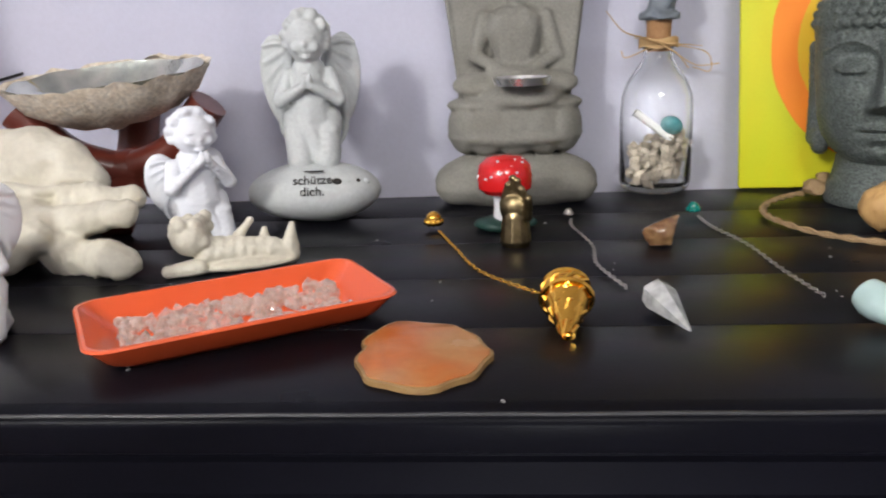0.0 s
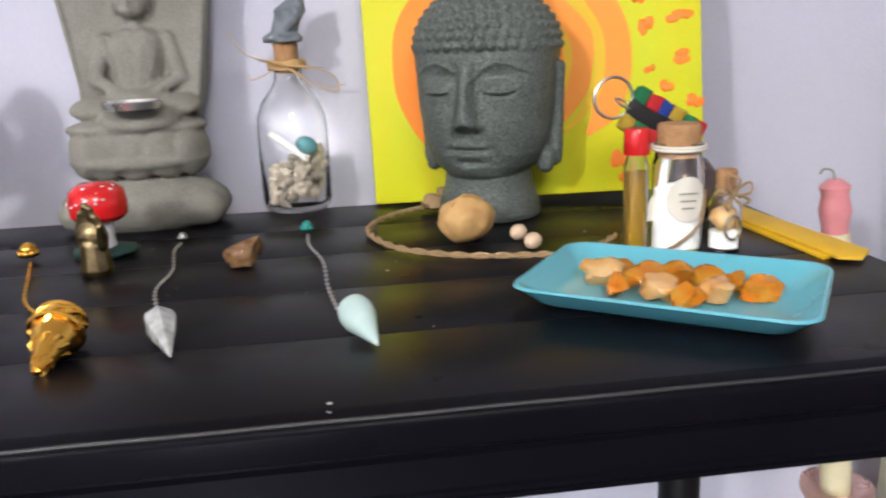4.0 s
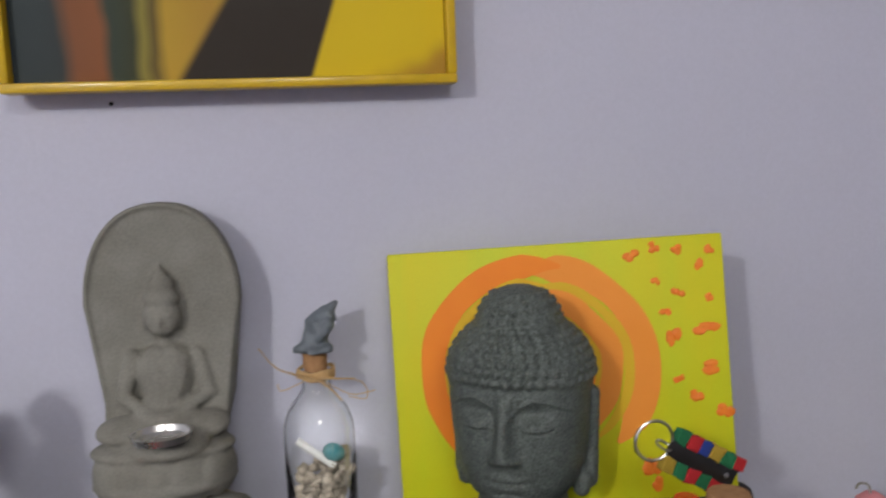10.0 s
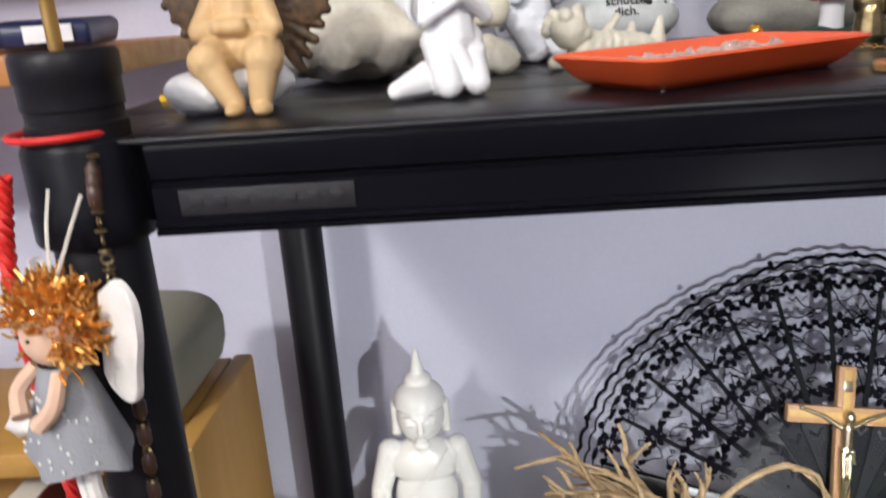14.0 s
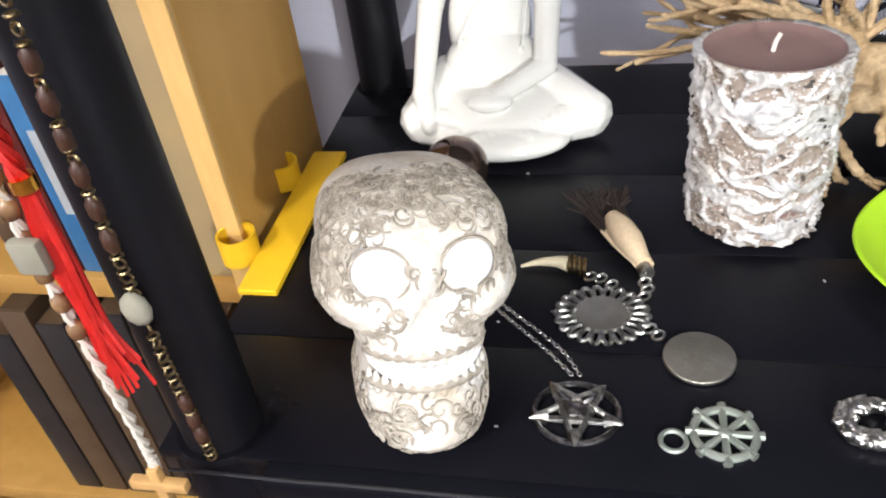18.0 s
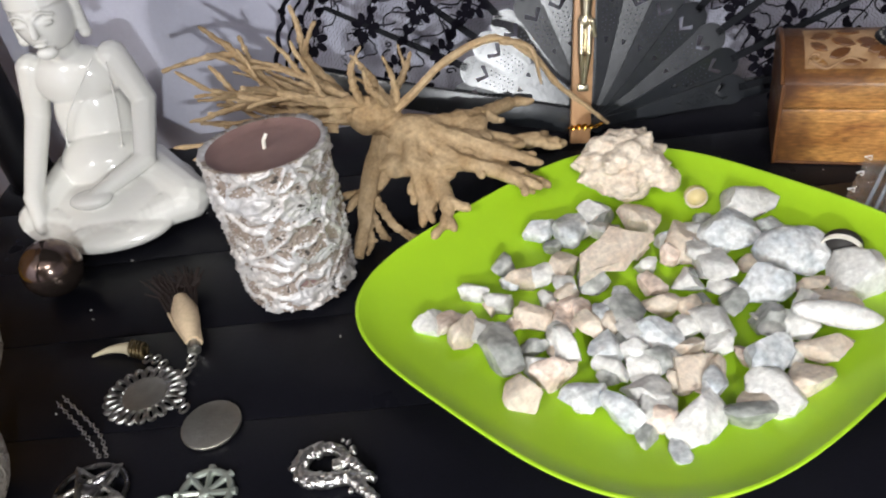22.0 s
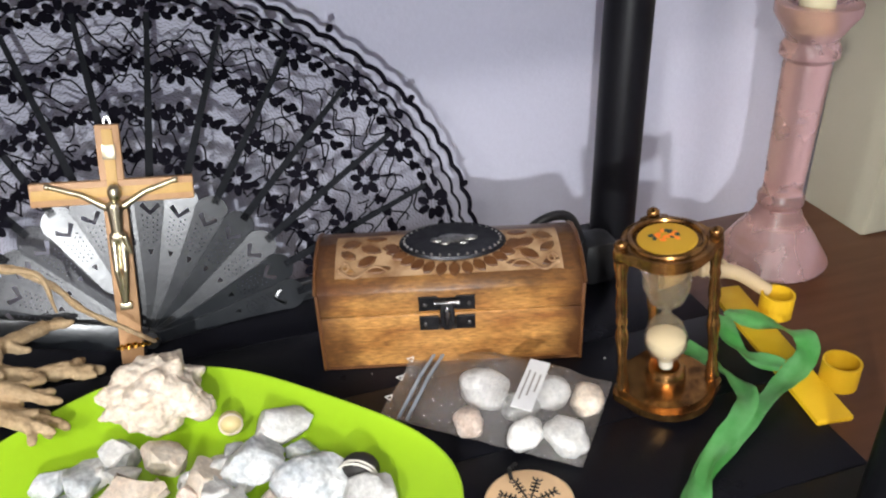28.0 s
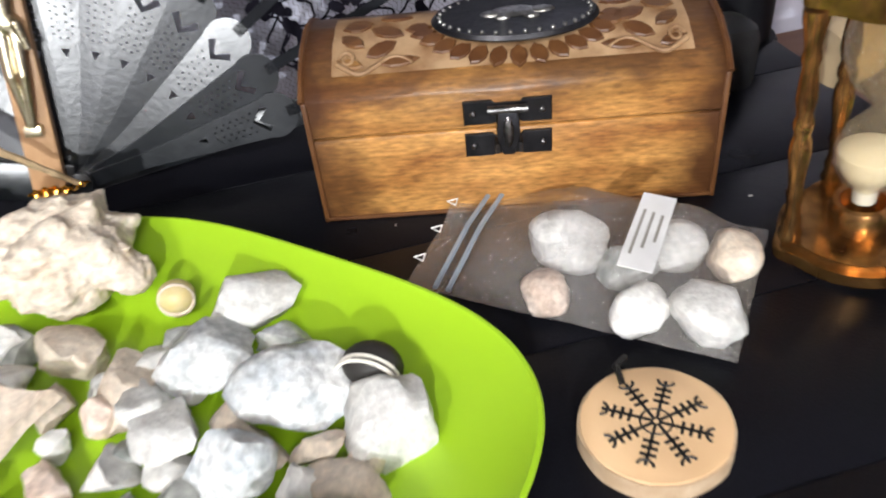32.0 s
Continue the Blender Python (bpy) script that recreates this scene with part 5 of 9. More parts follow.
def pendulum(tip, top, bead, link_pts, link_mat, bead_mat, stone_mat, prof, segs, label, bead_r=0.0055, filigree=False):
    tip, top, bead = Vector((*tip, Z1)), Vector((*top, Z1)), Vector((*bead, Z1))
    d = top - tip
    ln = d.length * 0.62
    big = max(r for r, _ in prof) * ln
    th = thing("pendulum", Matrix.Translation(tip), label, "pendulum", "pendulums laid on the upper board")
    yaw = math.degrees(math.atan2(d.y, d.x))
    tilt = math.degrees(math.asin(min(1, big / ln)))
    m = pose(0, 0, 0.0022, 0, 0, yaw) @ pose(0, 0, 0, 0, 90 - tilt, 0)
    lathe(bb := mesh(), [(r * ln, z * ln) for r, z in prof], segs, m)
    part("drop", bb, stone_mat, th, smooth=segs > 12)
    if filigree:
        for k in range(9):
            pts = [(max(r * 1.03, 0.02) * ln * math.cos(loop(k, 9) + z * 5), max(r * 1.03, 0.02) * ln * math.sin(loop(k, 9) + z * 5), z * ln) for r, z in prof[1:-1]]
            part("scroll", tube(mesh(), pts, 0.0013, 6, m), stone_mat, th)
        for zc in (0.80, 1.08):
            part("band", tube(mesh(), [((0.355 if zc < 1 else 0.31) * ln * math.cos(loop(k, 24)), (0.355 if zc < 1 else 0.31) * ln * math.sin(loop(k, 24)), zc * ln) for k in range(25)], 0.0017, 6, m), stone_mat, th)
    part("chain", chain(mesh(), [Vector((*p, Z1 + 0.0016)) - tip for p in link_pts]), link_mat, th)
    bb = mesh()
    for k in range(8):
        ball(bb, bead - tip + Vector((bead_r * 0.6 * math.cos(loop(k, 8)), bead_r * 0.6 * math.sin(loop(k, 8)), bead_r * 0.75)), bead_r * 0.42, sub=1)
    ball(bb, bead - tip + Vector((0, 0, bead_r)), bead_r * 0.75, sub=2)
    part("bead", bb, bead_mat, th)
    return th


pendulum((0.031, 0.372), (0.034, 0.432), (-0.054, 0.606), [(-0.050, 0.597), (-0.034, 0.545), (-0.016, 0.490), (0.012, 0.452), (0.024, 0.440)], M["gold"], M["gold"], M["gold"],
         [(0.03, 0.0), (0.06, 0.03), (0.12, 0.2), (0.24, 0.5), (0.33, 0.78), (0.35, 0.95), (0.30, 1.10), (0.18, 1.2), (0.08, 1.24)], 24, "ornate gold filigree pendulum with a gold chain and rose bead", 0.0085, True)
pendulum((0.092, 0.380), (0.073, 0.438), (0.053, 0.636), [(0.054, 0.626), (0.053, 0.600), (0.062, 0.545), (0.060, 0.500), (0.071, 0.452)], M["silver"], M["silver"], M["quartz"],
         [(0.02, 0.0), (0.24, 0.80), (0.22, 0.98), (0.10, 1.08)], 6, "faceted clear crystal pendulum with a silver chain and clear bead", 0.0045)
pendulum((0.196, 0.372), (0.178, 0.418), (0.152, 0.636), [(0.153, 0.626), (0.155, 0.590), (0.166, 0.540), (0.170, 0.480), (0.176, 0.432)], M["silver"], M["teal"], M["mint"],
         [(0.03, 0.0), (0.30, 0.70), (0.33, 0.90), (0.29, 1.08), (0.14, 1.18)], 20, "pale green stone pendulum with a silver chain and teal bead", 0.0062)

# brass hand
b = mesh()
limb(b, (0, 0, 0.004), (0, 0, 0.020), 0.0115, 0.0095)
ball(b, (0, 0, 0.027), (0.0115, 0.008, 0.012), sub=3)
for k, (x, h) in enumerate(((-0.0085, 0.044), (-0.003, 0.049), (0.0025, 0.047), (0.0075, 0.041))):
    limb(b, (x, 0, 0.030), (x * 0.6 + 0.001, -0.003, h), 0.0034, 0.0027)
limb(b, (0.010, -0.004, 0.022), (0.0115, -0.009, 0.036), 0.0036, 0.003)
sculpt(b, "brass_hand", M["bronze"], pose(0.009, 0.556, Z1, 0, 0, -15), "small antique brass hand ornament standing upright", "ornament", 0.0007, 2)
mu = thing("toadstool", pose(0.002, 0.603, Z1), "little red toadstool ornament with white spots, green base", "ornament")
part("base", rough(ball(mesh(), (0, 0.002, 0.004), (0.024, 0.018, 0.006), sub=3), 0.002, 90), M["green_dark"], mu)
part("stem", lathe(mesh(), [(0.0095, 0.004), (0.0085, 0.018), (0.0095, 0.034)], 24), M["white"], mu)
part("cap", lathe(mesh(), [(0.0, 0.030), (0.016, 0.029), (0.0205, 0.033), (0.0212, 0.042), (0.0195, 0.051), (0.013, 0.0565), (0.0, 0.058)], 32, cap=False), M["red"], mu)
random.seed(2)
for k in range(16):
    a, e = random.uniform(3.3, 6.1), random.uniform(0.1, 1.2)
    part("spot", ball(mesh(), (0.0205 * math.cos(a) * math.cos(e * 0.75), 0.0205 * math.sin(a) * math.cos(e * 0.75), 0.040 + 0.0165 * math.sin(e)), (0.0017, 0.0017, 0.0012), sub=1), M["white"], mu)
solo("tumbled_stone", stone(mesh(), (0, 0, 0.009), (0.0165, 0.0130, 0.0125), 3.0, 4, 0.25, cuts=7), M["smoky"], pose(0.113, 0.553, Z1), "brown banded tumbled jasper lying on the board", "stone")

# corked bottle of shell grit
bt = thing("glass_bottle", pose(0.141, 0.744, Z1), "corked glass bottle of shell grit with raffia and grey stopper", "bottle")
gl = part("glass", lathe(mesh(), [(0.0, 0.0), (0.028, 0.0), (0.031, 0.003), (0.032, 0.010), (0.0325, 0.070), (0.0315, 0.085), (0.027, 0.098), (0.018, 0.110), (0.0135, 0.117), (0.0125, 0.126), (0.0155, 0.128), (0.0158, 0.133), (0.0128, 0.1345),
                                   (0.0105, 0.134), (0.0105, 0.118), (0.016, 0.109), (0.025, 0.097), (0.0295, 0.085), (0.0305, 0.070), (0.0300, 0.010), (0.027, 0.006), (0.0, 0.006)], 40, cap=False), M["thickglass"], bt)
random.seed(21)
grit = [part("shell_bit", stone(mesh(), (0, 0, 0), (0.0056, 0.0042, 0.0034), k + 3.0, 1, 0.6), M["grit"], bt, smooth=False) for k in range(4)]
for k in range(170):
    a, q = random.uniform(0, 6.3), math.sqrt(random.random()) * 0.0285
    top = 0.042 + 0.010 * math.cos(a - 0.5)
    m = pose(q * math.cos(a), q * math.sin(a), random.uniform(0.009, top), random.uniform(0, 360), random.uniform(0, 360), 0) @ Matrix.Scale(random.uniform(0.7, 1.4), 4)
    if k < 4:
        grit[k].matrix_basis = m
    else:
        again(grit[k % 4], m)
part("paper_scroll", tube(mesh(), [(-0.020, -0.008, 0.072), (0.012, -0.010, 0.046)], 0.0035, 12), M["label"], bt)
part("blue_shell", ball(mesh(), (0.012, -0.010, 0.059), (0.0105, 0.0080, 0.0085), (20, 30, 10), 3), M["teal_shell"], bt, "teal blue glossy shell")
part("cork", lathe(mesh(), [(0.0098, 0.124), (0.0112, 0.153), (0.0105, 0.1545)], 24), M["cork"], bt)
b = mesh()
lathe(b, [(0.0150, 0.1510), (0.0172, 0.1525), (0.0168, 0.1550), (0.0125, 0.1585), (0.0110, 0.162)], 28)
limb(b, (0.0, 0, 0.157), (0.004, 0.0, 0.172), 0.0120, 0.0115, 8)
limb(b, (0.004, 0, 0.172), (0.0115, 0.001, 0.183), 0.0112, 0.0088, 8)
limb(b, (0.0115, 0.001, 0.183), (0.0205, 0.002, 0.1935), 0.0082, 0.0026, 8)
limb(b, (0.001, -0.006, 0.164), (0.013, -0.008, 0.176), 0.0065, 0.0050, 6)
rough(b, 0.005, 110)
cast(b, "stopper_ornament", M["slate"], bt, 0.0009, 1)
b = mesh()
for k in range(5):
    tube(b, [(0.0165 * math.cos(loop(i, 24)), 0.0165 * math.sin(loop(i, 24)), 0.1285 + 0.0016 * k + 0.001 * math.sin(i)) for i in range(25)], 0.0010, 5)
part("raffia_band", b, M["raffia"], bt)
for k, pts in enumerate(([(0, -0.017, 0.131), (-0.018, -0.022, 0.137), (-0.034, -0.018, 0.143), (-0.048, -0.014, 0.160)], [(0, -0.017, 0.131), (0.016, -0.022, 0.130), (0.034, -0.018, 0.128)],
                         [(0, -0.017, 0.130), (0.012, -0.024, 0.122), (0.022, -0.023, 0.110)], [(0, -0.017, 0.130), (-0.012, -0.021, 0.134), (-0.024, -0.018, 0.137)])):
    part("raffia_strand", tube(mesh(), curve(pts, 6), (0.0022, 0.0009), 6, flat=0.4), M["raffia"], bt)
for pts in ([(0.01, -0.015, 0.130), (0.040, -0.01, 0.122), (0.044, -0.008, 0.106), (0.028, -0.012, 0.110)], [(0.005, -0.016, 0.128), (0.03, -0.012, 0.112), (0.052, -0.006, 0.112)], [(-0.01, -0.015, 0.128), (-0.03, -0.012, 0.120), (-0.034, -0.01, 0.126)]):
    part("raffia_fibre", tube(mesh(), curve(pts, 8), 0.00045, 4), M["raffia"], bt)

# stone head, one cast body
def hairline(x):
    return 0.1390 - 0.0045 * min(1.0, abs(x) / 0.06) ** 3


def stone_face(x, z):
    """Relief of the face: brows running into the nose, lids half closed, full lips, hair cap standing proud."""
    a = abs(x)
    brow = float(np.interp(a, [0.0, 0.006, 0.013, 0.023, 0.034, 0.046, 0.055], [0.112, 0.117, 0.1245, 0.1295, 0.1285, 0.1225, 0.116]))
    d = 0.0022 * math.exp(-((z - brow) / 0.0017) ** 2) * (1 if 0.004 < a < 0.050 else 0)
    d -= 0.0050 * bell(a, z, 0.022, 0.1185, 0.013, 0.0062) + 0.0028 * bell(a, z, 0.010, 0.110, 0.005, 0.010)
    d += 0.0052 * bell(a, z, 0.0255, 0.1095, 0.0115, 0.0058)
    d -= 0.0034 * math.exp(-((z - (0.1040 + 0.9 * (a - 0.026) ** 2 / 0.05)) / 0.0010) ** 2) * (1 if 0.0105 < a < 0.042 else 0)
    d += 0.0022 * math.exp(-((z - 0.1068) / 0.0013) ** 2) * (1 if 0.0105 < a < 0.042 else 0)
    d += 0.0022 * bell(a, z, 0.026, 0.0830, 0.015, 0.014)
    rise = float(np.interp(z, [0.0750, 0.0785, 0.0830, 0.100, 0.115, 0.126, 0.134], [0.0, 0.0075, 0.0160, 0.0125, 0.0085, 0.0050, 0.0010]))
    wide = float(np.interp(z, [0.078, 0.086, 0.104, 0.126], [0.0090, 0.0078, 0.0056, 0.0060]))
    d += rise * math.exp(-(a / wide) ** 3)
    d += 0.0058 * bell(a, z, 0.0088, 0.0812, 0.0036, 0.0036)
    d += 0.0042 * bell(a, z, 0.0045, 0.0645, 0.0090, 0.0024) + 0.0046 * bell(a, z, 0.0, 0.0565, 0.0085, 0.0030)
    d -= 0.0030 * math.exp(-((z - 0.0606 - 0.05 * a) / 0.0009) ** 2) * (1 if a < 0.0150 else 0) + 0.0016 * bell(a, z, 0.0168, 0.0615, 0.003, 0.003)
    d += 0.0042 * bell(a, z, 0.0, 0.0435, 0.011, 0.0065) - 0.0020 * bell(a, z, 0.0, 0.0505, 0.010, 0.0018) - 0.0012 * bell(a, z, 0.0, 0.0705, 0.0022, 0.004)
    if z > hairline(x):
        d += 0.0014 * min(1.0, (z - hairline(x)) / 0.0020)
    return d


b = mesh()
HEAD = ((0.0290, 0.006, 0.016, 0.016), (0.0325, 0.019, 0.030, 0.026), (0.038, 0.0330, 0.0395, 0.034), (0.046, 0.0425, 0.0445, 0.042), (0.056, 0.0490, 0.0480, 0.050), (0.070, 0.0535, 0.0505, 0.054), (0.085, 0.0552, 0.0520, 0.056),
        (0.100, 0.0570, 0.0535, 0.057), (0.115, 0.0580, 0.0540, 0.058), (0.130, 0.0592, 0.0530, 0.059), (0.140, 0.0606, 0.0520, 0.060), (0.150, 0.0598, 0.0525, 0.060), (0.158, 0.0572, 0.0510, 0.058), (0.166, 0.0528, 0.0475, 0.054), (0.173, 0.0465, 0.0425, 0.048),
        (0.179, 0.0398, 0.0370, 0.042), (0.186, 0.0350, 0.0330, 0.037), (0.194, 0.0325, 0.0305, 0.034), (0.202, 0.0278, 0.0260, 0.029), (0.208, 0.0205, 0.0190, 0.021), (0.2118, 0.0105, 0.010, 0.011), (0.2128, 0.002, 0.002, 0.002))
loft(b, HEAD, stone_face, 200, 2.3, 190)
lathe(b, [(0.0430, 0.0), (0.0440, 0.004), (0.0425, 0.014), (0.0385, 0.026), (0.0365, 0.040), (0.0360, 0.060)], 40)
for sg in (-1, 1):
    limb(b, (sg * 0.0590, 0.006, 0.124), (sg * 0.0575, 0.010, 0.085), 0.0062, 0.0058, 14)
    limb(b, (sg * 0.0575, 0.010, 0.085), (sg * 0.0545, 0.008, 0.050), 0.0058, 0.0082, 14)
    limb(b, (sg * 0.0510, 0.002, 0.052), (sg * 0.0500, 0.000, 0.044), 0.0085, 0.0072, 6)
hz, hw = np.array([r[0] for r in HEAD]), np.array([r[1] for r in HEAD])
hf, hb = np.array([r[2] for r in HEAD]), np.array([r[3] for r in HEAD])
row, z = 0, 0.1425
while z < 0.209:
    w, f, k = (float(np.interp(z, hz, c)) for c in (hw, hf, hb))
    n = max(5, int(2 * math.pi * w / 0.0092))
    for i in range(n):
        a = loop(i + 0.5 * (row % 2), n)
        d = f + 0.0025 if math.sin(a) < 0 else k
        q = Vector(((w - 0.0004) * math.cos(a), (d - 0.0004) * math.sin(a), z))
        ball(b, q, 0.0042 if row == 0 else 0.0037 if z < 0.178 else 0.0028, sub=2)
    slope = abs(float(np.interp(z + 0.003, hz, hw)) - w) / 0.003
    z += 0.0074 / math.sqrt(1 + slope * slope)
    row += 1
sculpt(b, "buddha_bust", M["granite"], pose(0.3095, 0.664, Z1, -1, 0, -29), "dark grey speckled stone head with curled hair and closed eyes", "statue", 0.0010, 1, amount=0.0010, nscale=420)

b = mesh()
ball(b, (0, 0, 0.017), (0.023, 0.0185, 0.0175), sub=4)
for v in b.verts:
    a = math.atan2(v.co.z - 0.017, v.co.y)
    v.co *= 1 + 0.09 * noise.noise(v.co * 110) + 0.07 * abs(noise.noise(v.co * 190))
solo("walnut", tube(b, [(0.0225 * math.cos(loop(k, 32)), 0.0, 0.017 + 0.0178 * math.sin(loop(k, 32))) for k in range(33)], 0.0012, 5), M["walnut"], pose(0.275, 0.575, Z1, 0, 0, 35), "whole pale brown walnut on the board", "nut")
for x, y in ((0.313, 0.566), (0.3175, 0.538)):
    solo("bean", ball(mesh(), (0, 0, 0.0062), (0.0075, 0.006, 0.0062), (0, 0, 40), 3), M["seed"], pose(x, y, Z1), "small pale dried bean on the board", "bean", "beans beside the walnut")
cord = thing("jute_cord", pose(0, 0, Z1), "loop of brown jute cord laid on the board", "cord")
for s in range(2):
    base = curve([(0.268, 0.690, 0.005), (0.235, 0.672, 0.0045), (0.208, 0.640, 0.004), (0.203, 0.600, 0.004), (0.222, 0.552, 0.004), (0.262, 0.522, 0.004), (0.310, 0.510, 0.004), (0.350, 0.512, 0.004), (0.382, 0.545, 0.004)], 26)
    pts = [p + Vector((0.0017 * math.cos(k * 0.40 + s * math.pi), 0.0017 * math.sin(k * 0.40 + s * math.pi) * 0.5, 0.0009 * math.sin(k * 0.40 + s * math.pi))) for k, p in enumerate(base)]
    part("strand", tube(mesh(), pts, 0.0015, 6), M["twine"], cord)
part("knot", rough(ball(ball(mesh(), (0.262, 0.680, 0.010), (0.010, 0.008, 0.008), sub=2), (0.272, 0.690, 0.016), 0.006, sub=2), 0.003, 200), M["twine"], cord)

bl = thing("amber_tray", pose(0.3675, 0.4065, Z1, 0, 0, -35.5), "turquoise glazed square dish holding rough amber pieces", "dish")
part("dish", dish(mesh(), 0.081, 0.0555, 0.0155, 0.66, 0.0030, 7), M["turquoise"], bl)
random.seed(8)
for k, (x, y, sx) in enumerate(((-0.044, 0.006, 12), (-0.036, 0.024, 9), (-0.030, -0.014, 10), (-0.016, 0.006, 13), (-0.006, -0.010, 12), (0.000, 0.016, 12), (0.010, -0.016, 10), (0.018, 0.012, 13), (0.026, -0.006, 11), (0.030, 0.020, 9), (0.046, 0.008, 11))):
    solo("amber_piece", stone(mesh(), (0, 0, 0), (sx * 0.00100, sx * 0.00084, sx * 0.00068), k + 2.5, 3, 0.5, cuts=3), M["amber"] if k % 4 else M["citrine"], bl.matrix_world @ pose(x, y, 0.0042 + sx * 0.00055, 0, 0, k * 50), "rough translucent orange amber piece in the turquoise dish", "amber", "amber in the turquoise dish")

# little jars
j = thing("salt_jar", pose(0.414, 0.512, Z1), "corked glass jar of white salt with round paper label and string", "jar")
part("glass", lathe(mesh(), [(0.0, 0), (0.0165, 0), (0.0178, 0.002), (0.0178, 0.058), (0.0165, 0.064), (0.0155, 0.069), (0.0170, 0.071), (0.0170, 0.075), (0.0150, 0.076), (0.0145, 0.066), (0.0160, 0.056), (0.0160, 0.003), (0.0, 0.003)], 32, cap=False), M["thickglass"], j)
part("salt", lathe(mesh(), [(0.0157, 0.0034), (0.0157, 0.044), (0.010, 0.046), (0.0, 0.0455)], 28), M["salt"], j)
part("scroll", tube(mesh(), [(-0.010, 0.004, 0.042), (-0.008, 0.0, 0.066)], 0.0032, 10), M["label"], j)
part("stopper", lathe(mesh(), [(0.0140, 0.066), (0.0150, 0.086), (0.0138, 0.0885)], 24), M["cork"], j)
b = mesh()
disc = [(0.0145 * math.cos(loop(k, 24)), 0.0155 * math.sin(loop(k, 24))) for k in range(24)]
c0 = b.verts.new((0, -0.0186, 0.039))
vs = [b.verts.new((0.0186 * math.sin(x / 0.0186), -0.0186 * math.cos(x / 0.0186), 0.039 + z)) for x, z in disc]
for k in range(24):
    b.faces.new((c0, vs[k], vs[(k + 1) % 24]))
lab = part("label", b, M["paper"], j, "round cream paper label")
for k in range(3):
    part("print_bar", box(mesh(), 0, -0.01895, 0.043 - 0.005 * k, 0.013 - 0.002 * k, 0.0003, 0.0011), M["print"], j)
for z in (0.0715, 0.0735):
    part("string", tube(mesh(), [(0.0178 * math.cos(loop(i, 24)), 0.0178 * math.sin(loop(i, 24)), z) for i in range(25)], 0.0012, 5), M["whitecord"], j)
part("string_tail", tube(mesh(), curve([(-0.030, -0.022, 0.002), (-0.008, -0.021, 0.009), (0.010, -0.017, 0.022), (0.019, -0.004, 0.042)], 8), 0.0011, 5), M["twine"], j)
v = thing("oil_vial", pose(0.3865, 0.518, Z1), "slim glass vial of golden oil with red cap", "vial")
part("glass", lathe(mesh(), [(0.0, 0), (0.0080, 0), (0.0088, 0.001), (0.0088, 0.060), (0.0070, 0.065), (0.0060, 0.071), (0.0050, 0.071), (0.0060, 0.064), (0.0076, 0.058), (0.0076, 0.002), (0.0, 0.002)], 24, cap=False), M["thickglass"], v)
part("oil", lathe(mesh(), [(0.0074, 0.0022), (0.0074, 0.056), (0.0, 0.0562)], 20), M["oil"], v)
part("cap", lathe(mesh(), [(0.0088, 0.068), (0.0092, 0.069), (0.0090, 0.084), (0.0080, 0.086)], 24), M["red"], v)
part("tag", prism(mesh(), [(-0.0045, 0.022), (0.0045, 0.022), (0.0045, 0.034), (0, 0.040), (-0.0045, 0.034)], 0.0100, 0.0104, m=pose(0.006, 0.002, 0, 90, 0, 20)), M["paper"], v)
v = thing("herb_vial", pose(0.4455, 0.503, Z1), "tiny corked glass vial of white grains with twine bow and charm", "vial")
part("glass", lathe(mesh(), [(0.0, 0), (0.0105, 0), (0.0115, 0.001), (0.0115, 0.032), (0.0085, 0.040), (0.0075, 0.045), (0.0062, 0.045), (0.0075, 0.038), (0.0102, 0.031), (0.0102, 0.002), (0.0, 0.002)], 24, cap=False), M["thickglass"], v)
part("grains", lathe(mesh(), [(0.010, 0.0022), (0.010, 0.013), (0.0, 0.014)], 20), M["salt"], v)
part("dried_herb", stone(mesh(), (0, 0, 0.022), (0.008, 0.008, 0.009), 4.4, 2, 0.6), M["walnut"], v)
part("stopper", lathe(mesh(), [(0.0062, 0.041), (0.0072, 0.055), (0.0065, 0.0565)], 20), M["cork"], v)
for k in range(5):
    a = k * 1.3
    part("twine_loop", tube(mesh(), curve([(0, -0.009, 0.040), (0.010 * math.cos(a), -0.014, 0.042 + 0.009 * math.sin(a)), (0.013 * math.cos(a + 0.6), -0.011, 0.042 + 0.012 * math.sin(a + 0.6)), (0, -0.009, 0.041)], 6), 0.0010, 5), M["twine"], v)
part("charm", tube(mesh(), [(0.0055 * math.cos(loop(k, 16)), -0.0125, 0.018 + 0.0085 * math.sin(loop(k, 16))) for k in range(17)], 0.0009, 6), M["pewter"], v)

# key fob standing behind the jars
kf = thing("key_fob", pose(0.426, 0.588, Z1) @ Matrix.Scale(1.14, 4), "black leather key fob with striped wool edging and steel ring", "key fob")
part("prop_stone", stone(mesh(), (0.030, 0.0, 0.022), (0.022, 0.015, 0.024), 5.0, 3, 0.2), M["steelball"], kf)
fm = pose(-0.018, -0.004, 0.082, 0, 30, 4)
part("strap", box(mesh(), 0.026, 0, 0, 0.056, 0.004, 0.014, 0.0015, fm), M["leather"], kf)
part("rivet", ball(mesh(), (0.046, -0.0025, 0), (0.002, 0.001, 0.002), sub=1, m=fm), M["silver"], kf)
cols = [M["woolgreen"], M["woolred"], M["woolblue"], M["woolgold"], M["woolgreen"], M["woolred"]]
for k in range(6):
    for s in (-1, 1):
        part("wool_edge", rough(box(mesh(), 0.003 + 0.0098 * k, 0, s * 0.0105, 0.0096, 0.006, 0.010, 0.0012, fm, 3), 0.0022, 420, k), cols[(k + (3 if s < 0 else 0)) % 6], kf)
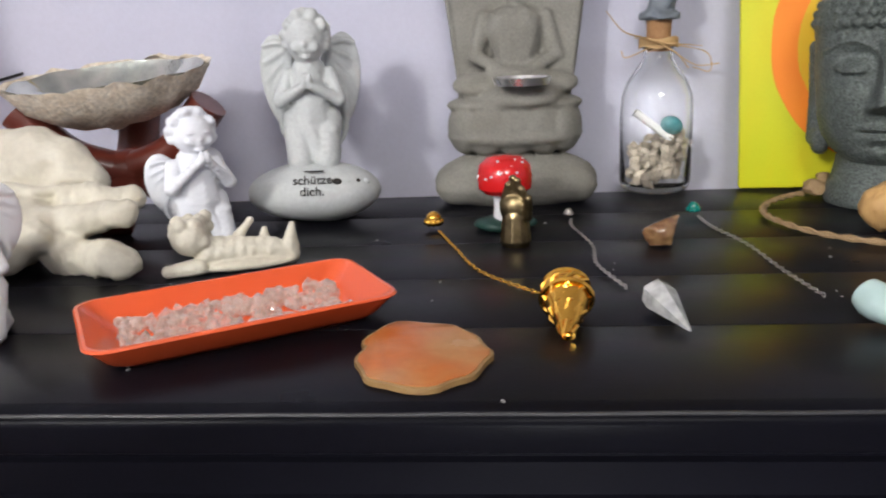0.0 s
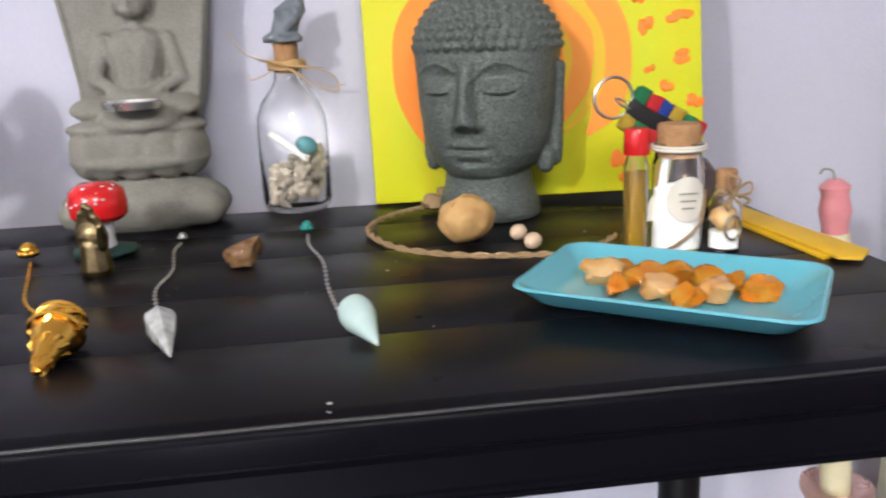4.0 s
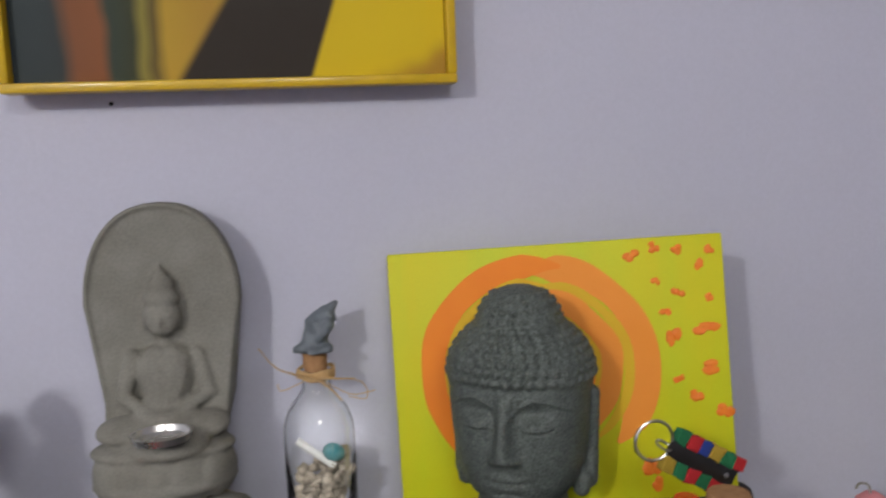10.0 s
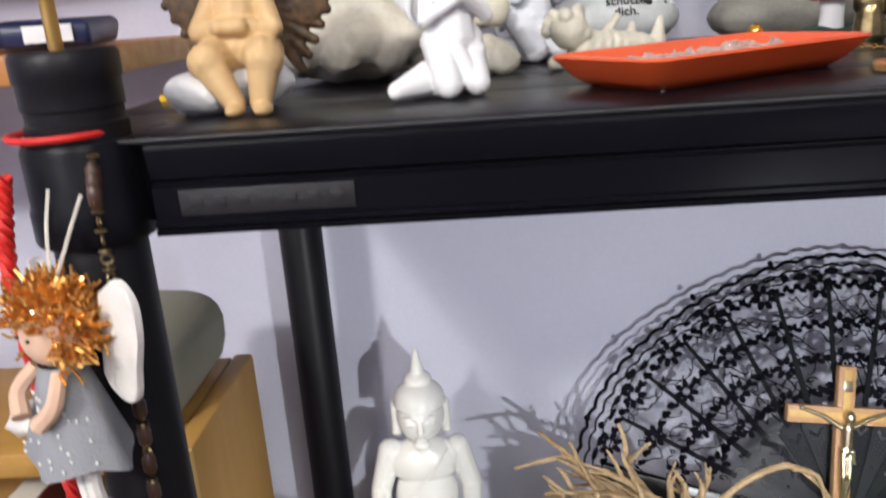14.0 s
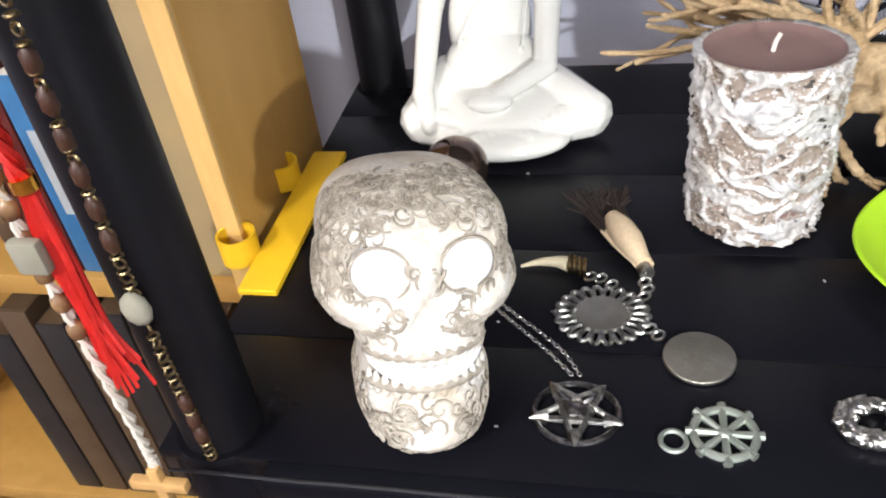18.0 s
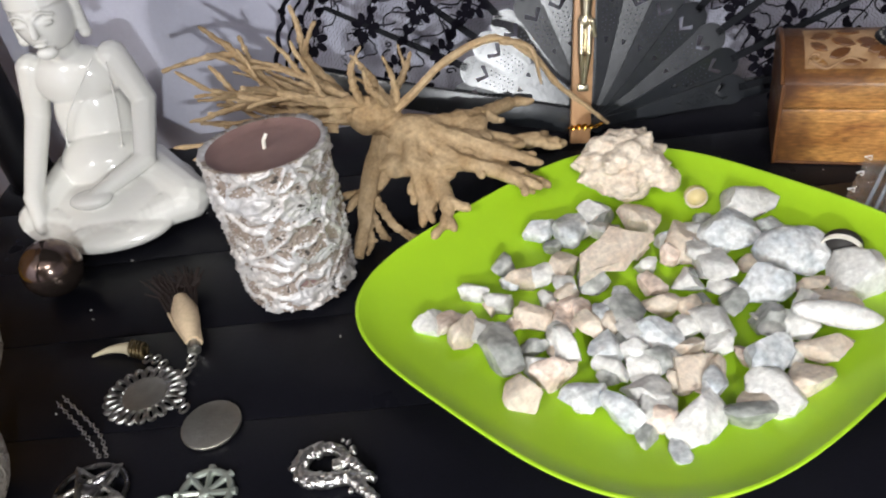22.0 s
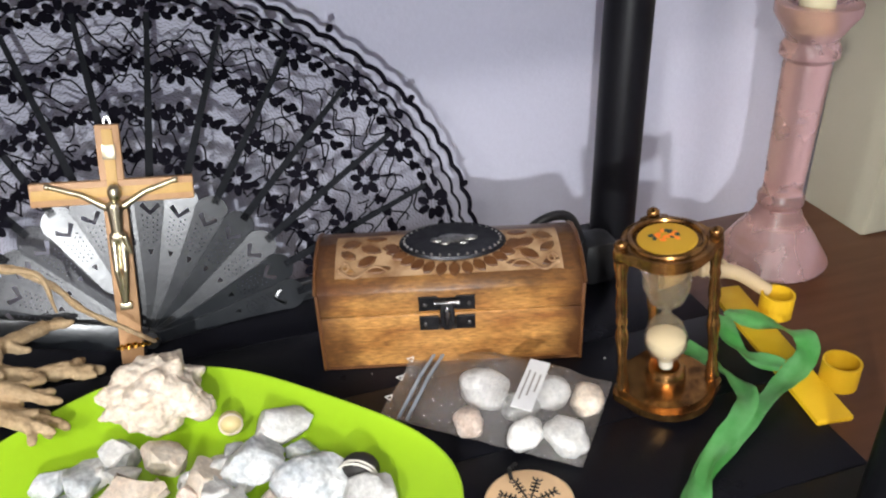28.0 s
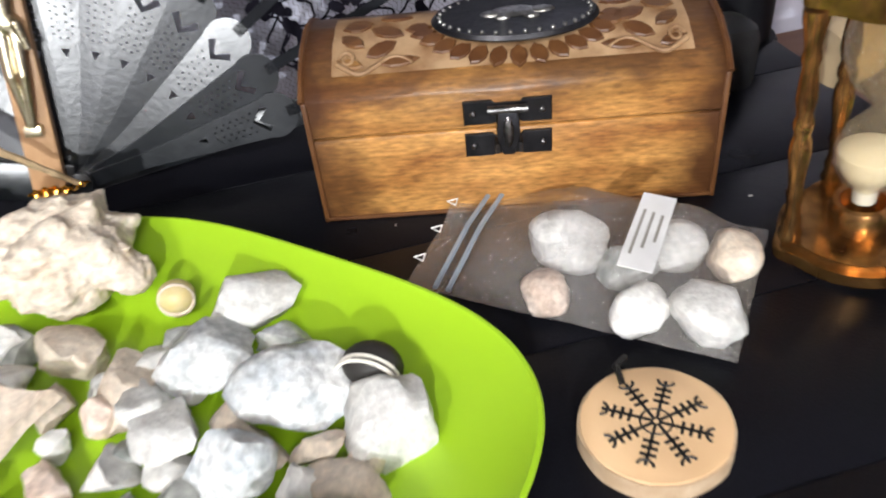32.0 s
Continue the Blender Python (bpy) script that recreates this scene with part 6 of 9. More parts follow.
part("split_ring", tube(mesh(), [(-0.014 + 0.0135 * math.cos(loop(k, 32)), 0.0, 0.0135 * math.sin(loop(k, 32))) for k in range(33)], 0.0011, 6, fm), M["silver"], kf)
part("ring_link", tube(mesh(), [(-0.006 + 0.006 * math.cos(loop(k, 16)), 0.003 * math.sin(loop(k, 16)), 0.002 * math.sin(loop(k, 16))) for k in range(17)], 0.0008, 6, fm), M["silver"], kf)

ys = thing("folded_strap", pose(0, 0, Z1), "folded yellow strap lying along the board's edge", "strap")
part("upper_layer", prism(mesh(), [(0.487, 0.630), (0.512, 0.640), (0.528, 0.462), (0.512, 0.446), (0.499, 0.452)], 0.0022, 0.0042, 0.0006), M["strap"], ys)
part("lower_layer", prism(mesh(), [(0.484, 0.626), (0.508, 0.636), (0.523, 0.470), (0.494, 0.460)], 0.0, 0.0020, 0.0005), M["strap"], ys)

for ob in list(bpy.data.objects):
    if ob.type == "MESH" and ob.name.split(".")[0] in ("glass", "crystal_chip"):
        ob.visible_shadow = False

# ---------------------------------------------------------------- lower board
# seated porcelain figure, one plain cast body
b = mesh()
ball(b, (0.012, -0.030, 0.022), (0.066, 0.052, 0.023), sub=4)
for s in (-1, 1):
    limb(b, (s * 0.030, -0.006, 0.030), (0.012 + s * 0.064, -0.052, 0.024), 0.027, 0.019, 14)
    limb(b, (0.012 + s * 0.062, -0.054, 0.020), (0.012 - s * 0.020, -0.082, 0.015), 0.018, 0.012, 14)
    limb(b, (s * 0.034, 0.014, 0.138), (s * 0.0465, 0.010, 0.094), 0.0135, 0.0115, 14)
limb(b, (-0.0465, 0.010, 0.094), (-0.050, -0.050, 0.046), 0.0112, 0.0085, 16)
limb(b, (-0.050, -0.050, 0.046), (-0.044, -0.070, 0.026), 0.0090, 0.0065, 10)
limb(b, (0.0465, 0.010, 0.094), (0.044, -0.030, 0.056), 0.0112, 0.0098, 14)
limb(b, (0.044, -0.030, 0.056), (0.008, -0.062, 0.046), 0.0098, 0.0075, 14)
ball(b, (0.002, -0.064, 0.044), (0.018, 0.012, 0.0075), sub=3)
ball(b, (0.012, -0.070, 0.014), (0.052, 0.030, 0.0140), sub=3)
ball(b, (0, 0.012, 0.074), (0.0335, 0.024, 0.058), sub=4)
ball(b, (0, 0.013, 0.124), (0.0370, 0.0225, 0.029), sub=4)
ball(b, (0.002, -0.004, 0.046), (0.040, 0.036, 0.032), sub=4)
tube(b, curve([(0.026, -0.004, 0.146), (0.010, -0.0125, 0.126), (-0.010, -0.0155, 0.100), (-0.024, -0.012, 0.070)], 8), 0.0012, 8)
tube(b, curve([(0.034, -0.002, 0.140), (0.031, -0.012, 0.100), (0.026, -0.022, 0.066)], 8), 0.0010, 8)
limb(b, (0, 0.012, 0.145), (0, 0.008, 0.165), 0.0138, 0.0132)
ball(b, (0, 0.003, 0.187), (0.0235, 0.0255, 0.0310), sub=4)
ball(b, (0, 0.007, 0.204), (0.0255, 0.028, 0.020), sub=4)
ball(b, (0, 0.010, 0.224), (0.0140, 0.0140, 0.010), sub=3)
limb(b, (0, 0.010, 0.228), (0, 0.010, 0.258), 0.0085, 0.0026)
limb(b, (0, -0.0215, 0.194), (0, -0.0255, 0.180), 0.0022, 0.0036)
ball(b, (0, -0.0225, 0.171), (0.0062, 0.003, 0.0022), sub=2)
ball(b, (0, -0.018, 0.162), (0.009, 0.006, 0.006), sub=2)
tube(b, [(0.0250 * math.cos(radians(a)), 0.007 - 0.0275 * math.sin(radians(a)), 0.2010) for a in range(0, 181, 10)], 0.0016, 6)
for s in (-1, 1):
    limb(b, (s * 0.0250, 0.008, 0.198), (s * 0.0250, 0.006, 0.166), 0.0045, 0.0052)
    ball(b, (s * 0.0098, -0.0195, 0.1880), (0.0066, 0.0035, 0.0024), sub=2)
    tube(b, curve([(s * 0.003, -0.0220, 0.193), (s * 0.0095, -0.0220, 0.1970), (s * 0.018, -0.0165, 0.193)], 4), 0.0014, 6)
sculpt(b, "buddha_figure", M["porcelain"], pose(-0.347, 0.655, Z2, 0, 0, 4) @ Matrix.Diagonal((1, 1, 0.925, 1)), "glossy white porcelain seated figure on the lower board", "statue", 0.0011, 6)

# bark candle
cd = thing("bark_candle", pose(-0.160, 0.507, Z2 + 0.0024, -4, 0, 0) @ pose(0, 0, 0, 0, 0, 20), "thick mauve-brown candle wrapped in silvered bark", "candle")
n, lev = 260, 120
verts, faces, kinds_ = [], [], []
for k in range(lev + 1):
    z = 0.115 * k / lev
    for i in range(n):
        a = loop(i, n)
        p = Vector((math.cos(a) * 0.0425, math.sin(a) * 0.0425, z))
        w = Vector((noise.noise(p * 55), noise.noise(p * 55 + Vector((9, 0, 0))), noise.noise(p * 55 + Vector((0, 9, 0))))) * 0.010
        q = Vector((p.x, p.y, p.z * 1.5)) + w
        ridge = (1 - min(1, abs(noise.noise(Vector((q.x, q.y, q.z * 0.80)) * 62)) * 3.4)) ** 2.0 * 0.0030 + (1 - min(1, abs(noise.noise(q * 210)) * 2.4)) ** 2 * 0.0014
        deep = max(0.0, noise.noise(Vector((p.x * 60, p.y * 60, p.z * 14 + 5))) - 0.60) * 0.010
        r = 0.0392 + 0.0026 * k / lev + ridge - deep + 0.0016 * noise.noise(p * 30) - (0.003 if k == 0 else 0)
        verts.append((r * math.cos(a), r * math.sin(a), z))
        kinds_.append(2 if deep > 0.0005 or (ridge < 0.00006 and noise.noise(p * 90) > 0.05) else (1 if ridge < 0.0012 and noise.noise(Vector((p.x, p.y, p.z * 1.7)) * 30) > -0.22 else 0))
faces = [(k * n + i, k * n + (i + 1) % n, (k + 1) * n + (i + 1) % n, (k + 1) * n + i) for k in range(lev) for i in range(n)]
top = len(verts)
verts += [(0.0388 * math.cos(loop(i, n)), 0.0388 * math.sin(loop(i, n)), 0.1135) for i in range(n)]
faces += [(lev * n + i, lev * n + (i + 1) % n, top + (i + 1) % n, top + i) for i in range(n)]
me = bpy.data.meshes.new("bark")
me.from_pydata(verts, [], faces)
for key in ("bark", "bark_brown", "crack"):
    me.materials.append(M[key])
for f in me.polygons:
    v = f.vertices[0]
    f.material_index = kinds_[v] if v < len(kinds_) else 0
me.shade_smooth()
bark = new("bark", me)
bark.parent = cd
tagged(bark, "silvered crinkled bark wrap")
part("wax", lathe(mesh(), [(0.0, 0.1105), (0.030, 0.1105), (0.0355, 0.1115), (0.0392, 0.114), (0.0392, 0.02), (0.0, 0.02)], 40, cap=False), M["wax_brown"], cd)
part("wick", tube(mesh(), [(0, 0, 0.110), (0.001, 0, 0.116), (0.004, 0.001, 0.120)], 0.0014, 8), M["wick"], cd)

# skull: cranium and face cast in one, jaw and teeth set apart
sk = thing("skull_ornament", pose(-0.345, 0.327, Z2 + 0.0005, 0, 0, 21) @ pose(0, 0, 0, -12, 6, 0) @ Matrix.Diagonal((0.985, 1.04, 1.045, 1)), "white carved resin skull ornament with scroll pattern all over", "skull")
def skull_face(x, z):
    a = abs(x)
    d = -0.0052 * bell(a, z, 0.0195, 0.1000, 0.0140, 0.0120, 4) + 0.0014 * bell(a, z, 0.018, 0.1140, 0.016, 0.003)
    d -= 0.0048 * (1 if 0.0730 < z < 0.0900 and a < 0.0080 * (0.0910 - z) / 0.016 else 0)
    d += 0.0030 * bell(a, z, 0.0, 0.0960, 0.0045, 0.008) + 0.0030 * bell(a, z, 0.032, 0.0820, 0.010, 0.006)
    return d


UPPER = ((0.0450, 0.0290, 0.0395, 0.030), (0.0540, 0.0318, 0.0430, 0.052), (0.0640, 0.0335, 0.0445, 0.066), (0.0700, 0.0360, 0.0450, 0.074), (0.0745, 0.0450, 0.0455, 0.079), (0.0820, 0.0490, 0.0460, 0.082), (0.0890, 0.0475, 0.0465, 0.083), (0.0950, 0.0440, 0.0470, 0.083),
         (0.1040, 0.0445, 0.0465, 0.081), (0.1110, 0.0430, 0.0435, 0.075), (0.1170, 0.0385, 0.0375, 0.064), (0.1215, 0.0310, 0.0290, 0.049), (0.1245, 0.0205, 0.0190, 0.033), (0.1260, 0.006, 0.006, 0.010))
JAW = ((0.0, 0.0150, 0.0290, 0.004), (0.003, 0.0240, 0.0370, 0.012), (0.010, 0.0305, 0.0430, 0.020), (0.020, 0.0335, 0.0440, 0.026), (0.034, 0.0338, 0.0430, 0.030), (0.042, 0.0310, 0.0405, 0.030), (0.047, 0.0285, 0.0375, 0.024))
b = loft(mesh(), UPPER, skull_face, 180, 2.6, 150)
cast(b, "cranium", M["skull"], sk, 0.0009, 2)
b = loft(mesh(), JAW, lambda x, z: 0.0020 * bell(abs(x), z, 0.0, 0.012, 0.014, 0.007), 120, 2.2, 70)
cast(b, "jaw", M["skull"], sk, 0.0010, 2)


def engrave(rows, count, seed, keep, parent):
    """Grey-brown scrolls and leaves in low relief on a lofted form."""
    rnd, bm = random.Random(seed), mesh()
    zs, ws, fs = (np.array(c) for c in zip(*[(r[0], r[1], r[2]) for r in rows]))
    back = np.array([r[3] for r in rows])

    def inside(p):
        if not zs[0] < p.z < zs[-1]:
            return False
        w, f, k = float(np.interp(p.z, zs, ws)), float(np.interp(p.z, zs, fs)), float(np.interp(p.z, zs, back))
        return abs(p.x / w) ** 2.6 + abs(p.y / (f if p.y < 0 else k)) ** 2.6 < 1
    heart = Vector((0, 0.010, (zs[0] + zs[-1]) / 2))

    def on(d):
        lo, hi = 0.0, 0.12
        for _ in range(14):
            mid = (lo + hi) / 2
            lo, hi = (mid, hi) if inside(heart + d * mid) else (lo, mid)
        return heart + d * lo
    for k in range(count):
        a, e = rnd.uniform(-3.4, 0.3), math.asin(rnd.uniform(-0.75, 0.99))
        d = Vector((math.cos(a) * math.cos(e), math.sin(a) * math.cos(e), math.sin(e)))
        p = on(d)
        if not keep(p):
            continue
        q = d.to_track_quat("Z", "Y").to_matrix()
        r0, turn, ph = rnd.uniform(0.0040, 0.0078), rnd.choice((-1, 1)) * rnd.uniform(0.45, 0.75), rnd.uniform(0, 6.3)
        pts = [on((p + q @ Vector((r0 * (1 - i / 13) * math.cos(ph + i * turn), r0 * (1 - i / 13) * math.sin(ph + i * turn), 0)) - heart).normalized()) for i in range(11)]
        tube(bm, pts, (0.00095, 0.00055), 5)
    ob = part("engraved_scroll", bm, M["scroll"], parent)
    return tagged(ob, "fine grey-brown carved scroll lines", kind="stuff")


def plain(p):
    """Where the carving leaves the surface smooth: sockets, nose and the middle of the brow."""
    if p.y > -0.012:
        return False
    return math.hypot(abs(p.x) - 0.0195, p.z - 0.100) < 0.0145 or (abs(p.x) < 0.009 and 0.071 < p.z < 0.093) or (math.hypot(p.x * 0.6, p.z - 0.1135) < 0.0070)


engrave(UPPER, 900, 9, lambda p: p.z > 0.067 and not plain(p), sk)
engrave(JAW, 420, 6, lambda p: p.z < 0.036 and not (abs(p.x) < 0.012 and 0.006 < p.z < 0.020), sk)
for s in (-1, 1):
    part("eye_disc", ball(mesh(), (s * 0.0195, -0.0392, 0.1000), (0.0126, 0.0052, 0.0118), (0, 0, s * 12), 3), M["white"], sk, "smooth white eye socket")
    part("socket_line", tube(mesh(), [Vector((s * 0.0195, -0.0412, 0.1000)) + Vector((0.0132 * math.cos(loop(k, 28)), 0.0030 * math.cos(loop(k, 28)) * s, 0.0124 * math.sin(loop(k, 28)))) for k in range(29)], 0.0007, 6), M["scroll"], sk)
for z in (0.0600, 0.0440):
    for k in range(13):
        a = radians(-90 + (k - 6) * 11)
        part("tooth", ball(mesh(), (0.0300 * math.cos(a), -0.0175 + 0.0268 * math.sin(a), z - 0.0022 * math.sin(a) - 0.0022), (0.0026, 0.0016, 0.0064), (0, 0, k * 11 - 66), 2), M["skull"], sk)
# Grey-brown band added behind each tooth row, seen through the gaps.
for z in (0.0600, 0.0440):
    part("gum_line", tube(mesh(), [(0.0292 * math.cos(radians(a)), -0.0175 + 0.0258 * math.sin(radians(a)), z - 0.0022 * math.sin(radians(a)) - 0.0022) for a in range(-160, -19, 10)], 0.0030, 8), M["scroll"], sk)
part("mouth_band", tube(mesh(), [(0.0302 * math.cos(radians(a)), -0.0175 + 0.0268 * math.sin(radians(a)), 0.0515 + 0.0045 * abs(math.cos(radians(a))) ** 2 - 0.0012) for a in range(-152, -27, 6)], [0.0012 + 0.0030 * math.sin(math.pi * k / 20) for k in range(21)], 10), M["chalk"], sk)

solo("steel_ball", ball(mesh(), (0, 0, 0.0232), 0.0232, sub=4), M["steelball"], pose(-0.357, 0.527, Z2), "dark polished metal ball on the board", "ball")

# charms
ct = thing("charm_bracelet", pose(0, 0, Z2), "silver coin charms linked with a tooth and a hair tuft", "charm")
b = mesh()
lathe(b, [(0.0, 0.0), (0.0145, 0.0), (0.0150, 0.001), (0.0145, 0.0030), (0.0125, 0.0034), (0.0, 0.0032)], 36, pose(-0.2525, 0.4045, 0.001), cap=False)
part("coin", b, M["nickel"], ct)
for k in range(22):
    a = loop(k, 22)
    part("scallop", tube(mesh(), [(-0.2525 + 0.0215 * math.cos(a) + 0.0058 * math.cos(loop(i, 10)) * math.cos(a) - 0.0026 * math.sin(loop(i, 10)) * math.sin(a), 0.4045 + 0.0185 * math.sin(a) + 0.0058 * math.cos(loop(i, 10)) * math.sin(a) + 0.0026 * math.sin(loop(i, 10)) * math.cos(a), 0.0026) for i in range(11)], 0.0015, 6), M["pewter"], ct)
part("hanging_coin", lathe(mesh(), [(0.0, 0.0), (0.0185, 0.0), (0.0192, 0.0006), (0.0192, 0.0019), (0.0185, 0.0024), (0.0172, 0.0018), (0.0, 0.0019)], 40, pose(-0.2005, 0.3745, 0.0005), cap=False), M["nickel"], ct)
for x, y in ((-0.2215, 0.389), (-0.226, 0.394), (-0.2285, 0.421), (-0.2265, 0.4275), (-0.228, 0.434), (-0.2475, 0.4305), (-0.254, 0.436), (-0.2605, 0.4375)):
    part("link", tube(mesh(), [(x + 0.0034 * math.cos(loop(k, 12)), y + 0.0034 * math.sin(loop(k, 12)), 0.003 + 0.0012 * math.cos(loop(k, 12))) for k in range(13)], 0.0009, 5), M["silver"], ct)
part("tooth", tube(mesh(), curve([(-0.304, 0.4465, 0.002), (-0.292, 0.4490, 0.004), (-0.281, 0.4485, 0.005), (-0.274, 0.4465, 0.005)], 5), (0.0010, 0.0052), 12), M["horn"], ct)
b = mesh()
for k in range(4):
    tube(b, [(-0.273 + 0.003 * k, 0.4465 - 0.0012 * k + 0.0058 * math.cos(loop(i, 12)), 0.0055 + 0.0052 * math.sin(loop(i, 12))) for i in range(13)], 0.0012, 5)
part("tooth_collar", b, M["bronze"], ct)
random.seed(5)
b, c = mesh(), mesh()
for k in range(70):
    a = random.uniform(-0.20, 0.20)
    e = random.uniform(0, 0.008)
    p0 = Vector((-0.2285 + random.uniform(-0.0045, 0.0045), 0.446, 0.004 + e * 0.4))
    d = Vector((math.sin(-0.42 + a), math.cos(-0.42 + a), 0.05))
    tube(b, [p0, p0 + d * 0.022 + Vector((d.y, -d.x, 0)) * a * 0.006, p0 + d * 0.047], (0.0019, 0.0011), 4)
    tube(c, [p0 + d * 0.036, p0 + d * 0.058, p0 + d * random.uniform(0.064, 0.080) + Vector((random.uniform(-1, 1) * 0.014, random.uniform(-1, 1) * 0.003, random.uniform(0, 0.009)))], (0.0017, 0.0006), 4)
d = Vector((math.sin(-0.42), math.cos(-0.42), 0.05))
tube(b, [Vector((-0.2285, 0.446, 0.0075)) + d * q for q in (0.0, 0.010, 0.022, 0.036, 0.048)], [0.0046, 0.0072, 0.0094, 0.0090, 0.0056], 12)
tagged(part("hair_tuft", b, M["brush_pale"], ct), "pale bound hair tuft", kind="stuff")
tagged(part("dark_tip", c, M["brush_hair"], ct), "dark flared hair tips", kind="stuff")
part("tuft_ferrule", lathe(mesh(), [(0.0048, 0), (0.0044, 0.010)], 14, pose(-0.2265, 0.439, 0.005, -90, 0, 18)), M["pewter"], ct)

wf = thing("wolf_pendant", pose(-0.264, 0.331, Z2), "dark silver openwork pendant on a thin chain", "pendant")
b = mesh()
tube(b, [(0.0215 * math.cos(loop(k, 40)), 0.0195 * math.sin(loop(k, 40)), 0.002) for k in range(41)], 0.0017, 8)
part("rim", b, M["dark_pewter"], wf)
tips = [Vector((0.0225 * math.cos(radians(-90 + 72 * k)), 0.0205 * math.sin(radians(-90 + 72 * k)), 0.0032)) for k in range(5)]
for k in range(5):
    p, q = tips[k], tips[(k + 2) % 5]
    part("star_bar", tube(mesh(), [p, p.lerp(q, 0.5) + Vector((0, 0, 0.0006 + 0.0004 * (k % 2))), q], [0.0013, 0.0023, 0.0013], 7), M["pewter"], wf)
    part("star_tip", tube(mesh(), [tips[k] * 0.72, tips[k] * 0.90 + Vector((0, 0, 0.001)), tips[k] * 1.10], [0.0042, 0.0026, 0.0006], 7), M["pewter"], wf)
b = mesh()
stone(b, (0, -0.001, 0.0040), (0.0060, 0.0085, 0.0034), 3.3, 3, 0.5)
for s in (-1, 1):
    tube(b, curve([(s * 0.003, 0.004, 0.006), (s * 0.008, 0.007, 0.007), (s * 0.010, 0.013, 0.005)], 5), (0.0022, 0.0009), 6)
part("animal_mask", b, M["dark_pewter"], wf)
b = mesh()
chain(b, [(-0.002, 0.024, 0.002), (-0.020, 0.045, 0.002), (-0.050, 0.074, 0.003)], 0.0010, 0.0026)
chain(b, [(0.002, 0.024, 0.002), (-0.012, 0.046, 0.002), (-0.048, 0.079, 0.003)], 0.0010, 0.0026)
part("chain", b, M["silver"], wf)

wh = thing("wheel_charm", pose(-0.192, 0.324, Z2), "greenish cast metal wheel charm with a ring", "charm")
b = mesh()
tube(b, [(0.0148 * math.cos(loop(k, 28)), 0.0148 * math.sin(loop(k, 28)), 0.002) for k in range(29)], 0.0022, 8)
for k in range(8):
    a = loop(k, 8)
    part("spoke", tube(mesh(), [(0.003 * math.cos(a), 0.003 * math.sin(a), 0.002), (0.0185 * math.cos(a), 0.0185 * math.sin(a), 0.002)], (0.0017, 0.0024), 7), M["jade_metal"], wh)
ball(b, (0, 0, 0.0022), (0.004, 0.004, 0.0024), sub=2)
part("wheel", b, M["jade_metal"], wh)
part("ring", tube(mesh(), [(-0.0245 + 0.0062 * math.cos(loop(k, 20)), -0.0065 + 0.0062 * math.sin(loop(k, 20)), 0.0018) for k in range(21)], 0.0014, 6), M["jade_metal"], wh)
b = mesh()
rnd = random.Random(12)
p = curve([(0.004, 0.008, 0.005), (-0.004, 0.016, 0.005), (-0.016, 0.016, 0.005), (-0.024, 0.008, 0.005), (-0.020, -0.003, 0.005), (-0.008, -0.006, 0.006), (0.006, -0.004, 0.006), (0.014, -0.010, 0.006), (0.024, -0.018, 0.005)], 6)
tube(b, p, [0.0030 + 0.0018 * math.sin(3.1 * k / (len(p) - 1)) for k in range(len(p))], 8)
tube(b, curve([(-0.004, 0.004, 0.006), (0.006, 0.006, 0.007), (0.014, -0.001, 0.007), (0.022, -0.006, 0.006)], 5), (0.0042, 0.0022), 8)
for k in range(60):
    q = p[rnd.randrange(len(p))]
    ball(b, q + Vector((rnd.uniform(-5, 5), rnd.uniform(-5, 5), rnd.uniform(0, 3))) * 0.001, rnd.uniform(0.0014, 0.0028), sub=1)
sculpt(b, "dragon_charm", M["silver"], pose(-0.113, 0.328, Z2, 0, 0, -4), "cast silver coiled dragon charm on the board", "charm", 0.0005, 1, amount=0.0022, nscale=380)

# square plate with pebbles
pm = pose(0.079, 0.4445, Z2)
pl = thing("square_plate", pm, "lime green plastic plate with rounded corners, heaped with pebbles", "plate")
part("plate", dish(mesh(), 0.163, 0.163, 0.021, 0.66, 0.0026, 4.2, 128, m=Matrix.Diagonal((1.02, 0.875, 1, 1)) @ pose(0, 0, 0, 0, 0, 41), bow=3.3), M["plate"], pl)
PEB = "pebble from the heap on the green plate"
kinds = ("small white pebble on the green plate", "blue-grey veined pebble on the green plate", "cream rounded pebble on the green plate", "dark grey rough pebble on the green plate", "rosy brown pebble on the green plate")


def pebbles(rows, z=0.0):
    for k, (x, y, a, c, s) in enumerate(rows):
        r = a * 0.00128
        seed = x * 91 + y * 53 + s
        solo("pebble", stone(mesh(), (0, 0, 0), (r, r * (0.68 + 0.25 * ((seed * 7) % 1)), r * (0.55 + 0.2 * ((seed * 3) % 1))), seed, 3, 0.30, cuts=10), STONES[int(c)], pose(x, y, Z2 + 0.0045 + r * 0.42 + z, 0, 0, s * 40), kinds[int(c)], "pebble", PEB)


pebbles(((0.166, 0.527, 21, 0, 1), (0.088, 0.520, 15, 2, 2), (0.042, 0.517, 15, 1, 3), (0.060, 0.535, 12, 0, 4), (0.148, 0.495, 19, 1, 5), (0.117, 0.490, 15, 2, 6), (0.182, 0.460, 21, 1, 7), (0.207, 0.470, 9, 3, 8)))
pebbles(((0.214, 0.437, 19, 0, 1), (0.128, 0.464, 15, 0, 3), (0.152, 0.437, 18, 1, 4), (0.110, 0.452, 11, 0, 5), (0.190, 0.416, 15, 2, 6), (0.172, 0.379, 15, 2, 7), (0.148, 0.405, 14, 3, 8), (0.118, 0.406, 14, 0, 9)))
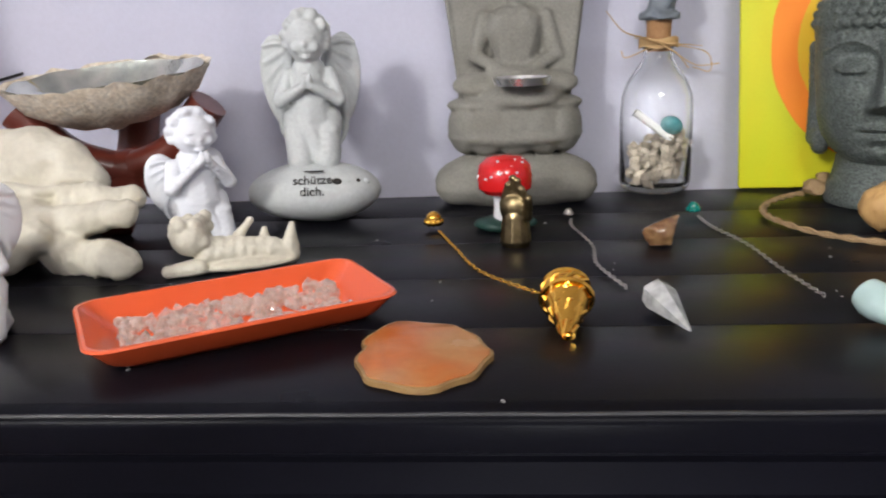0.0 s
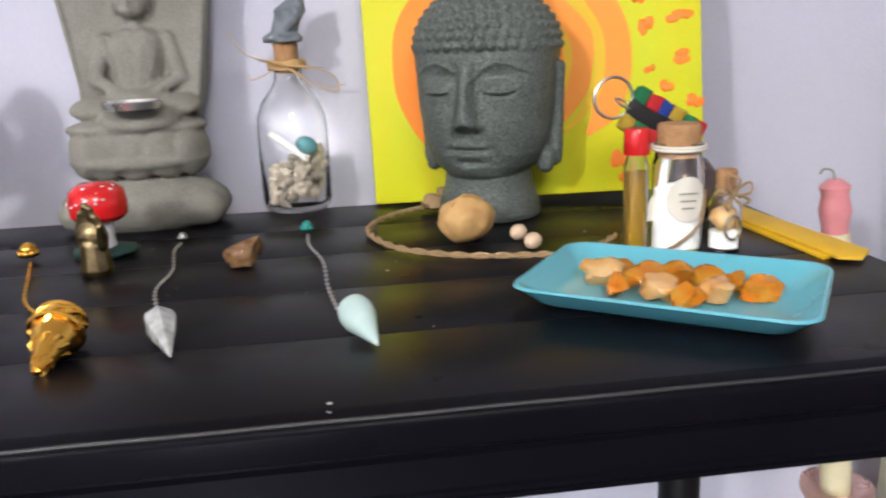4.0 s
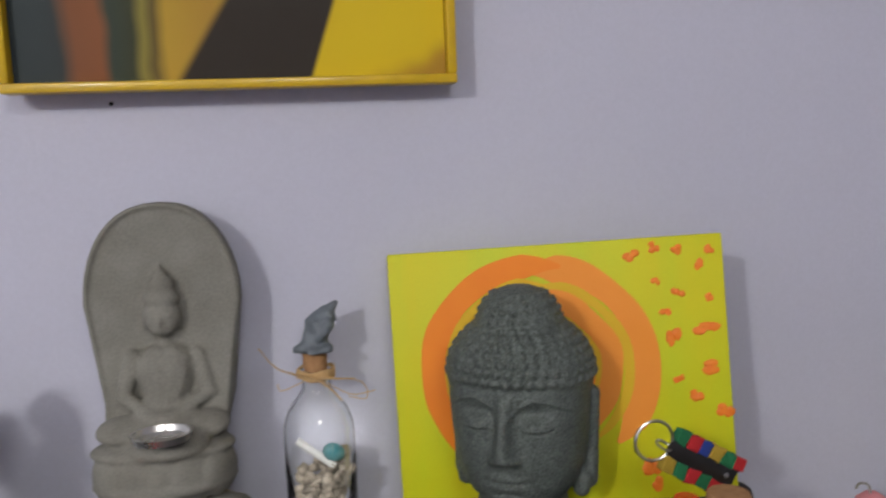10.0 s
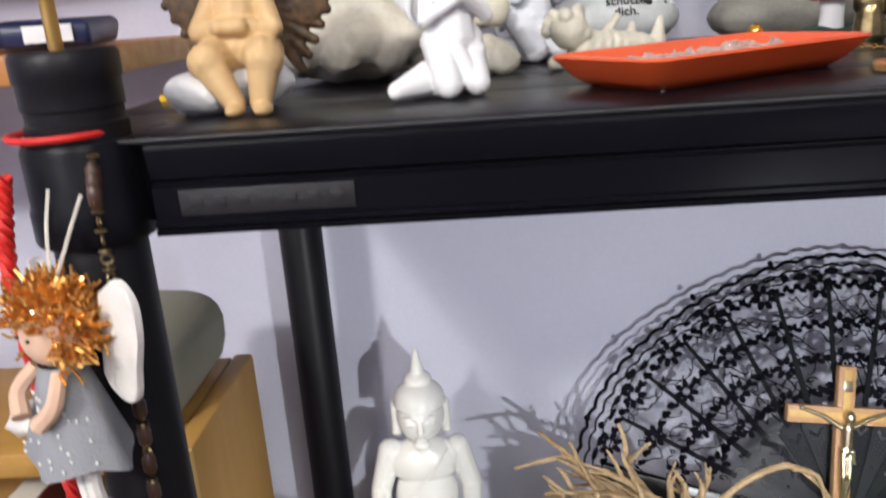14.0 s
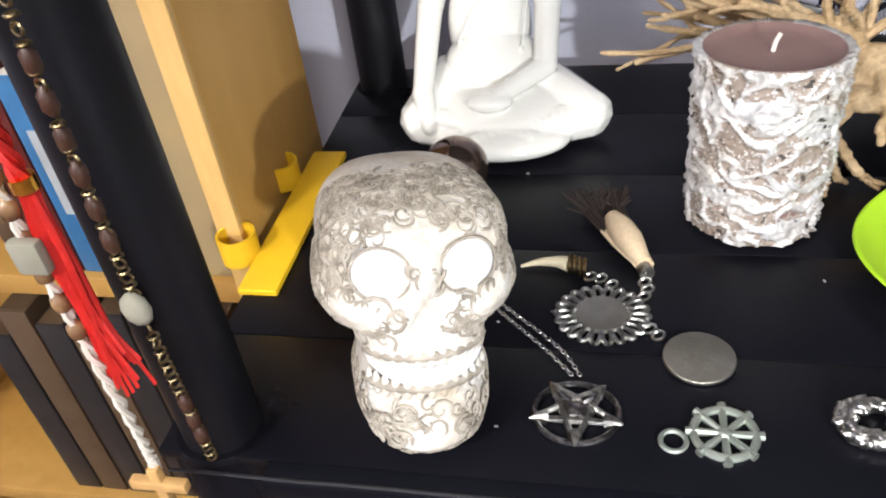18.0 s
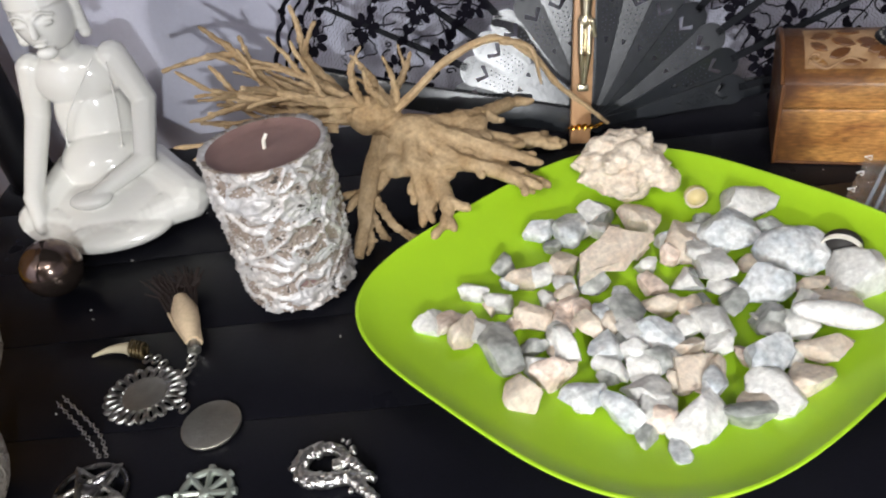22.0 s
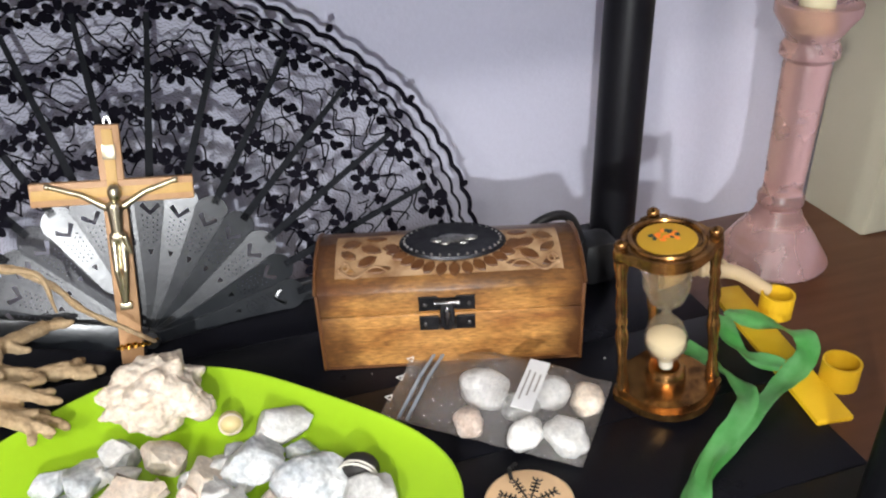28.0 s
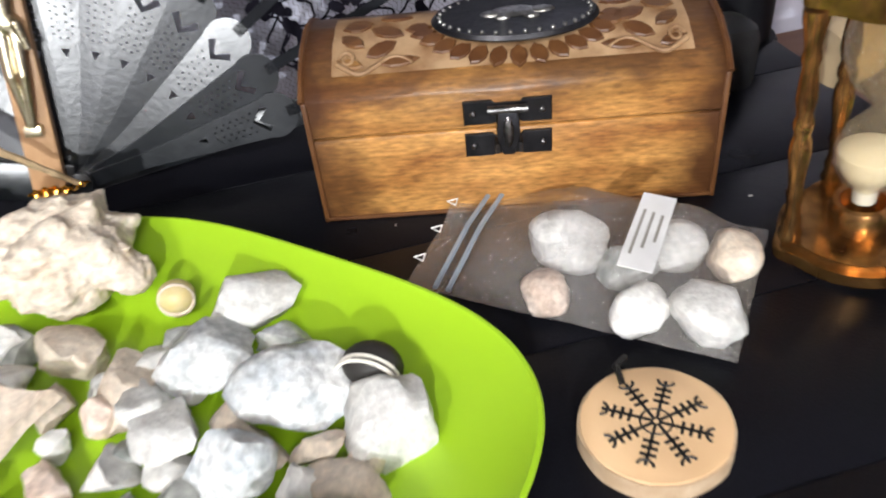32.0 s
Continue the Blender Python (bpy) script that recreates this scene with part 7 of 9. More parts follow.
pebbles(((0.138, 0.378, 18, 1, 2), (0.086, 0.432, 13, 2, 3), (0.061, 0.426, 14, 3, 4), (0.030, 0.482, 12, 2, 5), (0.031, 0.451, 10, 2, 6), (0.083, 0.404, 13, 1, 7), (0.098, 0.393, 10, 2, 8), (0.050, 0.402, 12, 1, 9)))
pebbles(((-0.061, 0.436, 10, 0, 1), (-0.038, 0.424, 14, 2, 2), (-0.014, 0.404, 17, 3, 3), (-0.030, 0.464, 10, 0, 4), (-0.017, 0.450, 12, 0, 5), (-0.012, 0.488, 10, 3, 6), (0.020, 0.524, 13, 1, 7), (0.002, 0.472, 12, 2, 8)))
pebbles(((0.006, 0.432, 13, 2, 1), (0.028, 0.440, 10, 4, 2), (0.052, 0.430, 12, 1, 3), (0.024, 0.404, 13, 0, 4), (-0.004, 0.370, 13, 2, 5), (0.013, 0.383, 13, 4, 6), (0.032, 0.361, 13, 1, 7), (0.048, 0.386, 12, 0, 8)))
pebbles(((0.064, 0.393, 10, 0, 1), (0.078, 0.384, 11, 3, 2), (0.094, 0.371, 16, 2, 3), (0.133, 0.350, 15, 0, 4), (0.066, 0.362, 12, 0, 5), (0.051, 0.349, 13, 1, 6), (0.070, 0.345, 11, 4, 7), (0.089, 0.336, 17, 0, 8)))
pebbles(((0.118, 0.338, 14, 3, 1), (0.075, 0.320, 8, 1, 2), (0.156, 0.360, 13, 2, 3), (0.108, 0.425, 10, 2, 4), (0.165, 0.398, 12, 0, 5), (0.020, 0.420, 9, 0, 6), (0.180, 0.500, 10, 1, 7), (0.134, 0.515, 8, 3, 8)))
pebbles(((0.120, 0.475, 10, 0, 5), (0.065, 0.405, 9, 0, 3), (0.105, 0.360, 10, 1, 2), (0.040, 0.418, 9, 2, 7)), 0.006)
rnd = random.Random(41)
small = []
while len(small) < 62:
    x, y = rnd.uniform(-0.055, 0.215), rnd.uniform(0.330, 0.540)
    if abs(x - 0.080) / 0.150 + abs(y - 0.430) / 0.130 < 0.92 and all((x - q[0]) ** 2 + (y - q[1]) ** 2 > 0.00022 for q in small):
        small.append((x, y, rnd.uniform(7, 12), rnd.choice((0, 0, 0, 1, 2, 2, 3, 4)), rnd.uniform(1, 9)))
pebbles(small)
b = ball(mesh(), (0, 0, 0), (0.0255, 0.0085, 0.0075), sub=3)
solo("pebble", rough(b, 0.0015, 60), STONES[0], pose(0.183, 0.394, Z2 + 0.026, 0, 4, -16), "long smooth white pebble on top of the heap", "pebble", PEB)
b = mesh()
prism(b, [(0.030, 0.004), (0.014, 0.010), (0.005, 0.026), (-0.004, 0.010), (-0.022, 0.006), (-0.030, -0.016), (-0.012, -0.010), (0.002, -0.014), (0.016, -0.004)], -0.004, 0.004, 0.002)
solo("fossil", rough(b, 0.002, 90), STONES[2], pose(0.066, 0.474, Z2 + 0.023, 8, -6, 10), "flat tan three-pronged shell piece among the pebbles", "shell")
b = mesh()
stone(b, (0, 0, 0.022), (0.032, 0.026, 0.023), 2.2, 4, 0.35)
limb(b, (0.010, -0.010, 0.030), (0.030, -0.020, 0.016), 0.014, 0.010, 6)
limb(b, (-0.014, 0.006, 0.034), (0.012, 0.010, 0.036), 0.013, 0.012, 6)
rnd = random.Random(6)
for k in range(19):
    a, e = k * 2.4, rnd.uniform(-0.15, 1.35)
    d = Vector((math.cos(a) * math.cos(e), math.sin(a) * math.cos(e) * 0.85, math.sin(e) * 0.85))
    limb(b, Vector((0, 0, 0.022)) + d * 0.022, Vector((0, 0, 0.022)) + d * rnd.uniform(0.031, 0.040), 0.0115, 0.0022, 5)
sculpt(b, "spiky_shell", STONES[2], pose(0.088, 0.571, Z2 + 0.010) @ Matrix.Diagonal((1.02, 1.0, 0.86, 1)), "cream spiky murex shell resting on the plate's rim", "shell", 0.0010, 1, amount=0.006, nscale=110)
ms = thing("snail_shell", pose(0.136, 0.538, Z2 + 0.008), "small banded yellow snail shell on the plate", "shell")
part("whorl", ball(mesh(), (0, 0, 0.008), (0.0085, 0.0080, 0.0075), sub=3), M["snail"], ms)
part("band", tube(mesh(), [(0.0072 * math.cos(loop(k, 20)), -0.003 + 0.002 * math.sin(loop(k, 20)), 0.008 + 0.0068 * math.sin(loop(k, 20))) for k in range(21)], 0.0012, 6), STONES[2], ms)
zs = thing("snail_shell", pose(0.212, 0.462, Z2 + 0.010, 0, 0, -30), "black and cream striped snail shell among the pebbles", "shell")
part("whorl", ball(mesh(), (0, 0, 0.010), (0.0125, 0.010, 0.0105), sub=3), M["ink"], zs)
for k in range(4):
    part("stripe", tube(mesh(), [((0.0126 - 0.0012 * k * k * 0.4) * math.cos(loop(i, 22)) , -0.004 + 0.0032 * k - 0.003, 0.010 + (0.0107 - 0.0012 * k * k * 0.4) * math.sin(loop(i, 22))) for i in range(23)], 0.0008, 5), M["paper"], zs)

# dried root
rt = thing("dried_root", pose(-0.070, 0.618, Z2), "tan dried root with many twisting branches", "root")
rnd = random.Random(14)


def sprout(p, d, ln, r, depth, flat):
    """A knotty root that bends as it goes and forks into thinner ones with blunt ends."""
    pts, d = [p.copy()], d.normalized()
    for k in range(4):
        d = (d + Vector((rnd.uniform(-1, 1), rnd.uniform(-1, 1), rnd.uniform(-1, 1) * flat)) * 0.26).normalized()
        q = pts[-1] + d * ln / 4
        q.z = max(q.z, 0.004)
        pts.append(q)
    end = r * (0.74 if depth else 0.50)
    line = curve(pts, 4)
    line.append(line[-1] + d * end * 0.7)
    rad = [(r + (end - r) * k / (len(line) - 2)) * (1 + 0.16 * math.sin(k * 1.9 + ln * 900)) for k in range(len(line) - 1)] + [end * 0.45]
    part("rootlet", rough(tube(mesh(), line, rad, 7), 0.0009, 170, rnd.random() * 9), M["root"], rt)
    for k in range(2 if depth else 0):
        e = (d + Vector((rnd.uniform(-1, 1), rnd.uniform(-1, 1), rnd.uniform(-1, 1) * flat)) * 0.62).normalized()
        sprout(pts[rnd.choice((3, 4, 4))], e, ln * rnd.uniform(0.45, 0.75), end * rnd.uniform(0.72, 0.95), depth - 1, flat)


def roots(count, start, spread, aim, jitter, ln, r, depth, flat=0.6):
    for k in range(count):
        p = Vector(start) + Vector((rnd.uniform(-1, 1) * spread[0], rnd.uniform(-1, 1) * spread[1], rnd.uniform(-1, 1) * spread[2]))
        d = Vector(aim) + Vector((rnd.uniform(-1, 1) * jitter[0], rnd.uniform(-1, 1) * jitter[1], rnd.uniform(-1, 1) * jitter[2]))
        sprout(p, d, rnd.uniform(*ln), rnd.uniform(*r), depth, flat)


def knots(bm, p, d, ln, r0, r1, flat):
    """One knobbly finger of the root; gives back its line and last direction."""
    pts, d = [Vector(p)], d.normalized()
    for k in range(5):
        d = (d + Vector((rnd.uniform(-1, 1), rnd.uniform(-1, 1), rnd.uniform(-1, 1) * flat)) * 0.20).normalized()
        q = pts[-1] + d * ln / 5
        q.z = max(q.z, r1 + 0.001)
        pts.append(q)
    line = curve(pts, 4)
    rad = [(r0 + (r1 - r0) * k / (len(line) - 1)) * (1 + 0.22 * noise.noise((k * 0.55, ln * 700, r0 * 900))) for k in range(len(line))]
    tube(bm, line, rad, 8)
    ball(bm, line[-1], r1 * 0.95, sub=1)
    return pts, d


b = ball(ball(ball(mesh(), (-0.030, 0, 0.070), (0.022, 0.014, 0.016), sub=3), (-0.002, -0.010, 0.058), (0.026, 0.016, 0.013), sub=3), (-0.058, 0.006, 0.076), (0.032, 0.011, 0.011), (0, 20, 0), 3)
for k in range(13):
    t = radians(-118 + 138 * k / 12 + rnd.uniform(-4, 4))
    reach = (0.050 + 0.038 * max(0.0, math.cos(t))) * rnd.uniform(0.86, 1.08)
    d = Vector((math.cos(t), math.sin(t) * 0.80, -0.22 - 0.40 * max(0.0, -math.sin(t))))
    p = Vector((-0.004 + 0.014 * math.cos(t), -0.010 + 0.008 * math.sin(t), 0.060 - 0.004 * (k % 3)))
    pts, e = knots(b, p, d, reach, 0.0082, 0.0056, 0.4)
    ball(b, p + d.normalized() * reach * 0.42, (0.015, 0.013, 0.0062), (0, 0, math.degrees(t)), 2)
    for q, sd in ((pts[3], -1), (pts[4], 1), (pts[5], 0), (pts[5], rnd.choice((-1, 1)))):
        turn_ = sd * rnd.uniform(0.45, 0.8)
        f = Vector((e.x * math.cos(turn_) - e.y * math.sin(turn_), e.x * math.sin(turn_) + e.y * math.cos(turn_), e.z + rnd.uniform(-0.25, 0.15)))
        knots(b, q, f, rnd.uniform(0.012, 0.024), 0.0047, 0.0032, 0.4)
ob = cast(rough(b, 0.0016, 140), "web", M["root"], rt, 0.0011, 1)
tagged(ob, "broad webbed root crown with blunt knobbly fingers")
roots(15, (-0.052, 0.004, 0.078), (0.022, 0.010, 0.009), (-0.92, 0.08, 0.42), (0.20, 0.25, 0.30), (0.056, 0.088), (0.0032, 0.0050), 1)
roots(5, (-0.060, -0.004, 0.076), (0.016, 0.008, 0.008), (-1.0, -0.05, 0.12), (0.1, 0.25, 0.16), (0.085, 0.125), (0.0028, 0.0040), 0)
roots(7, (-0.034, 0.0, 0.080), (0.024, 0.010, 0.006), (-0.15, 0.05, 1.0), (0.6, 0.3, 0.2), (0.020, 0.034), (0.0026, 0.0040), 1)
part("rootlet", rough(tube(mesh(), curve([(-0.024, -0.020, 0.060), (-0.036, -0.048, 0.040), (-0.042, -0.074, 0.020), (-0.048, -0.098, 0.006)], 6), [0.0085, 0.0082, 0.0080, 0.0078, 0.0076, 0.0074, 0.0072, 0.0070, 0.0068, 0.0066, 0.0064, 0.0062, 0.0060, 0.0056, 0.0054, 0.0052, 0.0050, 0.0046, 0.0040], 9), 0.0016, 110), M["root"], rt)
roots(3, (-0.038, -0.062, 0.028), (0.004, 0.006, 0.004), (0.15, -0.65, -0.6), (0.25, 0.1, 0.1), (0.022, 0.034), (0.0036, 0.0046), 1, 0.3)
part("tendril", rough(tube(mesh(), curve([(-0.022, -0.004, 0.066), (0.002, 0.0, 0.084), (0.034, 0.005, 0.108), (0.072, 0.010, 0.118), (0.100, 0.012, 0.098), (0.118, 0.010, 0.072), (0.140, 0.014, 0.048), (0.158, 0.020, 0.026)], 7), (0.0038, 0.0017), 7), 0.001, 150), M["root"], rt)
part("tendril", rough(tube(mesh(), curve([(0.076, 0.010, 0.116), (0.098, 0.006, 0.108), (0.104, -0.004, 0.082)], 7), (0.0030, 0.0012), 7), 0.001, 150), M["root"], rt)

# crucifix
cb, ctop = Vector((0.066, 0.655, Z2)), Vector((0.085, 0.708, Z2 + 0.180))
up = (ctop - cb).normalized()
rt_ = Vector((1, 0.02, 0)).normalized()
rt_ = (rt_ - up * rt_.dot(up)).normalized()
cx = Matrix((rt_, up.cross(rt_), up)).transposed().to_4x4()
cx.translation = cb
cr = thing("crucifix", cx, "small light wooden crucifix with gilt figure, leaning on the fan", "crucifix")
part("upright", box(mesh(), 0, 0, 0.094, 0.0170, 0.009, 0.188, 0.0008), M["oak"], cr)
part("crossbar", box(mesh(), 0, -0.0005, 0.138, 0.116, 0.0094, 0.0175, 0.0008), M["oak"], cr)
part("inlay", box(mesh(), 0, -0.0050, 0.138, 0.114, 0.0012, 0.0075, 0.0002), M["pine_edge"], cr)
part("inlay", box(mesh(), 0, -0.0052, 0.150, 0.0075, 0.0012, 0.070, 0.0002), M["pine_edge"], cr)
part("title_plate", box(mesh(), 0, -0.0060, 0.168, 0.0095, 0.0012, 0.011, 0.0003), M["gilt"], cr)
part("hanging_loop", tube(mesh(), [(0.0022 * math.cos(loop(k, 14)), 0.003, 0.190 + 0.0032 * math.sin(loop(k, 14))) for k in range(15)], 0.0008, 5), M["silver"], cr)
b = mesh()
ball(b, (0.001, -0.012, 0.138), (0.0052, 0.0052, 0.0068), sub=3)
limb(b, (0, -0.010, 0.127), (0, -0.010, 0.106), 0.0060, 0.0042, 14)
for s in (-1, 1):
    limb(b, (s * 0.006, -0.009, 0.127), (s * 0.022, -0.008, 0.137), 0.0030, 0.0024, 14)
    limb(b, (s * 0.022, -0.008, 0.137), (s * 0.043, -0.007, 0.144), 0.0024, 0.0020, 14)
    ball(b, (s * 0.045, -0.007, 0.1445), 0.0026, sub=2)
    limb(b, (s * 0.003, -0.010, 0.104), (s * 0.003, -0.013, 0.078), 0.0036, 0.0027, 14)
    limb(b, (s * 0.003, -0.013, 0.078), (s * 0.001, -0.009, 0.052), 0.0026, 0.0018, 14)
ball(b, (0, -0.010, 0.104), (0.0064, 0.0048, 0.0062), sub=2)
limb(b, (0.005, -0.013, 0.104), (0.008, -0.012, 0.092), 0.0026, 0.0016, 6)
ob = part("figure", b, M["gilt"], cr)
rm = ob.modifiers.new("melt", "REMESH")
rm.mode, rm.voxel_size, rm.use_smooth_shade = "VOXEL", 0.0006, True
sm = ob.modifiers.new("soften", "SMOOTH")
sm.factor, sm.iterations = 0.5, 3
part("foot_rest", box(mesh(), 0, -0.007, 0.049, 0.009, 0.006, 0.006, 0.0008), M["gilt"], cr)
b = mesh()
for k in range(3):
    chain(b, [(-0.012, -0.0065, 0.014), (0.0, -0.0068, 0.0145 + 0.001 * k), (0.012, -0.0062, 0.0155), (0.020, 0.0, 0.017)], 0.0013, 0.0022)
part("gold_chain", b, M["gold"], cr)

# lace fan
piv = Vector((0.082, 0.669, Z2 + 0.009))
fan_m = pose(*piv, -16.4, 0, -2)
fan = thing("lace_fan", fan_m, "open black lace hand fan propped against the wall", "fan")
A0, A1, NST = 9.0, 163.0, 14
RI, RO = 0.128, 0.286


def polar(r, deg, y=0.0):
    return (r * math.cos(radians(deg)), y, r * math.sin(radians(deg)))


def stick_mesh():
    """One fan stick: a wedge with a round tip, pierced by an arrow, rows of dots and a small triangle."""
    bm = mesh()
    half = [(0.0, 0.0040), (0.040, 0.0046), (0.060, 0.0066), (0.080, 0.0087), (0.100, 0.0108), (0.1085, 0.0117)]
    tip = [(0.1148 + 0.0132 * math.cos(radians(t)), 0.0132 * math.sin(radians(t))) for t in range(-104, 105, 16)]
    loops = [[(r, -h) for r, h in half] + tip + [(r, h) for r, h in half[::-1]],
             [(0.1015, 0.0), (0.1088, 0.0080), (0.1118, 0.0056), (0.1050, 0.0), (0.1118, -0.0056), (0.1088, -0.0080)],
             [(0.0690, 0.0), (0.0738, 0.0022), (0.0738, -0.0022)]]
    for sg in (-1, 1):
        for col in (0.024, 0.056):
            for i in range(6):
                r = 0.0795 + 0.0040 * i + (0.002 if col > 0.03 else 0)
                z, q = sg * col * r, 0.0007
                loops.append([(r - q, z), (r, z + q), (r + q, z), (r, z - q)])
    edges = []
    for pts in loops:
        vs = [bm.verts.new((r, 0, z)) for r, z in pts]
        edges += [bm.edges.new((vs[i], vs[(i + 1) % len(vs)])) for i in range(len(vs))]
    bmesh.ops.triangle_fill(bm, use_beauty=True, edges=edges, normal=(0, -1, 0))
    bmesh.ops.solidify(bm, geom=bm.faces[:], thickness=0.0008)
    return bm


first = None
for k in range(NST):
    a = A0 + (A1 - A0) * k / (NST - 1)
    m = pose(0, 0.0008 * k - 0.004, 0, 0, -a, 0) @ pose(0, 0, 0, 5 + 4 * math.sin(k * 2.3), 0, 0)
    if first is None:
        blade = first = part("stick", stick_mesh(), M["blade"], fan, m=m, smooth=False)
        ribm = part("rib", prism(mesh(), [(0.122, -0.0032), (RO - 0.030, -0.0020), (RO - 0.030, 0.0020), (0.122, 0.0032)], -0.0012, 0.0, m=pose(0, 0, 0, 90, 0, 0)), M["fan_rib"], blade, smooth=False)
    else:
        blade = again(first, m, fan)
        again(ribm, Matrix(), blade)
for s, a in ((0, A0 - 2), (1, A1 + 2.5)):
    m = pose(0, -0.005 if s else 0.006, 0, 0, -a, 0)
    part("guard_stick", box(mesh(), RO * 0.47, 0, 0, RO * 0.92, 0.003, 0.022 if s else 0.016, 0.001), M["blade"], fan, m=m)
part("rivet", lathe(mesh(), [(0.0, -0.010), (0.006, -0.009), (0.0068, -0.006), (0.0068, 0.008), (0.0, 0.009)], 20, pose(0, 0, 0, 90, 0, 0), cap=False), M["blade"], fan)

verts, faces = [], []


def ribbon(pts, w, y):
    """A flat thread in the fan's plane."""
    base = len(verts)
    n = len(pts)
    for i, (x, z) in enumerate(pts):
        x0, z0 = pts[max(i - 1, 0)]
        x1, z1 = pts[min(i + 1, n - 1)]
        dx, dz = x1 - x0, z1 - z0
        ln = math.hypot(dx, dz) or 1
        verts.append((x - dz / ln * w / 2, y, z + dx / ln * w / 2))
        verts.append((x + dz / ln * w / 2, y, z - dx / ln * w / 2))
    for i in range(n - 1):
        faces.append((base + 2 * i, base + 2 * i + 1, base + 2 * i + 3, base + 2 * i + 2))


def pl2(r, deg):
    return (r * math.cos(radians(deg)), r * math.sin(radians(deg)))


rnd = random.Random(77)
YL = 0.003
# fine hexagonal net
for i in range(52):
    r = RI - 0.010 + (RO - RI - 0.006) * i / 51
    ribbon([pl2(r + 0.0011 * (1 if j % 2 else -1), A0 + (A1 - A0) * j / 170) for j in range(171)], 0.00030, YL + 0.0008)
# trailing stems
for i in range(84):
    a = rnd.uniform(A0, A1 - 8)
    r = rnd.uniform(RI + 0.005, RO - 0.035)
    ph, da, amp = rnd.uniform(0, 6), rnd.uniform(10, 24), rnd.uniform(0.004, 0.011)
    ribbon([pl2(r + amp * math.sin(ph + j * 0.55) + 0.0012 * j * rnd.choice((0.4, 0.6)), min(A1, a + da * j / 22)) for j in range(23)], 0.0014, YL)
for i in range(34):
    a, r = rnd.uniform(A0 + 2, A1 - 2), rnd.uniform(RI, RO - 0.025)
    ph, rr = rnd.uniform(0, 6.3), rnd.uniform(0.003, 0.007)
    cx0, cz0 = pl2(r, a)
    ribbon([(cx0 + rr * math.cos(ph + j * 0.5) * (1 - j / 18), cz0 + rr * 0.6 * math.sin(ph + j * 0.5) * (1 - j / 18)) for j in range(14)], 0.0015, YL)
# flowers with leaves


def disc(cx0, cz0, rx, rz, rot, y):
    base = len(verts)
    verts.append((cx0, y, cz0))
    c, s = math.cos(rot), math.sin(rot)
    for j in range(8):
        a = loop(j, 8)
        px, pz = rx * math.cos(a), rz * math.sin(a)
        verts.append((cx0 + px * c - pz * s, y, cz0 + px * s + pz * c))
    for j in range(8):
        faces.append((base, base + 1 + j, base + 1 + (j + 1) % 8))


for row, (r, cnt, off) in enumerate(((RI + 0.018, 8, 0.3), (RI + 0.052, 9, 0.75), (RI + 0.088, 10, 0.25), (RO - 0.030, 12, 0.6))):
    for k in range(cnt):
        a = A0 + (A1 - A0) * (k + off) / cnt
        if not A0 + 1 < a < A1 - 1:
            continue
        cx0, cz0 = pl2(r, a)
        big = 1.22 if row < 3 else 1.3
        for j in range(7):
            t = loop(j, 7) + k
            disc(cx0 + 0.0066 * big * math.cos(t), cz0 + 0.0066 * big * math.sin(t), 0.0042 * big, 0.0027 * big, t, YL - 0.0004)
        for j in (0, 1):
            t = radians(a + 90 + 180 * j)
            for i in range(5):
                disc(cx0 + (0.012 + 0.0055 * i) * math.cos(t), cz0 + (0.012 + 0.0055 * i) * math.sin(t) + 0.002 * (-1) ** i, 0.0056 - 0.0006 * i, 0.0028, t + 0.5 * (-1) ** i, YL - 0.0003)
# scalloped double border
for r, w, amp in ((RO - 0.004, 0.0040, 0.0032), (RO - 0.0135, 0.0024, 0.0030), (RO - 0.022, 0.0018, 0.0024)):
    ribbon([pl2(r + amp * abs(math.sin(j * 0.26)) + 0.003 * math.sin(j * 0.037), A0 - 1 + (A1 - A0 + 2) * j / 420) for j in range(421)], w, YL)
for k in range(46):
    a = A0 + (A1 - A0) * (k + 0.5) / 46
    cx0, cz0 = pl2(RO - 0.018 + rnd.uniform(-0.004, 0.004), a)
    disc(cx0, cz0, rnd.uniform(0.003, 0.008), rnd.uniform(0.002, 0.0045), radians(a + 90), YL - 0.0002)
for k in range(9):
    a = A0 + (A1 - A0) * (k + 0.5) / 9
    disc(*pl2(RO + 0.002, a), 0.004, 0.003, radians(a), YL)
me = bpy.data.meshes.new("lace")
me.from_pydata(verts, [], faces)
me.materials.append(M["lace"])
lc = new("lace", me)
lc.parent = fan
lc["label"], lc["kind"] = "black floral lace leaf with scalloped edge", "stuff"

# wooden box
bx = thing("wooden_box", pose(0.306, 0.566, Z2, 0, 0, -15), "carved burnt-wood trinket box with domed lid and iron hasp", "box")
BW, BD = 0.200, 0.088
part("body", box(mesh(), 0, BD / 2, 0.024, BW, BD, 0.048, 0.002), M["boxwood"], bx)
b = mesh()
prof = [(0, 0.0485), (0, 0.069), (0.010, 0.077), (0.026, 0.084), (0.044, 0.0865), (0.062, 0.084), (0.078, 0.077), (0.088, 0.069), (0.088, 0.0485)]
vsl = [b.verts.new((-BW / 2, y, z)) for y, z in prof]
vsr = [b.verts.new((BW / 2, y, z)) for y, z in prof]
for k in range(len(prof)):
    q = (k + 1) % len(prof)
    b.faces.new((vsl[k], vsl[q], vsr[q], vsr[k]))
b.faces.new(vsl[::-1])
b.faces.new(vsr)
bmesh.ops.bevel(b, geom=b.edges[:], offset=0.0012, segments=1, affect="EDGES")
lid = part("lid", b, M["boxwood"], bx)


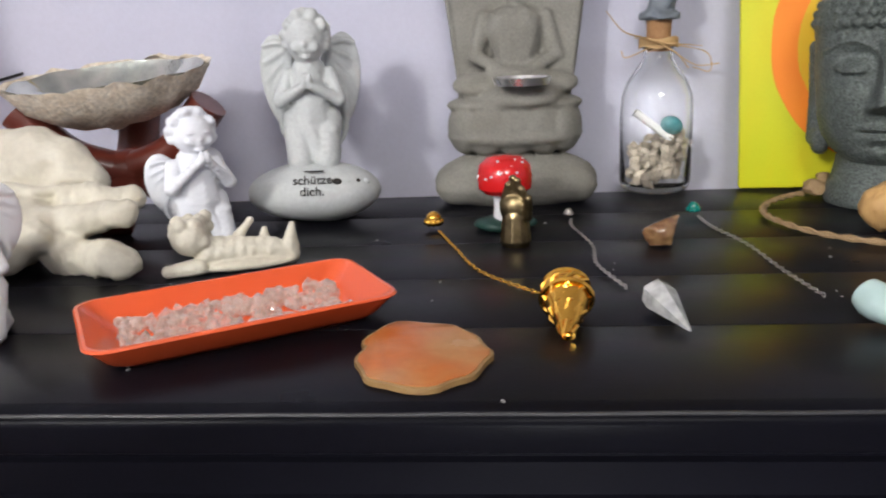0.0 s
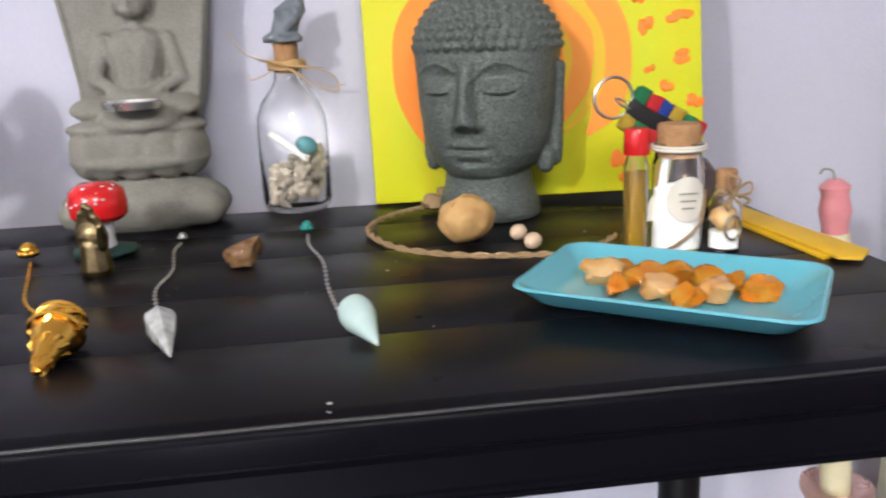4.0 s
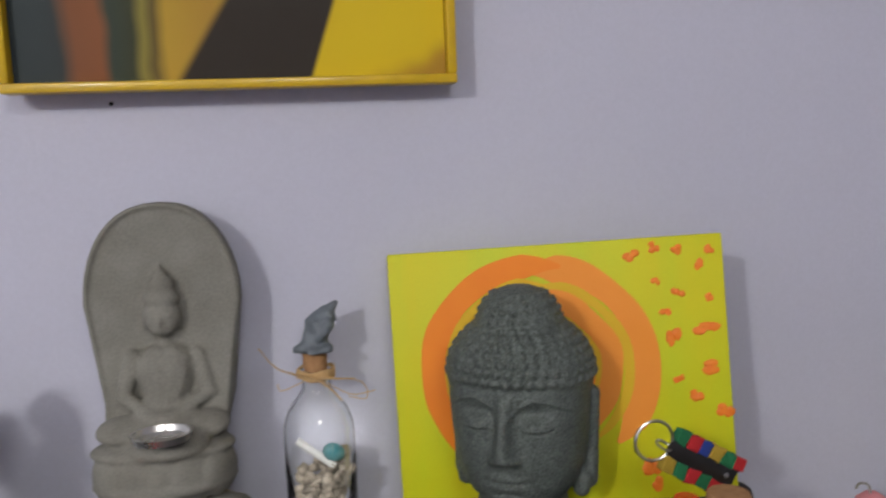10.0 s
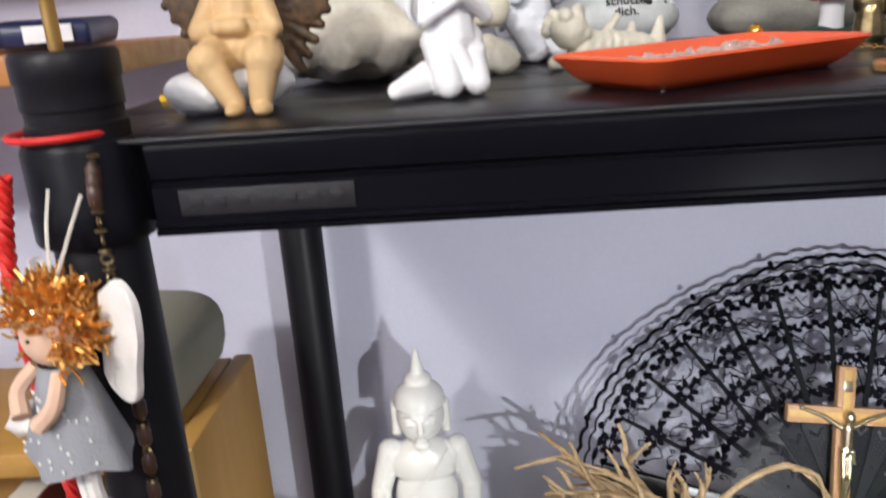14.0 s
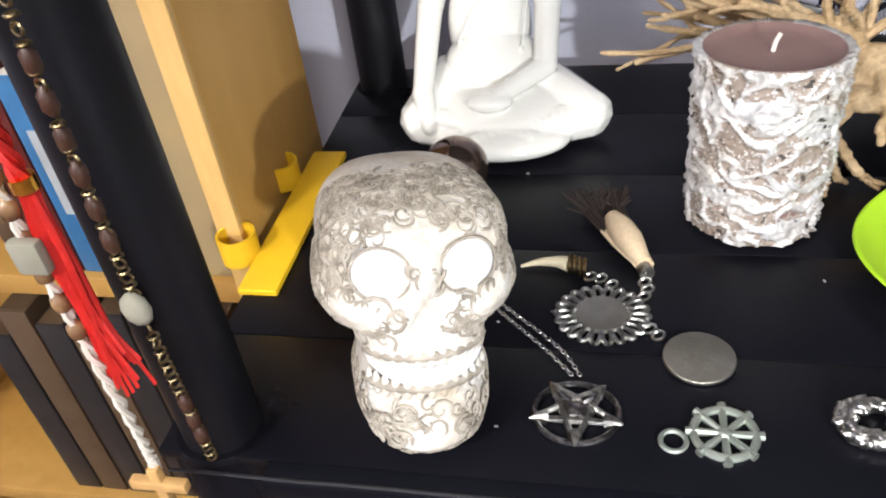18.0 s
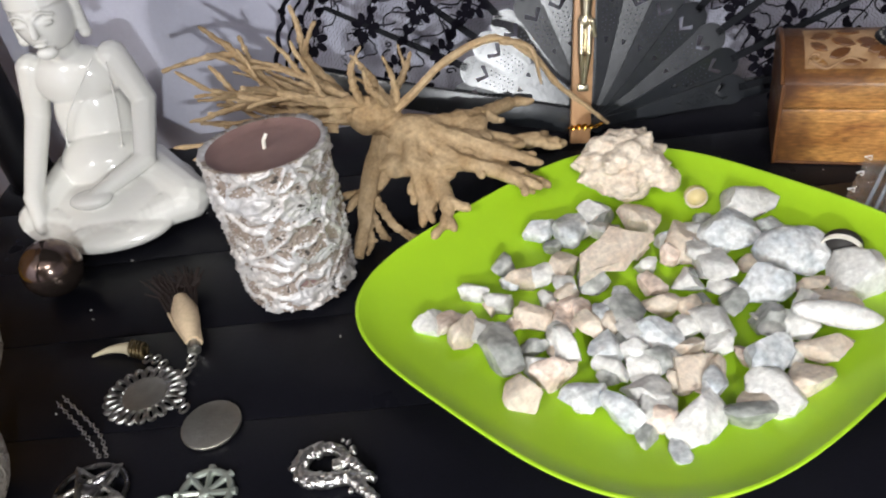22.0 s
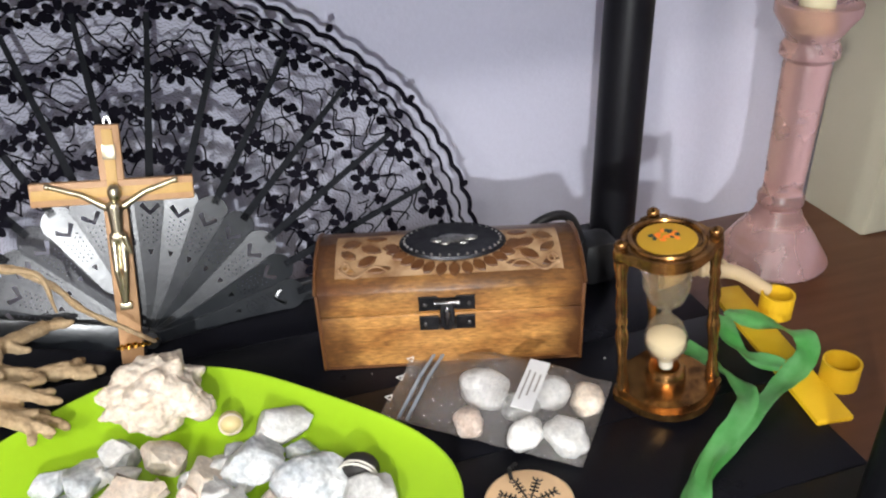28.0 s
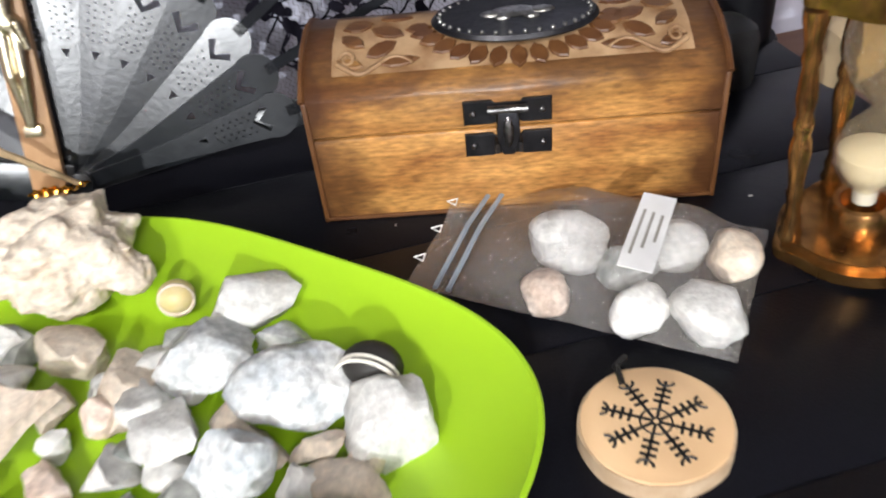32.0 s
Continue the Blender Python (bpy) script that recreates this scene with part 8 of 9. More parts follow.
def dome(x, y, lift=0.0):
    """A frame lying on the lid's curve."""
    ys, zs_ = [p_[0] for p_ in prof[1:-1]], [p_[1] for p_ in prof[1:-1]]
    z0, z1 = float(np.interp(y - 0.003, ys, zs_)), float(np.interp(y + 0.003, ys, zs_))
    return pose(x, y, float(np.interp(y, ys, zs_)) + lift, math.degrees(math.atan2(z1 - z0, 0.006)), 0, 0)


b = mesh()
cols, rows_ = 40, 8
grid = [[b.verts.new(dome(-0.085 + 0.170 * i / cols, 0.009 + 0.046 * j / rows_, 0.0007).translation) for j in range(rows_ + 1)] for i in range(cols + 1)]
for i in range(cols):
    for j in range(rows_):
        b.faces.new((grid[i][j], grid[i + 1][j], grid[i + 1][j + 1], grid[i][j + 1]))
part("carved_ground", b, M["carved"], lid)


def leaf(ln, wd, deg):
    c, q = math.cos(radians(deg)), math.sin(radians(deg))
    return [(u * c - v * q, u * q + v * c) for u, v in ((-ln, 0), (-ln * 0.55, -wd * 0.8), (0, -wd), (ln * 0.55, -wd * 0.75), (ln, 0), (ln * 0.55, wd * 0.75), (0, wd), (-ln * 0.55, wd * 0.8))]


def carve(x, y, ln, wd, deg, mt):
    part("carved_leaf", prism(mesh(), leaf(ln, wd, deg), 0.0, 0.0016, 0.0007, dome(x, y, 0.0003), 1), M[mt], lid, smooth=False)


for k in range(15):
    t = 188 + 164 * k / 14
    carve(0.004 + 0.0475 * math.cos(radians(t)), 0.039 + 0.0265 * math.sin(radians(t)), 0.0066, 0.0043, math.degrees(math.atan2(0.0265 * math.sin(radians(t)), 0.0475 * math.cos(radians(t)))), "scorch")
for sg in (-1, 1):
    for x, y, ln, wd, deg in ((0.058, 0.034, 0.0090, 0.0050, 25), (0.061, 0.022, 0.0085, 0.0045, -30), (0.073, 0.041, 0.0080, 0.0050, -15), (0.075, 0.028, 0.0075, 0.0042, 40), (0.054, 0.047, 0.0080, 0.0040, 0), (0.052, 0.0145, 0.0095, 0.0032, -8), (0.076, 0.015, 0.0070, 0.0032, 20)):
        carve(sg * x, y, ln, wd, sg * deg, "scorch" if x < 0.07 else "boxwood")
    pts = [dome(sg * (0.046 + 0.036 * q / 16), 0.0125 + 0.004 * math.sin(q * 0.42), 0.0016).translation for q in range(17)]
    part("carved_stem", tube(mesh(), pts, (0.0008, 0.0015), 6), M["carved"], lid)
    pts = [dome(sg * (0.0775 + 0.0042 * math.cos(q * 0.55) * (1 - q / 20)), 0.0165 + 0.0050 * math.sin(q * 0.55) * (1 - q / 20), 0.0016).translation for q in range(15)]
    part("carved_curl", tube(mesh(), pts, (0.0012, 0.0008), 6), M["carved"], lid)
EDG = 0.0022
for zz, y0 in ((0.0012, 0.0),):
    part("burnt_edge", box(mesh(), 0, y0 - 0.0002, zz, BW + 0.0006, EDG, EDG, 0.0008), M["scorch"], bx)
for sx in (-1, 1):
    part("burnt_edge", box(mesh(), sx * (BW / 2 - 0.0010), -0.0002, 0.034, EDG * 1.2, EDG, 0.070, 0.0008), M["scorch"], bx)
    part("burnt_edge", tube(mesh(), [(sx * BW / 2, y, z) for y, z in prof[1:-1]], 0.0016, 6), M["scorch"], bx)
med = part("metal_medallion", lathe(mesh(), [(0.0, 0.0), (0.040, 0.0), (0.041, 0.001), (0.039, 0.003), (0.035, 0.0022), (0.0, 0.0026)], 40, pose(0.004, 0.038, 0.0868, 3, 0, 0) @ Matrix.Diagonal((1, 0.62, 1, 1)), cap=False), M["iron"], lid)
for k in range(34):
    part("bead", ball(mesh(), (0.004 + 0.037 * math.cos(loop(k, 34)), 0.038 + 0.023 * math.sin(loop(k, 34)), 0.0895), 0.0013, sub=1), M["pewter"], med)
for x, y, r in ((0, 0.040, 0.012), (-0.011, 0.038, 0.006), (0.013, 0.040, 0.007), (-0.006, 0.033, 0.004), (0.008, 0.033, 0.004)):
    part("relief", ball(mesh(), (0.004 + x, y, 0.0892), (r, r * 0.55, 0.0016), sub=2), M["pewter"], med)
for z in (0.0575, 0.0400):
    outline = [(-0.021, -0.0062), (-0.0075, -0.0062), (-0.0060, -0.0045), (0.0060, -0.0045), (0.0075, -0.0062), (0.021, -0.0062), (0.021, 0.0062), (0.0075, 0.0062), (0.0060, 0.0045), (-0.0060, 0.0045), (-0.0075, 0.0062), (-0.021, 0.0062)]
    hp = part("hasp_plate", prism(mesh(), outline, 0.0, 0.0020, 0.0005, pose(-0.003, 0.0002, z, 90, 0, 0), 1), M["iron"], bx, smooth=False)
    for sx in (-0.0165, 0.0165):
        part("rivet", ball(mesh(), (-0.003 + sx, -0.0022, z), (0.0017, 0.0010, 0.0017), sub=2), M["dark_pewter"], hp)
part("hasp_pin", tube(mesh(), [(-0.0125, -0.0042, 0.0600), (0.0065, -0.0042, 0.0600)], 0.0021, 10), M["dark_pewter"], bx)
tongue = part("hasp_tongue", prism(mesh(), [(-0.0052, 0.0125), (0.0052, 0.0125), (0.0056, 0.0), (0.0046, -0.0085), (0.0025, -0.0125), (-0.0025, -0.0125), (-0.0046, -0.0085), (-0.0056, 0.0)], 0.0, 0.0030, 0.0010, pose(-0.003, -0.0030, 0.0485, 90, 0, 0), 2), M["iron"], bx)
part("tongue_rib", ball(mesh(), (-0.003, -0.0062, 0.0490), (0.0026, 0.0014, 0.0085), sub=2), M["dark_pewter"], tongue)
for sx in (-0.0085, 0.0025):
    part("hasp_staple", tube(mesh(), [(sx, -0.0020, 0.0435), (sx, -0.0060, 0.0425), (sx, -0.0060, 0.0385), (sx, -0.0020, 0.0375)], 0.0013, 7), M["dark_pewter"], bx)

# zip bag of stones
bg = thing("zip_bag", pose(0, 0, Z2), "clear zip bag of pale stones with a white paper label", "bag")
for z0, nm in ((0.0330, "upper_film"), (0.001, "lower_film")):
    b, nx, ny = mesh(), 22, 16
    c00, c10, c11, c01 = Vector((0.237, 0.525)), Vector((0.352, 0.432)), Vector((0.410, 0.502)), Vector((0.291, 0.598))
    grid = []
    for i in range(nx + 1):
        row = []
        for jj in range(ny + 1):
            u, v = i / nx, jj / ny
            p = (c00 * (1 - u) + c10 * u) * (1 - v) + (c01 * (1 - u) + c11 * u) * v
            bulge = min(1, 6 * u * (1 - u) if u > 0.5 else 3.2 * max(0, u - 0.12)) * min(1, 5 * v * (1 - v))
            z = 0.002 + (z0 - 0.002) * bulge * (0.8 + 0.25 * noise.noise((p.x * 45, p.y * 45, 1))) + 0.004 * u * (1 - u) * noise.noise((p.x * 140, p.y * 140, z0))
            row.append(b.verts.new((p.x, p.y, max(0.0006, z) + (0.010 * max(0, 0.2 - u) * 2 if v > 0.6 else 0))))
        grid.append(row)
    for i in range(nx):
        for jj in range(ny):
            b.faces.new((grid[i][jj], grid[i + 1][jj], grid[i + 1][jj + 1], grid[i][jj + 1]))
    fo = part(nm, b, M["film"], bg)
    fo.visible_shadow = False
for k in range(2):
    part("zip_ridge", tube(mesh(), [(0.2490 + 0.005 * k, 0.5140 - 0.004 * k, 0.006), (0.275 + 0.005 * k, 0.549 - 0.004 * k, 0.0095), (0.3015 + 0.005 * k, 0.582 - 0.004 * k, 0.008)], 0.0014, 6), M["zip"], bg)
for k in range(4):
    t = 0.15 + 0.23 * k
    x, y = 0.239 + 0.056 * t, 0.522 + 0.076 * t
    part("printed_mark", tube(mesh(), [(x + 0.0032 * math.cos(loop(i, 3) + 0.6), y + 0.0032 * math.sin(loop(i, 3) + 0.6), 0.0085 + 0.004 * t) for i in range(4)], 0.00045, 4), M["label"], bg)
for k, (x, y, r, c) in enumerate(((0.312, 0.513, 19, 0), (0.293, 0.489, 13, 4), (0.325, 0.465, 14, 0), (0.354, 0.497, 17, 0), (0.349, 0.452, 17, 0), (0.379, 0.482, 15, 2), (0.331, 0.492, 13, 3))):
    solo("pebble", stone(mesh(), (0, 0, 0), (r * 0.001, r * 0.0008, r * 0.00068), k + 20.5, 3, 0.28), STONES[c], pose(x, y, Z2 + 0.002 + r * 0.00062, 0, 0, k * 50), ("smooth white pebble inside the zip bag", "", "tan pebble inside the zip bag", "grey pebble inside the zip bag", "rosy rough pebble inside the zip bag")[c], "pebble", "pebbles in the zip bag")
lb = part("paper_label", box(mesh(), 0, 0, 0, 0.0145, 0.050, 0.0005), M["label"], bg, "white paper slip with pencilled writing", pose(0.337, 0.485, 0.0345, 2, 3, -38))
for k in range(3):
    part("writing_bar", box(mesh(), -0.004 + 0.004 * k, 0.002 * (k - 1), 0.0005, 0.0012, 0.030 - 0.006 * k, 0.0003), M["print"], lb)

# hourglass
hg = thing("hourglass", pose(0.442, 0.482, Z2 + 0.0034, 0, -5.5, -14) @ Matrix.Diagonal((0.86, 0.88, 1.0, 1)), "bronzed hourglass with turned posts and a flower-painted top", "hourglass")


def eared(r, ear, n=72):
    """A disc with three rounded ears under the posts."""
    out = []
    for k in range(n):
        a = loop(k, n)
        out.append(((r + ear * sum(math.exp(-(((a - c + math.pi) % (2 * math.pi) - math.pi) / 0.20) ** 2) for c in (math.pi * 1.03, -0.10, math.pi / 2))) * math.cos(a), (r + ear * sum(math.exp(-(((a - c + math.pi) % (2 * math.pi) - math.pi) / 0.20) ** 2) for c in (math.pi * 1.03, -0.10, math.pi / 2))) * math.sin(a)))
    return out


lob, low = eared(0.0345, 0.008), eared(0.0400, 0.006)
part("base", prism(prism(mesh(), low, 0.0, 0.006, 0.0015), [(x * 0.9, y * 0.9) for x, y in low], 0.006, 0.0095, 0.002), M["turned"], hg)
part("base_collar", lathe(mesh(), [(0.0165, 0.0090), (0.0165, 0.018), (0.0145, 0.0215), (0.0115, 0.0215), (0.0110, 0.012)], 32), M["turned"], hg)
top = part("top", prism(prism(mesh(), [(x * 0.9, y * 0.9) for x, y in lob], 0.1165, 0.1200), lob, 0.1200, 0.1270, 0.002), M["turned"], hg)
part("top_moulding", tube(mesh(), [(0.0275 * math.cos(loop(k, 40)), 0.0275 * math.sin(loop(k, 40)), 0.1275) for k in range(41)], 0.0022, 8), M["turned"], top)
part("painted_disc", lathe(mesh(), [(0.0, 0.1272), (0.0225, 0.1272), (0.0215, 0.1282), (0.0, 0.1286)], 36, cap=False), M["pic_amber"], top, "yellow disc painted with red flowers")
rnd = random.Random(8)
for k in range(18):
    a, q = rnd.uniform(0, 6.28), rnd.uniform(0, 0.012)
    part("painted_petal", ball(mesh(), (q * 1.2 * math.cos(a), q * 0.8 * math.sin(a), 0.1287), (0.0032, 0.0022, 0.0005), (0, 0, k * 40), 1), M["vermilion"] if k % 3 else M["green_dark"], top)
turn = [(0.0052, 0.009), (0.0062, 0.012), (0.0045, 0.016), (0.0050, 0.020), (0.0038, 0.023), (0.0036, 0.030), (0.0046, 0.034), (0.0036, 0.037), (0.0042, 0.044), (0.0054, 0.054), (0.0050, 0.060), (0.0036, 0.064), (0.0048, 0.067), (0.0048, 0.070), (0.0036, 0.073),
        (0.0050, 0.080), (0.0044, 0.088), (0.0036, 0.094), (0.0046, 0.098), (0.0038, 0.102), (0.0046, 0.108), (0.0058, 0.114), (0.0058, 0.118)]
for px, py in ((-0.036, -0.004), (0.036, -0.004), (0.0, 0.036)):
    p = part("turned_post", lathe(mesh(), turn, 20, pose(px * 1.05, py * 1.05, 0, 0, 0, 0) @ Matrix(((1, 0, -px * 0.42, 0), (0, 1, -py * 0.42, 0), (0, 0, 1, 0), (0, 0, 0, 1)))), M["turned"], hg)
    part("finial", ball(mesh(), (px, py, 0.1295), (0.0055, 0.0055, 0.0042), sub=2), M["turned"], p)
g = part("glass_bulb", lathe(mesh(), [(0.006, 0.0215), (0.007, 0.028), (0.0125, 0.033), (0.0170, 0.041), (0.0172, 0.049), (0.0135, 0.058), (0.006, 0.0655), (0.0025, 0.069), (0.006, 0.0725), (0.0140, 0.080), (0.0185, 0.090), (0.0190, 0.100), (0.0165, 0.109), (0.0105, 0.116),
                                       (0.0095, 0.116), (0.0155, 0.108), (0.0178, 0.100), (0.0174, 0.091), (0.0132, 0.081), (0.005, 0.073), (0.0014, 0.069), (0.005, 0.065), (0.0125, 0.0575), (0.0161, 0.049), (0.0159, 0.041), (0.0115, 0.034), (0.006, 0.029), (0.005, 0.0215)], 36, cap=False), M["dusty"], hg)
g.visible_shadow = False
part("sand", lathe(mesh(), [(0.0048, 0.0225), (0.0056, 0.029), (0.0112, 0.0345), (0.0156, 0.0415), (0.0157, 0.0475), (0.010, 0.0505), (0.0, 0.052)], 30), M["sand"], hg)
part("glass_neck", lathe(mesh(), [(0.0058, 0.0215), (0.0058, 0.0285)], 20), M["label"], hg)

# discs and medal
sl = thing("rune_slice", pose(0.306, 0.411, Z2), "birch slice burnt with an eight-armed stave, lying on the board", "wood slice")
ol = [((0.0285 + 0.0012 * noise.noise((math.cos(loop(k, 40)) * 2, math.sin(loop(k, 40)) * 2, 0))) * math.cos(loop(k, 40)), (0.0275 + 0.0012 * noise.noise((math.cos(loop(k, 40)) * 2, math.sin(loop(k, 40)) * 2, 4))) * math.sin(loop(k, 40))) for k in range(40)]
part("bark", prism(mesh(), ol, 0, 0.0082), M["slice_bark"], sl)
part("face", prism(mesh(), [(x * 0.965, y * 0.965) for x, y in ol], 0.0070, 0.0090, 0.0005), M["slice"], sl)
for k in range(8):
    a = 360 * k / 8 + 8
    m = pose(0, 0, 0.0091, 0, 0, a)
    b = mesh()
    box(b, 0.0105, 0, 0, 0.019, 0.0012, 0.0004, 0, m)
    for r in (0.0095, 0.0125, 0.0155):
        box(b, r, 0, 0, 0.0012, 0.0058, 0.0004, 0, m)
    tube(b, [(0.0205 + 0.0028 * math.cos(radians(t)), 0.0030 * math.sin(radians(t)), 0) for t in range(100, 261, 20)], 0.0006, 4, m)
    part("burnt_arm", b, M["ink"], sl, smooth=False)
part("burnt_ring", tube(mesh(), [(0.0058 * math.cos(loop(k, 24)), 0.0058 * math.sin(loop(k, 24)), 0.0091) for k in range(25)], 0.0004, 4), M["ink"], sl)
part("thong", tube(mesh(), curve([(-0.004, 0.020, 0.0092), (-0.003, 0.027, 0.0105), (0.000, 0.034, 0.004), (0.006, 0.038, 0.003)], 6), 0.0013, 6), M["leather"], sl)
rg = thing("rose_gold_disc", pose(0.311, 0.327, Z2), "rose gold openwork disc of linked rings", "disc")
part("rim", tube(mesh(), [(0.0205 * math.cos(loop(k, 44)), 0.0205 * math.sin(loop(k, 44)), 0.0017) for k in range(45)], 0.0016, 7), M["rosegold"], rg)
for i, (r, cnt) in enumerate(((0.0, 1), (0.0062, 6), (0.0124, 10), (0.0165, 14))):
    for k in range(cnt):
        a = loop(k + 0.5 * (i % 2), cnt)
        part("petal_ring", tube(mesh(), [(r * math.cos(a) + 0.0042 * math.cos(loop(j, 12)), r * math.sin(a) + 0.0042 * math.sin(loop(j, 12)), 0.0018) for j in range(13)], 0.0007, 5), M["rosegold"], rg)
md = thing("medal", pose(0.386, 0.309, Z2), "round gilt medal on a green satin ribbon", "medal")
part("disc", lathe(mesh(), [(0.0, 0.0), (0.0268, 0.0), (0.0275, 0.001), (0.0270, 0.0026), (0.0, 0.0030)], 48, cap=False), M["medal"], md)
for k in range(12):
    a = loop(k // 3 * 3, 12) + 0.26 * (k % 3 - 1)
    part("hole", lathe(mesh(), [(0.0011, 0.0026), (0.0011, 0.0033), (0.0, 0.0033)], 10, pose((0.0205 - 0.003 * (k % 3 == 1)) * math.cos(a), (0.0205 - 0.003 * (k % 3 == 1)) * math.sin(a), 0), cap=False), M["ink"], md)


def band(line, width, lift, twist):
    bb = mesh()
    p = curve(line, 8)
    n = len(p)
    strips = []
    for i, q in enumerate(p):
        d = (p[min(i + 1, n - 1)] - p[max(i - 1, 0)]).normalized()
        s = d.cross(Vector((0, 0, 1))).normalized()
        t = radians(twist * math.sin(i * 0.33))
        up_ = s.cross(d).normalized()
        s, up_ = s * math.cos(t) + up_ * math.sin(t), up_ * math.cos(t) - s * math.sin(t)
        f = 1 + 0.12 * noise.noise((i * 0.4, lift * 900, 0))
        fold = 0.0016 * (0.5 + noise.noise((i * 0.13, lift * 300, 5)))
        strips.append([bb.verts.new(q + s * width * f * (u / 6 - 0.5) + up_ * fold * math.sin(u * 1.25 + i * 0.10 + lift * 2000)) for u in range(7)])
    for a_, c_ in zip(strips, strips[1:]):
        for u in range(6):
            bb.faces.new((a_[u], c_[u], c_[u + 1], a_[u + 1]))
    bmesh.ops.solidify(bb, geom=bb.faces[:], thickness=0.0005)
    return bb


R = lambda x, y, z: (x - 0.386, y - 0.309, z)  # noqa: E731
part("ribbon", band([R(0.391, 0.330, 0.0035), R(0.386, 0.344, 0.005), R(0.391, 0.366, 0.008), R(0.413, 0.393, 0.010), R(0.448, 0.415, 0.011), R(0.485, 0.435, 0.012), R(0.521, 0.452, 0.013), R(0.549, 0.467, 0.016), R(0.556, 0.480, 0.022), R(0.550, 0.496, 0.020), R(0.542, 0.516, 0.016), R(0.527, 0.536, 0.016)], 0.0165, 0.001, 26), M["ribbon"], md)
part("ribbon", band([R(0.394, 0.330, 0.006), R(0.393, 0.345, 0.0085), R(0.397, 0.368, 0.013), R(0.417, 0.395, 0.0150), R(0.449, 0.417, 0.0160), R(0.480, 0.440, 0.0155), R(0.490, 0.464, 0.009), R(0.488, 0.492, 0.006), R(0.480, 0.520, 0.005)], 0.0140, 0.002, 30), M["ribbon"], md)
part("ribbon", band([R(0.524, 0.462, 0.017), R(0.514, 0.478, 0.014), R(0.510, 0.494, 0.013), R(0.513, 0.512, 0.015), R(0.520, 0.528, 0.018)], 0.0140, 0.003, 24), M["ribbon"], md)
solo("lint", tube(mesh(), [(-0.0045, 0, 0.0006), (0, 0.0014, 0.0010), (0.0035, -0.001, 0.0006)], 0.0006, 5), M["dust"], pose(0.311, 0.366, Z2), "tiny scrap of white lint on the board", "lint")
solo("silver_bail", tube(mesh(), [(0.003 * math.cos(loop(k, 14)), 0.006 * math.sin(loop(k, 14)), 0.002) for k in range(15)], 0.0012, 6), M["silver"], pose(0.236, 0.330, Z2), "small silver pendant loop on the board", "pendant")


# yellow holders clipped to the boards' sides
def holder(m, label):
    h = thing("yellow_holder", m, label, "holder", "yellow holders clipped to the rack")
    part("strip", box(mesh(), 0, 0, 0.0025, 0.027, 0.168, 0.005, 0.0012), M["strap"], h)
    for y in (-0.045, 0.045):
        b2 = mesh()
        lathe(b2, [(0.0135, 0.0), (0.0135, 0.020), (0.0115, 0.020), (0.0115, 0.0), (0.0135, 0.0)], 28, pose(0.026, y, 0.000), cap=False)
        part("ring", b2, M["strap"], h)
    return h


hr = holder(pose(0.545, 0.497, Z2, 0, 0, -8), "yellow plastic tool holder with two rings clipped to the board's side")
copy_thing(hr, pose(-0.470, 0.495, Z2, 0, 0, 180))
solo("yellow_strip", prism(mesh(), [(-0.020, -0.014), (0.020, -0.010), (0.016, 0.014), (-0.014, 0.012)], 0, 0.004, 0.001), M["strap"], pose(-0.456, 0.475, Z1, 0, 0, 12), "small yellow plastic strip on the board edge", "strip")

# hose, cable and clutter behind the hourglass
hs = thing("rubber_hose", pose(0, 0, Z2), "cream rubber hose with ribbed fitting behind the hourglass", "hose")
part("fitting", lathe(mesh(), [(0.016, 0.0), (0.018, 0.006), (0.018, 0.020), (0.014, 0.026), (0.014, 0.034)], 28, pose(0.470, 0.560, 0.052, 0, 80, 10)), M["hose"], hs)
part("pipe", tube(mesh(), curve([(0.500, 0.563, 0.050), (0.525, 0.560, 0.042), (0.550, 0.556, 0.034), (0.575, 0.550, 0.016)], 6), 0.0062, 12), M["hose"], hs)
for k in range(4):
    part("hose_rib", lathe(mesh(), [(0.0078, 0), (0.0086, 0.002), (0.0078, 0.004)], 18, pose(0.508 + 0.0085 * k, 0.562, 0.047 - 0.0025 * k, 0, 105, 5)), M["hose"], hs)
cbx = thing("power_plug", pose(0.462, 0.640, Z2), "black plug and cable behind the wooden box", "plug")
part("plug_body", box(mesh(), 0, 0, 0.022, 0.034, 0.034, 0.044, 0.009), M["cable"], cbx)
part("cable", tube(mesh(), curve([(-0.012, 0, 0.038), (-0.030, -0.004, 0.070), (-0.058, -0.006, 0.070), (-0.085, 0.0, 0.040), (-0.10, 0.02, 0.006)], 8), 0.0042, 10), M["cable"], cbx)

